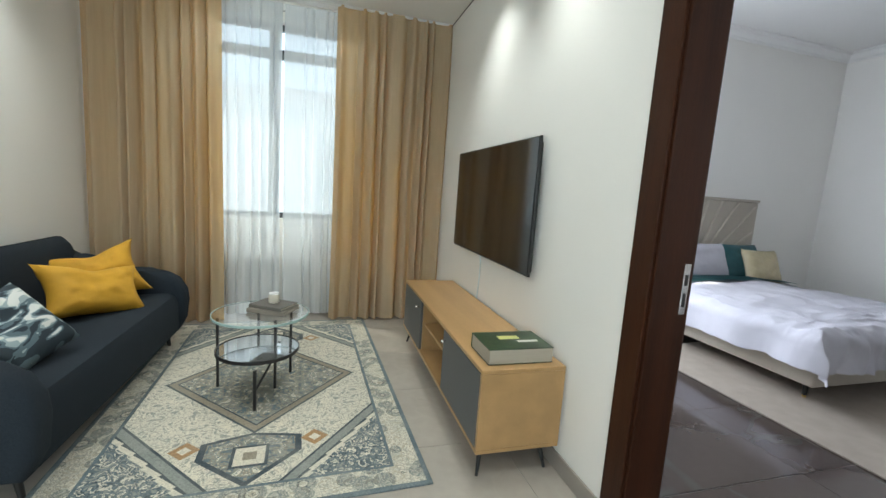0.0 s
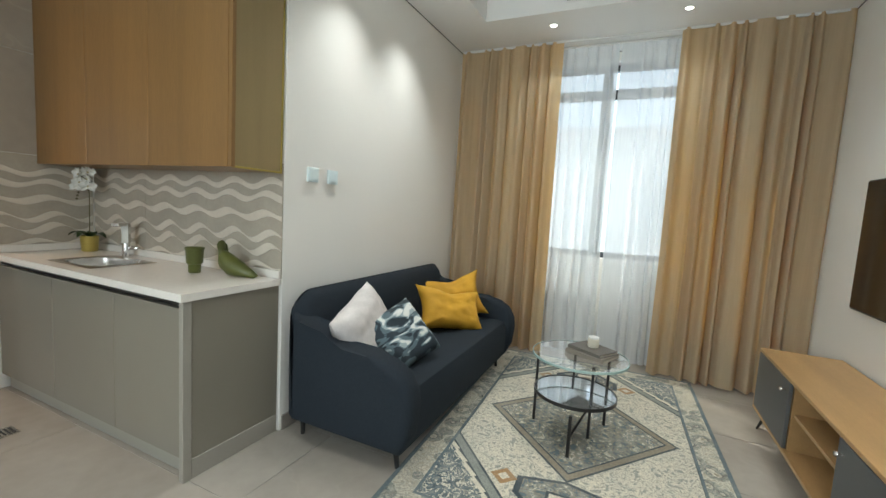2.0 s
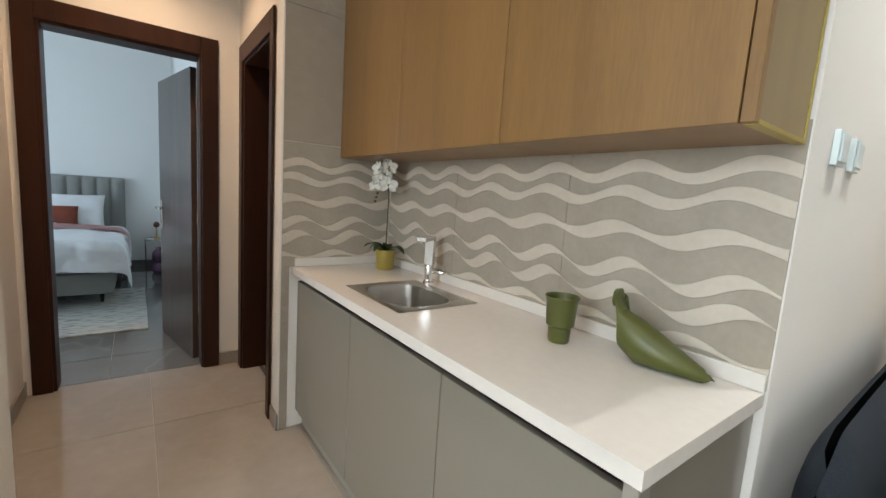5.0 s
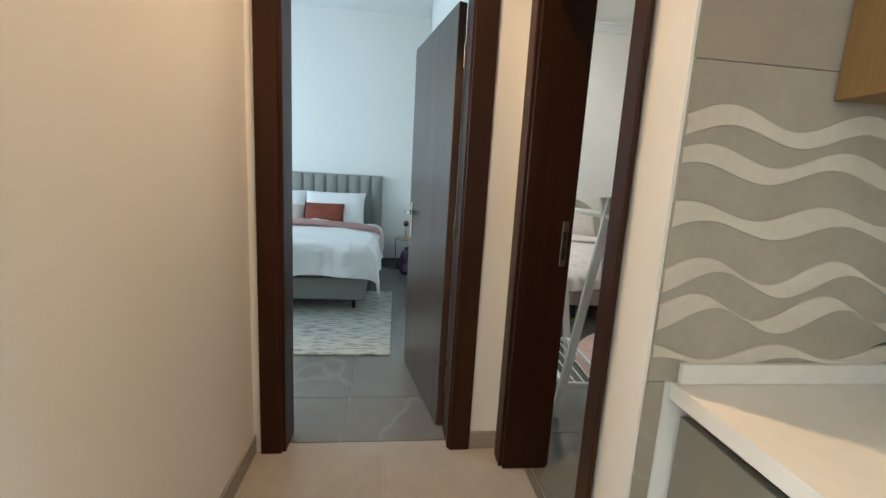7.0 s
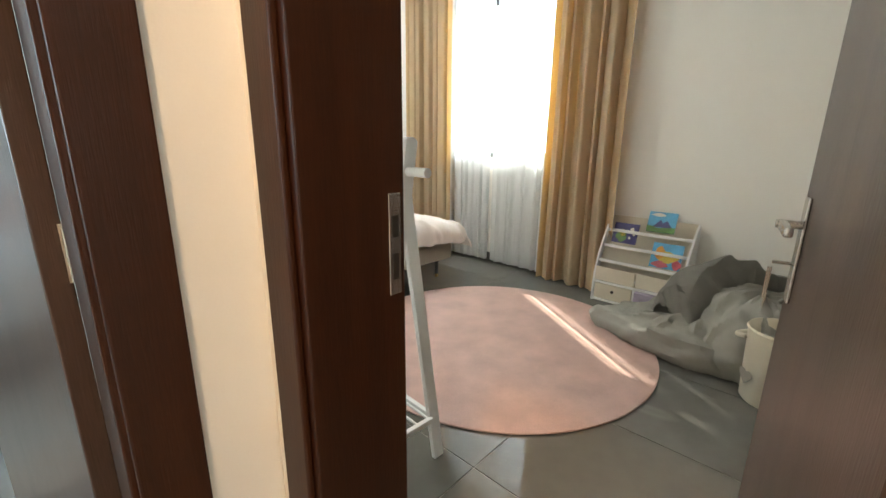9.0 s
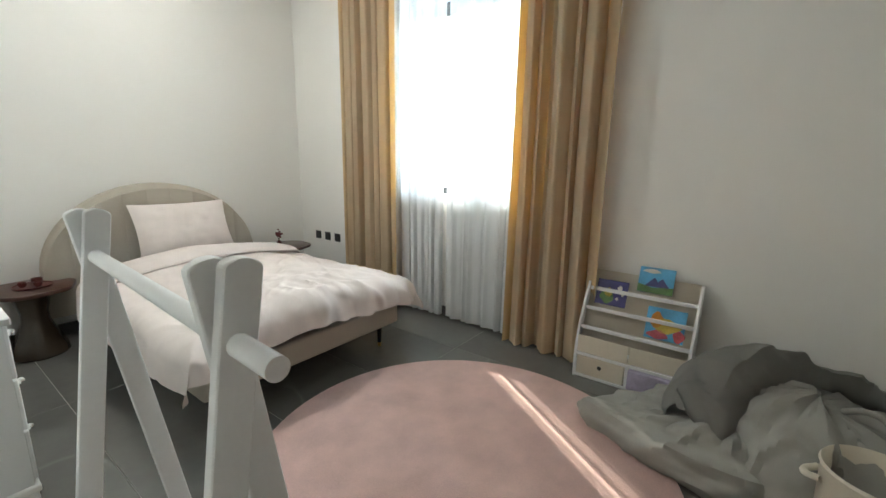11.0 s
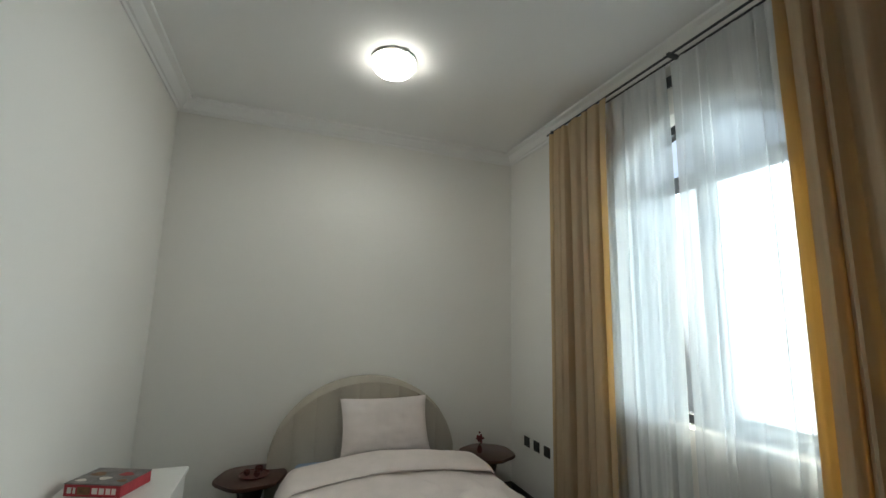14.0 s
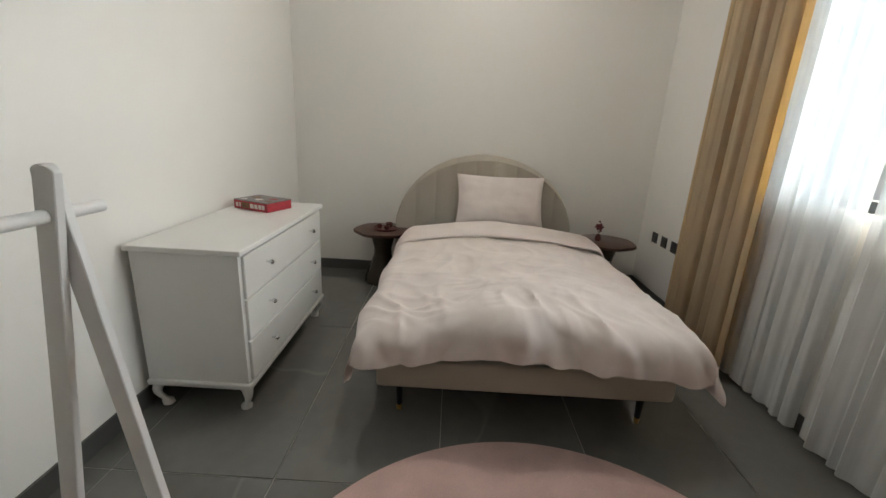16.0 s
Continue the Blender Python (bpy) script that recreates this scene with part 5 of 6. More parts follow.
dr = thing("floor_drain", pose(-2.94, 1.22, 0.0), "small square steel floor drain", "floor drain")
part("plate", box(B(), -0.055, -0.055, 0.001, 0.055, 0.055, 0.005, 0.001, 1), STEEL, dr)
# black bars on the uncut plate, painted as the dark of its slots
for k in range(5):
    part("slot", box(B(), -0.04, -0.042 + k * 0.019, 0.0052, 0.04, -0.034 + k * 0.019, 0.0058), SOCKET_AND_HOLE, dr)

for x, y, p in ((-2.75, 0.95, 11), (-4.15, 0.80, 58)):
    downlight(x, y, H_LIV, p, WARM, 120, group="corridor downlights")


# ---- kids bedroom ----
drape("drape_curtain", -7.68, -6.97, 4.42, 0.012, 3.29, 6, 0.05, DRAPE, "floor-length beige drape beside the arched window", 12, group="kids room drapes")
drape("drape_curtain", -5.86, -5.20, 4.42, 0.012, 3.29, 6, 0.055, DRAPE, "floor-length beige drape glowing amber at its edge", 17, group="kids room drapes")
drape("sheer_curtain", -7.12, -6.535, 4.485, 0.03, 3.29, 6, 0.026, SHEER, "thin white sheer curtain over the arched window", 15, group="kids room sheers")
drape("sheer_curtain", -6.49, -5.74, 4.485, 0.03, 3.29, 7, 0.026, SHEER, "thin white sheer curtain over the arched window", 16, group="kids room sheers")
br_ = thing("blind_rail", pose(-6.47, Y_KN - 0.001, 3.17), "flat dark rail fixed to the wall above the window", "curtain rail")
part("rail", box(B(), -0.58, -0.02, 0.0, 0.58, 0.0, 0.07, 0.003, 1), DARKFRAME, br_)
tr = thing("curtain_rod", pose(-6.44, 4.455, 3.30), "thin dark double curtain rod", "curtain rod")
part("rod", rod(B(), (-1.28, -0.03, 0), (1.28, -0.03, 0), 0.008), DARKFRAME, tr, smooth=True)
part("rod", rod(B(), (-1.28, 0.03, 0), (1.28, 0.03, 0), 0.007), DARKFRAME, tr, smooth=True)
for x in (-1.2, 0.0, 1.2):
    part("bracket", box(B(), x - 0.012, -0.045, -0.012, x + 0.012, 0.094, 0.012, 0.002, 1), DARKFRAME, tr, "wall bracket")


def bed_frame(name, m, w, l, z0, z1, ztop, mat, label, leg_h, sheet_mat):
    """Upholstered base and mattress; foot at local x = 0, head at -l."""
    b = thing(name, m, label, "bed")
    part("base", box(B(), -l, -w / 2, z0, 0, w / 2, z1, 0.018, 3), mat, b, "upholstered base", smooth=True)
    part("mattress", box(B(), -l + 0.01, -w / 2 + 0.03, z1 + 0.001, -0.03, w / 2 - 0.03, ztop, 0.04, 4), sheet_mat, b, "mattress in a fitted sheet", smooth=True)
    for x in (-0.10, -l + 0.15):
        for s in (-1, 1):
            lg = part("leg", tapered_leg(x, s * (w / 2 - 0.10), 0.03, z0, 0.014, 0.022), BLACK, b, "tapered black leg")
            part("ferrule", tapered_leg(x, s * (w / 2 - 0.10), 0, 0.0298, 0.012, 0.014), GOLD, lg, "brass ferrule")
    return b


kb = bed_frame("single_bed", pose(-6.455, 3.165, 0), 1.38, 2.0, 0.185, 0.335, 0.50, UPHOL, "upholstered single bed with an arched channelled headboard", 0.18, BLUE_SHEET)
# channelled arch headboard
HC, HWD, HS, HT = -0.092, 0.775, 0.48, 1.145
for k in range(9):
    y0, y1 = -HWD + k * 2 * HWD / 9, -HWD + (k + 1) * 2 * HWD / 9
    def zt(y):
        return HS + (HT - HS) * math.sqrt(max(0.02, 1 - (y / (HWD + 0.004)) ** 2))
    bm = B()
    def pad(u, v, y0=y0, y1=y1):
        y = y0 + (y1 - y0) * u
        t = zt(y)
        th = 0.04 + 0.014 * max(0.0, math.sin(math.pi * u)) ** 0.5
        rim = min(1.0, (1 - v) * (t - 0.2) / 0.03)
        return (-2.03 + 0.035 + th * max(0.0, rim) ** 0.5, HC + y, 0.2 + (t - 0.2) * v)
    sheet(bm, 8, 22, pad)
    part("channel", bm, UPHOL, kb, smooth=True)
arc = [(HC + HWD * math.cos(a), HS + (HT - HS) * math.sin(a)) for a in np.linspace(0, math.pi, 33)]
bm = prism(B(), [(HC - HWD, 0.19), (HC + HWD, 0.19)] + arc, "x", -2.105, -2.008, 0.006, 2)
part("headboard_core", bm, UPHOL, kb, "arched beige headboard")

dv = part("duvet", coverlet(1.36, 1.60, 0.515, 0.30, 0.23, 3.0, puff=0.085, crease=0.024, foot_lift=0.0), LINEN, smooth=True)
dv.matrix_world = pose(-6.47, 3.165, 0)
tagged(dv, "crumpled oatmeal-pink linen duvet spread on the bed", "duvet")
fl = B()
def fold_pt(u, v):
    s = (u - 0.5) * 1.84
    e = max(0.0, abs(s) - 0.66)
    sg = 1 if s > 0 else -1
    a = 2 * math.pi * v
    q = 0.515 + 0.085 * math.cos(1.4 * min(1.0, abs(s) / 0.68))
    thick = 0.038 + 0.010 * N(s * 2.5, 4.0)
    out = 0.09 * math.sin(min(1.0, e / 0.12) * math.pi / 2) + 0.03 * e
    y = sg * (abs(s) - e + out + thick * math.sin(a) * ease(e / 0.12) * sg * sg)
    z = q + 0.030 - 0.85 * e * ease(e / 0.10) + thick * math.sin(a) * (1 - 0.8 * ease(e / 0.12)) + 0.010 * N(s * 4, math.cos(a), 2.0)
    x = -7.885 + 0.03 * N(s * 1.6, 1.0) + (0.205 + 0.02 * N(s * 3, 7.0)) * math.cos(a) * (1 - 0.35 * ease(e / 0.26)) + 0.10 * e
    return (x, 3.165 + y, z)
sheet(fl, 80, 28, fold_pt)
bmesh.ops.remove_doubles(fl, verts=fl.verts, dist=0.0005)
bmesh.ops.holes_fill(fl, edges=fl.edges)
fo = part("duvet_fold", fl, LINEN, smooth=True)
fo.parent = dv
fo.matrix_local = dv.matrix_world.inverted()
tagged(fo, "turned-down edge of the linen duvet")
pillow("bed_pillow", pose(-8.27, 3.19, 0.775, -22, 0, 90), 0.74, 0.46, 0.17, LINEN, "oatmeal linen pillow propped on the headboard", 33, "pillow", pinch=0.06, fold=0.012)


def side_table(m, label):
    t = thing("side_table", m, label, "side table", "walnut side tables")
    bm = B()
    pts = []
    for k in range(6):
        a0 = radians(60 * k + 30)
        for d in (-0.22, -0.1, 0, 0.1, 0.22):
            a = a0 + d
            r = 0.255 * (1.0 - 0.9 * d * d)
            pts.append((r * math.cos(a), r * math.sin(a)))
    prism(bm, pts, "z", 0.455, 0.480, 0.008, 3)
    part("table_top", bm, WALNUT, t, "dark walnut top with rounded corners", smooth=True)
    part("pedestal", lathe(B(), [(0.0005, 0), (0.148, 0), (0.158, 0.012), (0.150, 0.06), (0.105, 0.17), (0.078, 0.25), (0.076, 0.31), (0.098, 0.40), (0.120, 0.4545), (0.0005, 0.4545)], 36), SMOKE, t, "smoked ribbed glass pedestal", smooth=True)
    return t


side_table(pose(-8.31, 2.20, 0, 0, 0, 10), "dark walnut side table on a smoked glass pedestal")
side_table(pose(-8.31, 4.14, 0, 0, 0, 25), "dark walnut side table on a smoked glass pedestal")
MAROON = material("maroon_ceramic", (0.10, 0.022, 0.018), 0.3, var=0.15, scale=20)
ts = thing("tea_set", pose(-8.31, 2.22, 0.481), "small maroon tea set on a tray", "tea set")
part("tray", lathe(B(), [(0.0005, 0), (0.10, 0), (0.108, 0.010), (0.104, 0.011), (0.098, 0.005), (0.0005, 0.004)], 32), MAROON, ts, smooth=True)
for x, y, r in ((-0.035, 0.03, 0.030), (0.045, 0.02, 0.024), (0.0, -0.05, 0.024)):
    part("cup", lathe(B(), [(0.0005, 0.006), (r * 0.6, 0.006), (r, 0.02), (r * 1.02, r * 1.6), (r * 0.9, r * 1.6), (r * 0.6, 0.02), (0.0005, 0.016)], 20, (x, y, 0)), MAROON, ts, smooth=True)
vs = thing("flower_vase", pose(-8.31, 4.07, 0.481), "tiny vase with dark red dried flowers", "flowers")
part("vase", lathe(B(), [(0.0005, 0), (0.022, 0), (0.028, 0.02), (0.02, 0.045), (0.014, 0.055), (0.011, 0.05), (0.0005, 0.04)], 20), MAROON, vs, smooth=True)
REDF = material("dried_red_flower", (0.16, 0.035, 0.035), 0.8, var=0.2, scale=40)
bm = B()
rg = random.Random(8)
for k in range(34):
    d = Vector((rg.gauss(0, 1), rg.gauss(0, 1), rg.gauss(0.2, 0.8))).normalized() * rg.uniform(0.015, 0.05)
    c = Vector((0, 0, 0.12)) + d
    bmesh.ops.create_icosphere(bm, subdivisions=1, radius=rg.uniform(0.007, 0.013), matrix=Matrix.Translation(c))
part("blossoms", bm, REDF, vs)
bm = B()
for k in range(5):
    rod(bm, (0, 0, 0.05), (0.02 * math.cos(k * 1.3), 0.02 * math.sin(k * 1.3), 0.115), 0.0015, n=6)
part("stems", bm, STEM, vs)

# dresser
DX0, DX1, DY0, DY1, DZ = -7.585, -6.44, 1.392, 1.90, 0.812
ds = thing("dresser", pose((DX0 + DX1) / 2, (DY0 + DY1) / 2, 0), "white lacquered three-drawer dresser on curved feet", "dresser")
dw, dd = (DX1 - DX0) / 2, (DY1 - DY0) / 2
part("top", box(B(), -dw, -dd, DZ - 0.026, dw, dd, DZ, 0.005, 3), WHITE, ds)
part("body", box(B(), -dw + 0.022, -dd + 0.012, 0.155, dw - 0.022, dd - 0.024, DZ - 0.0265), WHITE, ds)
part("base_moulding", box(B(), -dw + 0.008, -dd + 0.006, 0.125, dw - 0.008, dd - 0.008, 0.1545, 0.008, 3), WHITE, ds)
rows = [(0.165, 0.362), (0.370, 0.567), (0.575, 0.775)]
for z0, z1 in rows:
    d = part("drawer", box(B(), -dw + 0.045, dd - 0.0235, z0, dw - 0.045, dd - 0.008, z1, 0.004, 2), WHITE, ds, "white drawer front")
    for s in (-1, 1):
        x, z = s * (dw - 0.26), (z0 + z1) / 2 + 0.01
        bm = rod(B(), (x, dd - 0.008, z), (x, dd + 0.012, z), 0.005)
        bmesh.ops.create_uvsphere(bm, u_segments=14, v_segments=8, radius=0.013, matrix=Matrix.Translation((x, dd + 0.018, z)))
        part("knob", bm, CHROME, d, "small round chrome knob", smooth=True)
for sx in (-1, 1):
    for sy in (-1, 1):
        bm = B()
        last = None
        for k in range(9):
            t = k / 8
            z = 0.125 * (1 - t)
            r = 0.030 - 0.016 * math.sin(min(1, t * 1.25) * math.pi * 0.55) + (0.012 if t > 0.85 else 0)
            off = 0.014 * math.sin(t * math.pi * 1.5) + 0.006
            c = (sx * (dw - 0.05 + off), sy * (dd - 0.055 + off))
            rg_ = [bm.verts.new((c[0] + r * math.cos(2 * math.pi * i / 12), c[1] + r * math.sin(2 * math.pi * i / 12), z)) for i in range(12)]
            if last:
                for i in range(12):
                    bm.faces.new((last[i], last[(i + 1) % 12], rg_[(i + 1) % 12], rg_[i]))
            last = rg_
        bm.faces.new(last)
        part("foot", bm, WHITE, ds, "curved cabriole foot", smooth=True)

# boxed game on the dresser
RED_BOX = material("red_card", (0.42, 0.035, 0.05), 0.5, var=0.15, scale=25)
GREY_LID = material("grey_printed_card", (0.13, 0.12, 0.12), 0.35, var=0.5, scale=18)
PRINT_W = material("white_ink", (0.70, 0.66, 0.62), 0.5)
gb = thing("game_box", pose(-7.345, 1.60, DZ + 0.001, 0, 0, 68), "red and grey boxed board game on the dresser", "box")
part("tray", box(B(), -0.135, -0.10, 0, 0.135, 0.10, 0.052, 0.002, 1), RED_BOX, gb)
part("lid", box(B(), -0.137, -0.102, 0.0525, 0.137, 0.102, 0.0575, 0.002, 1), GREY_LID, gb, "grey printed lid")
for x0, x1 in ((-0.118, -0.098), (-0.09, -0.078), (0.0, 0.026), (0.034, 0.058), (0.066, 0.088), (0.094, 0.114)):
    part("lettering", box(B(), x0, -0.1012, 0.014, x1, -0.1004, 0.040), PRINT_W, gb)
CARD_BROWN = material("brown_print", (0.20, 0.09, 0.035), 0.5, var=0.3, scale=30)
part("printed_band", box(B(), -0.070, -0.1012, 0.010, -0.008, -0.1004, 0.044), CARD_BROWN, gb)
for x, y, r, mt in ((-0.07, 0.02, 0.035, CARD_BROWN), (0.0, -0.03, 0.028, PRINT_W), (0.06, 0.03, 0.032, RED_BOX), (0.10, -0.05, 0.022, CARD_BROWN), (-0.09, -0.06, 0.024, PRINT_W)):
    part("printed_patch", prism(B(), [(x + r * (1 + 0.25 * math.sin(3 * a + x * 40)) * math.cos(a), y + r * 0.7 * math.sin(a)) for a in np.linspace(0, 2 * math.pi, 14, endpoint=False)], "z", 0.0576, 0.0582), mt, gb)

# clothes rack
rk = thing("clothes_rack", pose(-5.275, 1.945, 0, 0, 0, -3.0), "small white wooden clothes rack with a slatted base", "clothes rack")
RH, RX, RS = 1.245, 0.335, 0.165
for sx in (-1, 1):
    for sy in (-1, 1):
        # legs cross just under the rod and end in round tops
        top, foot = Vector((-sy * 0.0145, RH - 0.010)), Vector((sy * RS, 0.0))
        ax = (top - foot).normalized()
        sd = Vector((-ax.y, ax.x)) * 0.0235
        cap = [top + sd * math.cos(a) + ax * 0.012 * math.sin(a) for a in np.linspace(0, math.pi, 11)]
        low = [Vector((foot.x - sd.x, 0.0)), Vector((foot.x + sd.x, 0.0))]
        x = sx * RX - sy * 0.0115
        part("leg", prism(B(), [tuple(p) for p in cap + low], "x", x - 0.0105, x + 0.0105, 0.002, 1), WHITE_ROD, rk, "flat white leg")
part("hanging_rod", rod(B(), (-RX - 0.11, 0, 1.145), (RX + 0.11, 0, 1.145), 0.0145, n=20), WHITE_ROD, rk, "round white hanging rod", smooth=True)
for sy in (-1, 1):
    part("base_rail", box(B(), -RX + 0.0, sy * 0.132 - 0.010, 0.185, RX, sy * 0.132 + 0.010, 0.21, 0.002, 1), WHITE_ROD, rk)
for k in range(5):
    y = -0.11 + k * 0.055
    part("slat", rod(B(), (-RX + 0.01, y, 0.20), (RX - 0.01, y, 0.20), 0.005, n=8), WHITE_ROD, rk)
for sx in (-1, 1):
    part("cross_bar", box(B(), sx * RX - 0.010, -0.1215, 0.186, sx * RX + 0.010, 0.1215, 0.209, 0.002, 1), WHITE_ROD, rk)

# round rug
rr = lathe(B(), [(0.0005, 0), (0.945, 0), (0.952, 0.004), (0.952, 0.010), (0.944, 0.014), (0.0005, 0.014)], 96)
pr = part("round_rug", rr, PINK_RUG, smooth=True)
pr.matrix_world = pose(-5.40, 3.13, 0.001)
tagged(pr, "round dusty pink short-pile rug", "rug")

# book rack
br = thing("book_rack", pose(-4.935, 4.38, 0), "small cream display bookcase with two drawers", "bookcase")
side = [(-0.15, 0.0), (0.145, 0.0), (0.145, 0.66), (0.115, 0.665), (0.06, 0.62), (-0.03, 0.50), (-0.10, 0.36), (-0.135, 0.24), (-0.15, 0.14)]
for s in (-1, 1):
    part("side_panel", prism(B(), side, "x", s * 0.315 - 0.008, s * 0.315 + 0.008, 0.003, 2), WHITE_ROD, br)
part("back_board", box(B(), -0.306, 0.125, 0.02, 0.306, 0.132, 0.62), CREAM_WOOD, br)
tiers = [(-0.125, 0.20, -0.02, 0.17), (-0.09, 0.315, 0.02, 0.29), (-0.03, 0.43, 0.07, 0.41), (0.04, 0.545, 0.115, 0.525)]
for y, z, yb, zb in tiers:
    part("front_rail", box(B(), -0.306, y - 0.006, z + 0.0, 0.306, y + 0.006, z + 0.024, 0.002, 1), WHITE_ROD, br)
    bm = B()
    vs_ = [bm.verts.new(p) for p in ((-0.306, y, z + 0.002), (0.306, y, z + 0.002), (0.306, y + 0.029, z - 0.005), (-0.306, y + 0.029, z - 0.005))]
    bm.faces.new(vs_)
    bmesh.ops.solidify(bm, geom=bm.faces, thickness=0.006)
    part("shelf_board", bm, CREAM_WOOD, br)
    bm = B()
    vs_ = [bm.verts.new(p) for p in ((-0.306, y + 0.030, z - 0.004), (0.306, y + 0.030, z - 0.004), (0.306, y + 0.085, z + 0.122), (-0.306, y + 0.085, z + 0.122))]
    bm.faces.new(vs_)
    bmesh.ops.solidify(bm, geom=bm.faces, thickness=0.005)
    part("display_board", bm, CREAM_WOOD, br)
part("rail", box(B(), -0.306, -0.149, 0.004, 0.306, -0.135, 0.022, 0.002, 1), WHITE_ROD, br)
part("rail", box(B(), -0.306, -0.149, 0.152, 0.306, -0.135, 0.170, 0.002, 1), WHITE_ROD, br)
part("rail", box(B(), -0.008, -0.149, 0.0225, 0.008, -0.135, 0.1515, 0.002, 1), WHITE_ROD, br)
d1 = part("drawer", box(B(), -0.30, -0.147, 0.026, -0.014, 0.10, 0.147, 0.003, 1), CREAM_WOOD, br, "cream drawer with a round finger hole")
# black disc on the front, painted as the dark inside of the finger hole
part("finger_hole", rod(B(), (-0.157, -0.1475, 0.095), (-0.157, -0.1495, 0.095), 0.013, n=16), SOCKET_AND_HOLE, d1)
for x0, x1 in ((-0.306, -0.004), (0.004, 0.306)):
    part("pocket_panel", box(B(), x0, -0.137, 0.172, x1, -0.131, 0.285, 0.002, 1), CREAM_WOOD, br, "cream front of the lowest pocket")
LILAC = material("lilac_card", (0.42, 0.38, 0.50), 0.6, var=0.15, scale=14)
part("drawer", box(B(), 0.014, -0.175, 0.026, 0.30, 0.10, 0.147, 0.003, 1), LILAC, br, "pulled-out drawer with a lilac front")


def picture_book(x, y, z, lean, w, h, ground, shapes, label):
    b = thing("picture_book", pose(x, y, z, lean, 0, 0), label, "book", "picture books")
    part("cover", box(B(), -w / 2, 0.0, 0, w / 2, 0.008, h, 0.001, 1), ground, b)
    for pts, mt in shapes:
        part("printed_shape", prism(B(), [(px * w / 2, pz * h) for px, pz in pts], "y", -0.0006, 0.0), mt, b)
INK_BLUE = material("ink_violet", (0.045, 0.04, 0.16), 0.35, var=0.25, scale=12)
SKY_BLUE = material("ink_sky_blue", (0.10, 0.36, 0.60), 0.35, var=0.2, scale=9)
INK_GREEN = material("ink_green", (0.10, 0.20, 0.06), 0.35, var=0.3, scale=20)
INK_ORANGE = material("ink_orange", (0.60, 0.26, 0.03), 0.35, var=0.2, scale=10)
INK_YELL = material("ink_yellow", (0.56, 0.42, 0.06), 0.35, var=0.2, scale=10)
INK_PINK = material("ink_rose", (0.45, 0.08, 0.10), 0.35, var=0.3, scale=18)
blob = lambda cx, cz, rx, rz, n=14, w=0.15: [(cx + rx * (1 + w * math.sin(3 * a + cx * 9)) * math.cos(a), cz + rz * (1 + w * math.cos(4 * a)) * math.sin(a)) for a in np.linspace(0, 2 * math.pi, n, endpoint=False)]
picture_book(-5.11, 4.395, 0.465, -22, 0.19, 0.165, INK_BLUE, [(blob(-0.25, 0.35, 0.45, 0.28), INK_GREEN), (blob(-0.2, 0.5, 0.25, 0.18), INK_YELL), (blob(0.5, 0.72, 0.16, 0.10), PRINT_W), (blob(0.7, 0.5, 0.12, 0.08), PRINT_W), (blob(0.4, 0.3, 0.10, 0.06), PRINT_W)], "violet picture book standing on the rack")
picture_book(-4.87, 4.455, 0.58, -22, 0.20, 0.16, SKY_BLUE, [([(-1, 0), (1, 0), (1, 0.3), (-0.2, 0.22), (-1, 0.32)], INK_GREEN), ([(-0.6, 0.25), (-0.1, 0.62), (0.1, 0.45), (0.35, 0.6), (0.8, 0.25)], INK_BLUE), (blob(-0.3, 0.85, 0.5, 0.08), PRINT_W)], "blue picture book with a mountain cover")
picture_book(-4.775, 4.325, 0.34, -22, 0.21, 0.19, SKY_BLUE, [(blob(0.05, 0.45, 0.75, 0.22), INK_YELL), (blob(-0.45, 0.6, 0.35, 0.25), INK_ORANGE), (blob(-0.3, 0.15, 0.55, 0.13), INK_PINK), (blob(0.75, 0.2, 0.3, 0.18), INK_PINK)], "blue picture book with yellow and orange shapes")

# bean bag
def tube(name, pts, r, mat, parent, label=""):
    c = bpy.data.curves.new(name, "CURVE")
    c.dimensions, c.bevel_depth, c.bevel_resolution = "3D", r, 2
    s = c.splines.new("BEZIER")
    s.bezier_points.add(len(pts) - 1)
    for q, p in zip(s.bezier_points, pts):
        q.co = p
        q.handle_left_type = q.handle_right_type = "AUTO"
    c.materials.append(mat)
    o = new(name, c)
    o.parent = parent
    return tagged(o, label) if label else o
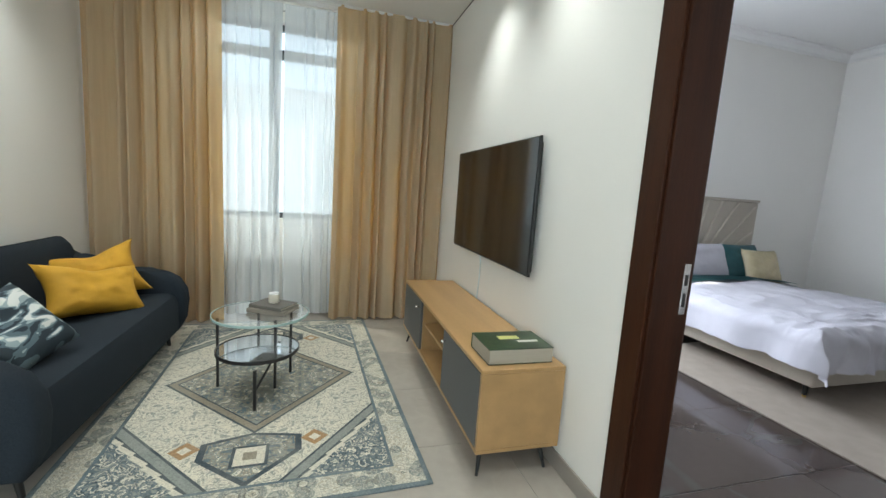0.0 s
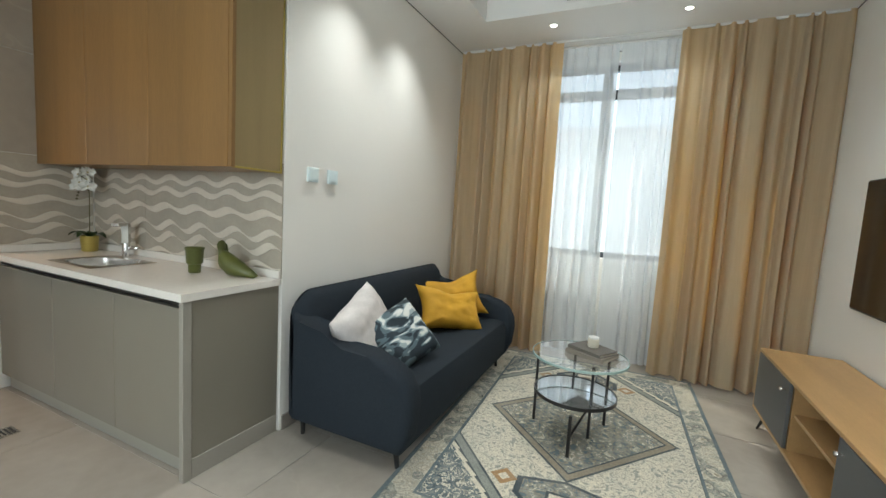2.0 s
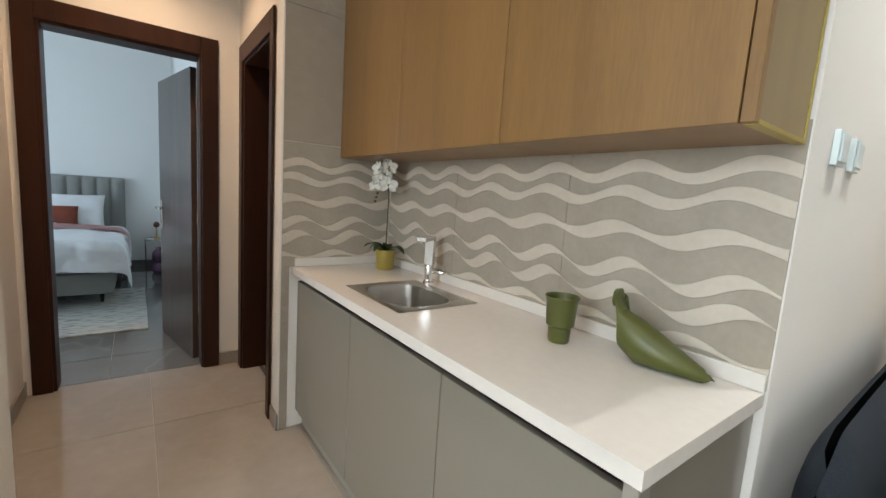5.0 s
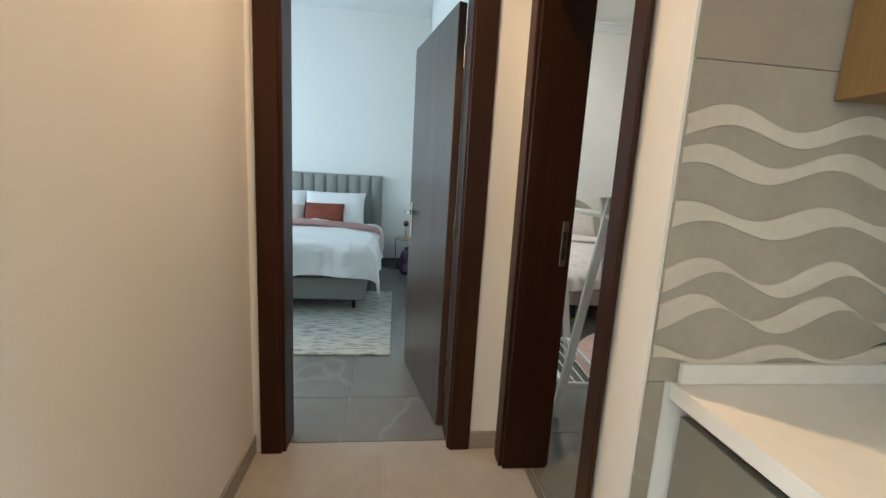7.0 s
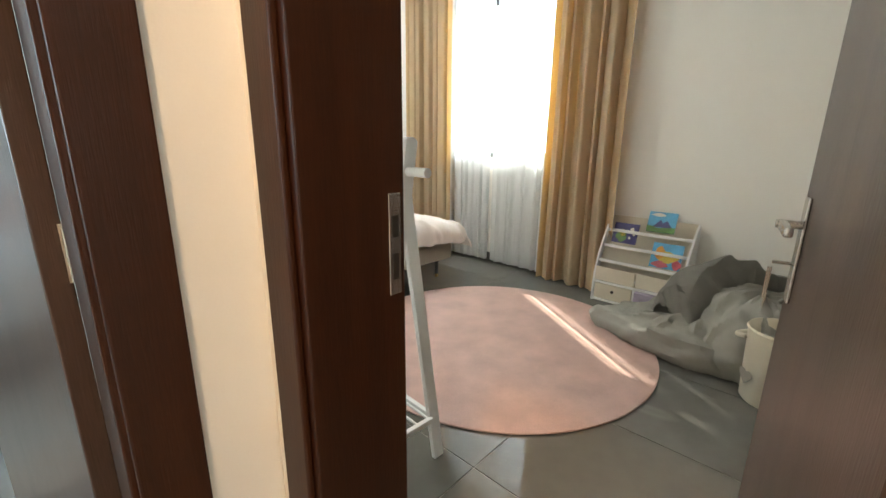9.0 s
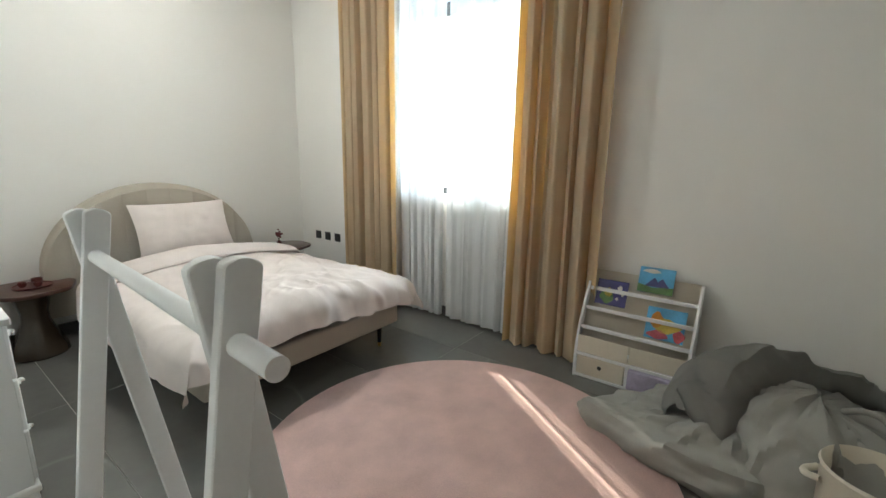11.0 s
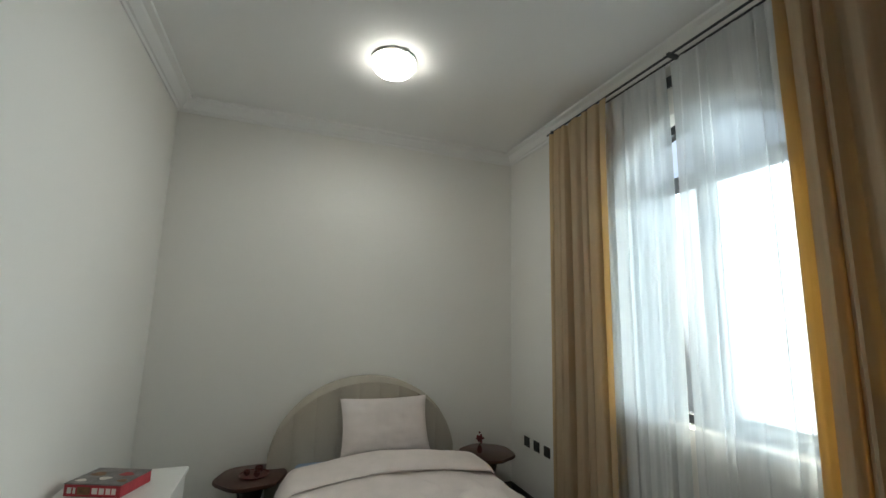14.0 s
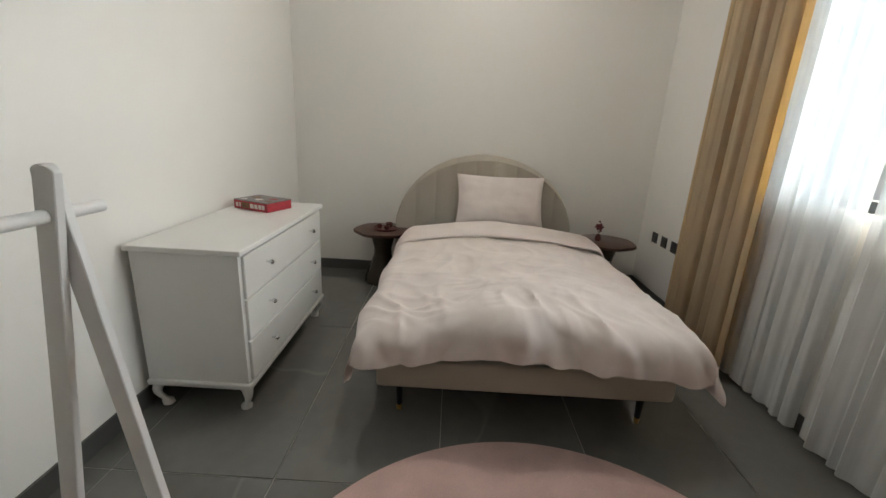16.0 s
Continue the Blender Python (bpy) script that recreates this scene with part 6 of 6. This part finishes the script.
# a flat pointed front lobe, and behind it a tall slumped sack with its mouth open
def bag(cx, cy, rx, ry, ht, seed, tip=0.0, tip_at=3.3, flat=2.4, sag=0.0, seam=0.0):
    def f(u, v):
        a = 2 * math.pi * u
        c, s = math.cos(a), math.sin(a)
        k = max(0.0, math.cos(a - tip_at)) ** 5
        R = math.sqrt(max(0.0, 1 - v ** flat)) * (0.93 + 0.12 * math.sin(math.pi * min(1, v * 1.8)))
        pull = 1 + tip * k * (1 - 0.55 * v)
        z = ht * (1 - (1 - v) ** 1.6) * (1 - 0.62 * k * min(1.0, tip)) + sag * c * v
        w = 0.030 * (abs(N(c * 1.7 + seed, s * 1.7, v * 2.2)) * 2 - 0.5) + 0.012 * N(c * 4 + seed, s * 4, v * 6)
        w += seam * max(0.0, 1 - abs(v - 0.42) * 9)
        w += 0.020 * max(0.0, 1 - 4.5 * abs(N(c * 2.4 + seed, s * 2.4 + v, v * 1.5 + 5.0))) + 0.010 * max(0.0, 1 - 5 * abs(N(c * 5 + seed, s * 5, v * 2 + 3.0)))
        return (cx + R * rx * pull * c + w * c, cy + R * ry * s * (1 - 0.25 * k) + w * s, max(0.0, z + 0.7 * w * min(1.0, 3 * v)))
    bm = sheet(B(), 110, 36, f)
    bmesh.ops.remove_doubles(bm, verts=bm.verts, dist=0.0005)
    return bm
bg = thing("bean_bag", pose(-4.50, 3.93, 0.0), "slumped grey cotton bean bag with its mouth open", "bean bag")
part("front_lobe", bag(0.10, -0.09, 0.44, 0.31, 0.27, 3.0, tip=0.50, tip_at=3.42, seam=0.022), BEAN, bg, smooth=True)
part("sack", bag(0.37, -0.06, 0.34, 0.33, 0.43, 9.0, flat=3.0, sag=-0.03), BEAN, bg, "plump front of the sack", smooth=True)
# the hood: cloth that rises from behind the lobe, rolls over at its rim and dips into the mouth
RIM = [(0.02, -0.28, 0.20), (0.03, -0.24, 0.37), (0.07, -0.19, 0.52), (0.15, -0.13, 0.61), (0.27, -0.06, 0.60), (0.40, 0.01, 0.53), (0.54, 0.05, 0.50), (0.64, 0.05, 0.42)]
FOOT = [(-0.16, -0.18, 0.15), (-0.20, -0.04, 0.14), (-0.20, 0.14, 0.10), (-0.10, 0.32, 0.05), (0.10, 0.41, 0.03), (0.32, 0.43, 0.03), (0.52, 0.40, 0.03), (0.68, 0.32, 0.03)]
DIP = [(0.10, -0.27, 0.16), (0.15, -0.20, 0.24), (0.19, -0.12, 0.30), (0.25, -0.04, 0.34), (0.33, 0.04, 0.34), (0.42, 0.10, 0.34), (0.52, 0.12, 0.32), (0.60, 0.12, 0.28)]
def along(pts, u):
    q = u * (len(pts) - 1)
    k = min(int(q), len(pts) - 2)
    return Vector(pts[k]).lerp(Vector(pts[k + 1]), ease(q - k) * 0.5 + (q - k) * 0.5)
def hood(u, v):
    rim, foot, dip = along(RIM, u), along(FOOT, u), along(DIP, u)
    if v < 0.7:
        k = v / 0.7
        p = foot.lerp(rim, k) + Vector((-0.05, 0.03, 0.10)) * math.sin(math.pi * k)
    else:
        k = (v - 0.7) / 0.3
        p = rim.lerp(dip, k) + Vector((0.0, -0.02, 0.03)) * math.sin(math.pi * k)
    w = 0.026 * N(u * 7, v * 3, 4.0) + 0.024 * max(0.0, 1 - 4 * abs(N(u * 6 + 2 * v, v * 2, 9.0))) + 0.012 * max(0.0, 1 - 5 * abs(N(u * 13 - 3 * v, v * 3, 2.0)))
    return p + Vector((0.3 * w, -0.4 * w, w)) * (0.4 + 0.6 * math.sin(math.pi * min(1.0, v)))
bm = sheet(B(), 90, 44, hood)
bmesh.ops.solidify(bm, geom=bm.faces, thickness=0.009)
part("mouth_hood", bm, BEAN, bg, "crumpled hood of the open mouth", smooth=True)
tube("handle", [(0.44, -0.10, 0.42), (0.50, -0.17, 0.47), (0.58, -0.12, 0.41)], 0.012, BEAN, bg, "grey cloth carrying loop")

# basket
bs = thing("storage_basket", pose(-4.0, 3.50, 0), "cream storage tub with a grey heart", "basket")
part("tub", lathe(B(), [(0.0005, 0), (0.125, 0), (0.135, 0.012), (0.148, 0.36), (0.155, 0.375), (0.150, 0.385), (0.142, 0.37), (0.128, 0.02), (0.0005, 0.016)], 40), CREAM, bs, smooth=True)
tube("handle", [(-0.145, 0.04, 0.32), (-0.185, 0.0, 0.31), (-0.145, -0.04, 0.32)], 0.012, CREAM, bs, "rope handle")
hrt = [(0.045 * math.sin(t) ** 3, 0.036 * (math.cos(t) - 0.38 * math.cos(2 * t) - 0.15 * math.cos(3 * t))) for t in np.linspace(0, 2 * math.pi, 28, endpoint=False)]
hb = prism(B(), hrt, "y", -0.0012, 0.0012)
part("heart", hb, BEAN, bs, "grey heart print", at=pose(-0.115, -0.092, 0.14, 0, 0, -51))

# ceiling lamp and sockets
cl = thing("ceiling_lamp", pose(-7.33, 2.91, H_KID), "round frosted glass ceiling lamp, lit", "ceiling lamp")
part("base_ring", lathe(B(), [(0.0005, -0.0005), (0.15, -0.0005), (0.155, -0.02), (0.0005, -0.02)], 40), WHITE, cl, smooth=True)
part("diffuser", lathe(B(), [(0.145, -0.0205), (0.15, -0.05), (0.125, -0.085), (0.07, -0.105), (0.0005, -0.11)], 40), LAMP_ON, cl, "lit frosted glass dome", smooth=True)
lamp("ceiling_lamp_glow", "AREA", 7, (1.0, 0.98, 0.95), pose(-7.33, 2.91, H_KID - 0.118), w=0.24, h=0.24, spread=175)
for x in (-8.29, -8.13, -7.97):
    s = thing("wall_socket", pose(x, Y_KN - 0.0005, 0.54), "black square wall socket", "wall socket", "black wall sockets")
    part("plate", box(B(), -0.043, -0.008, -0.043, 0.043, 0, 0.043, 0.002, 2), SOCKET_AND_HOLE, s)
    part("insert", box(B(), -0.028, -0.0105, -0.028, 0.028, -0.0085, 0.028, 0.001, 1), BLACK, s)

# ---- main bedroom ----
ab = bed_frame("double_bed", pose(-6.66, -0.36, 0), 1.86, 2.18, 0.13, 0.34, 0.56, UPHOL_GREY, "grey upholstered double bed with a channelled headboard", 0.13, LINEN_WHITE)
for k in range(13):
    y0 = -1.0 + k * 2.0 / 13
    bm = B()
    def pad2(u, v, y0=y0):
        return (-2.20 + 0.045 * max(0, math.sin(math.pi * u)) ** 0.4 * min(1, (1 - v) * 30) ** 0.5, y0 + 2.0 / 13 * u, 0.2 + 1.07 * v)
    sheet(bm, 8, 20, pad2)
    part("channel", bm, UPHOL_GREY, ab, smooth=True)
part("headboard_core", box(B(), -2.28, -1.0, 0.1, -2.19, 1.0, 1.272, 0.008, 2), UPHOL_GREY, ab)
dv = part("duvet", coverlet(1.84, 1.72, 0.63, 0.38, 0.36, 11.0, puff=0.05, crease=0.018, foot_lift=0.03, fold=0.008, droop=0.07), LINEN_WHITE, smooth=True)
dv.matrix_world = pose(-6.68, -0.36, 0)
tagged(dv, "smooth white cotton duvet falling over the bed", "duvet")
bm = B()
def throw(u, v):
    s = (u - 0.5) * 2.36
    e = max(0.0, abs(s) - 0.93)
    sg = 1 if s > 0 else -1
    y = sg * (min(abs(s), 0.93) + 0.10 * math.sin(min(1.57, e / 0.08)) + 0.10 * e)
    z = 0.705 - 0.045 * (abs(s) / 0.93) ** 2 * (1 if e == 0 else 1) - max(0, e - 0.02) * 0.95 + 0.008 * N(s * 5, v * 5, 3)
    return (-8.12 + 0.48 * v + 0.04 * N(s * 2, 4.0) + 0.12 * e, -0.36 + y, z)
sheet(bm, 70, 14, throw)
bmesh.ops.solidify(bm, geom=bm.faces, thickness=0.012)
th = part("bed_throw", bm, BLUSH, smooth=True)
tagged(th, "folded blush pink knitted throw across the bed", "throw")
for y, tag in ((0.03, "white cotton pillow propped on the headboard"), (-0.75, "white cotton pillow propped on the headboard")):
    pillow("bed_pillow", pose(-8.60, y, 0.80, -24, 0, 90), 0.80, 0.50, 0.18, LINEN_WHITE, tag, y * 7, "pillow", pinch=0.05, group="white bed pillows")
pillow("throw_cushion", pose(-8.44, -0.08, 0.76, -22, 0, 90), 0.50, 0.27, 0.13, RUST, "rust velvet lumbar cushion", 3, pinch=0.03, fold=0.006)
pillow("throw_cushion", pose(-8.46, -0.62, 0.74, -22, 0, 90), 0.55, 0.24, 0.12, material("blush_linen", (0.52, 0.42, 0.38), 0.9, var=0.05), "pale blush lumbar cushion", 6, pinch=0.03, fold=0.006)
STRIPE = material("cream_broken_stripe_pile", (0.48, 0.46, 0.40), 0.95, var=0.12, scale=7, bump=0.5, bscale=200)
_t, _n = STRIPE.node_tree, STRIPE.node_tree.nodes
_co = _n.new("ShaderNodeTexCoord")
_mp = _n.new("ShaderNodeMapping")
_mp.inputs["Scale"].default_value = (40, 8, 1)
_t.links.new(_co.outputs["Object"], _mp.inputs[0])
_f = _n.new("ShaderNodeTexNoise")
_f.inputs["Scale"].default_value, _f.inputs["Detail"].default_value = 1.0, 2
_t.links.new(_mp.outputs[0], _f.inputs["Vector"])
_r = _n.new("ShaderNodeValToRGB")
_r.color_ramp.elements[0].position, _r.color_ramp.elements[0].color = 0.36, (0.24, 0.24, 0.225, 1)
_r.color_ramp.elements[1].position, _r.color_ramp.elements[1].color = 0.52, (0.52, 0.50, 0.44, 1)
_t.links.new(_f.outputs["Fac"], _r.inputs[0])
_t.links.new(_r.outputs[0], _n["Principled BSDF"].inputs["Base Color"])
rg2 = part("area_rug", box(B(), -0.83, -1.35, 0, 0.83, 1.35, 0.014, 0.004, 2), STRIPE)
rg2.matrix_world = pose(-6.57, -0.52, 0.001)
tagged(rg2, "cream rug with broken grey stripes under the bed", "rug")
nt = thing("nightstand", pose(-8.55, 1.02, 0), "small glass nightstand beside the headboard", "side table")
part("glass_top", lathe(B(), [(0.0005, 0.44), (0.17, 0.44), (0.17, 0.452), (0.0005, 0.452)], 36), GLASS, nt, smooth=True)
part("rim", ring(B(), (0, 0), 0.178, 0.436, 0.018, 0.007, 36), STEEL, nt, smooth=True)
for a in (0.5, 2.6, 4.7):
    part("leg", rod(B(), (0.16 * math.cos(a), 0.16 * math.sin(a), 0), (0.165 * math.cos(a), 0.165 * math.sin(a), 0.436), 0.007, n=8), STEEL, nt)
PLUM = material("plum_glass", (0.11, 0.045, 0.10), 0.15, var=0.15, scale=8, spec=0.7)
vz = part("floor_vase", lathe(B(), [(0.0005, 0), (0.055, 0), (0.085, 0.04), (0.075, 0.10), (0.05, 0.14), (0.08, 0.21), (0.07, 0.29), (0.03, 0.33), (0.03, 0.36), (0.022, 0.36), (0.0005, 0.34)], 28), PLUM, smooth=True)
vz.matrix_world = pose(-8.35, 1.0, 0.0)
tagged(vz, "plum coloured glass vase on the floor", "vase")
dc = thing("table_ornament", pose(-8.55, 0.99, 0.4525), "small dark metal ornament on the nightstand", "ornament")
part("foot", lathe(B(), [(0.0005, 0), (0.04, 0), (0.03, 0.012), (0.008, 0.02), (0.008, 0.16), (0.0005, 0.162)], 16), GOLD, dc, smooth=True)
part("knob", lathe(B(), [(0.0005, 0.155), (0.03, 0.17), (0.042, 0.20), (0.03, 0.23), (0.0005, 0.245)], 16), MAROON, dc, smooth=True)

# ---- guest bedroom ----
gb_ = bed_frame("double_bed", pose(4.42, 2.10, 0, 0, 0, -90), 1.84, 2.06, 0.13, 0.32, 0.50, UPHOL, "beige upholstered double bed with a fan-quilted headboard", 0.13, LINEN_GREY)
part("headboard_core", box(B(), -2.16, -1.0, 0.1, -2.06, 1.0, 1.46, 0.012, 2), UPHOL, gb_)
for k in range(15):
    a = radians(12 + k * 156 / 14)
    c, s = math.cos(a), math.sin(a)
    L = min((1.44 - 0.42) / max(0.05, s), 0.97 / max(0.05, abs(c)))
    part("rib", rod(B(), (-2.058, 0.18 * c, 0.42 + 0.18 * s), (-2.058, L * c, 0.42 + L * s), 0.014, 0.022, 8), UPHOL, gb_, smooth=True)
part("headboard_trim", box(B(), -2.085, -1.0, 1.4605, -2.04, 1.0, 1.49, 0.006, 2), UPHOL, gb_)
dv = part("duvet", coverlet(1.82, 1.55, 0.54, 0.34, 0.34, 23.0, puff=0.05, crease=0.028, foot_lift=0.0), LINEN_GREY, smooth=True)
dv.matrix_world = pose(4.42, 2.12, 0, 0, 0, -90)
tagged(dv, "pale lilac-grey cotton duvet falling over the bed", "duvet")
bm = B()
def runner(u, v):
    s = (u - 0.5) * 1.9
    return (-1.62 + 0.24 * v, s, 0.612 - 0.045 * (abs(s) / 0.93) ** 2 + 0.006 * N(s * 5, v * 4, 6))
sheet(bm, 50, 8, runner)
bmesh.ops.solidify(bm, geom=bm.faces, thickness=0.012)
rn = part("bed_runner", bm, TEAL, smooth=True)
rn.matrix_world = pose(4.42, 2.12, 0, 0, 0, -90)
tagged(rn, "teal bed runner across the duvet", "throw")
GOLDC = material("pale_gold_satin", (0.42, 0.36, 0.22), 0.45, var=0.1, scale=8)
for x, w_, mt, tg in ((3.92, 0.60, GOLDC, "pale gold cushion"), (4.42, 0.66, LINEN_GREY, "white cotton pillow"), (4.96, 0.60, TEAL, "dark teal velvet cushion")):
    pillow("bed_pillow", pose(x, 3.92, 0.74, -22, 0, 0), w_, 0.44, 0.17, mt, tg + " propped on the bed", x * 3, "pillow", pinch=0.05, group="guest bed pillows")
pillow("throw_cushion", pose(5.10, 3.76, 0.72, -24, 0, -8), 0.46, 0.40, 0.14, GOLDC, "gold and teal satin cushion", 51, pinch=0.06)
gr_ = part("area_rug", box(B(), -1.6, -1.55, 0, 1.6, 1.55, 0.012, 0.004, 2), BEIGE_RUG)
gr_.matrix_world = pose(4.60, 1.75, 0.001)
tagged(gr_, "large plain beige rug under the bed", "rug")


# ---- floor tiles, laid last ----
def tiles(floor_name, mat, x0, x1, y0, y1, ox, oy, tx, ty, gap=0.0035, z=0.0, step=None):
    """Lay rectangular tiles from a grid with one joint crossing at ox, oy, cut at the walls."""
    fl_ = bpy.data.objects[floor_name]
    shapes = {}
    i0, i1 = math.floor((x0 - ox) / tx), math.ceil((x1 - ox) / tx)
    j0, j1 = math.floor((y0 - oy) / ty), math.ceil((y1 - oy) / ty)
    for i in range(i0, i1):
        for j in range(j0, j1):
            a, b = max(x0, ox + i * tx), min(x1, ox + (i + 1) * tx)
            c, d = max(y0, oy + j * ty), min(y1, oy + (j + 1) * ty)
            if step and a > step[0]:
                c = max(c, step[1])
            if b - a < 0.02 or d - c < 0.02:
                continue
            w, h = round(b - a - gap, 4), round(d - c - gap, 4)
            if (w, h) not in shapes:
                bm = box(B(), -w / 2, -h / 2, -0.003, w / 2, h / 2, 0.0, 0.0008, 1)
                me = bpy.data.meshes.new("tile")
                bmesh.ops.recalc_face_normals(bm, faces=bm.faces)
                bm.to_mesh(me)
                bm.free()
                me.materials.append(mat)
                shapes[(w, h)] = me
            o = new("tile", shapes[(w, h)])
            o.parent = fl_
            o.matrix_local = pose((a + b) / 2, (c + d) / 2, z)


tiles("floor_living", TILE_LIV, -4.75, X_TV, -2.5, 1.46, -4.0, 0.82, 1.28, 0.64)
tiles("floor_living", TILE_LIV, -3.70, X_TV, 1.46, Y_WIN, -4.0, 0.82, 1.28, 0.64)
tiles("floor_kids", TILE_GREY, X_KW, X_KE, Y_KS - 0.0, Y_KN, -6.085, 2.787, 1.29, 0.645, z=-0.0005, step=(-4.8, 1.462))
tiles("floor_bedroom", TILE_GREY, AX0, -4.752, AY0, Y_KS - 0.16, -5.17, 0.60, 1.29, 0.645)
tiles("floor_guest", TILE_GREY_SHADED, X_TV + 0.02, GX1, GY0, GY1, 2.6, 0.9, 1.29, 0.645)
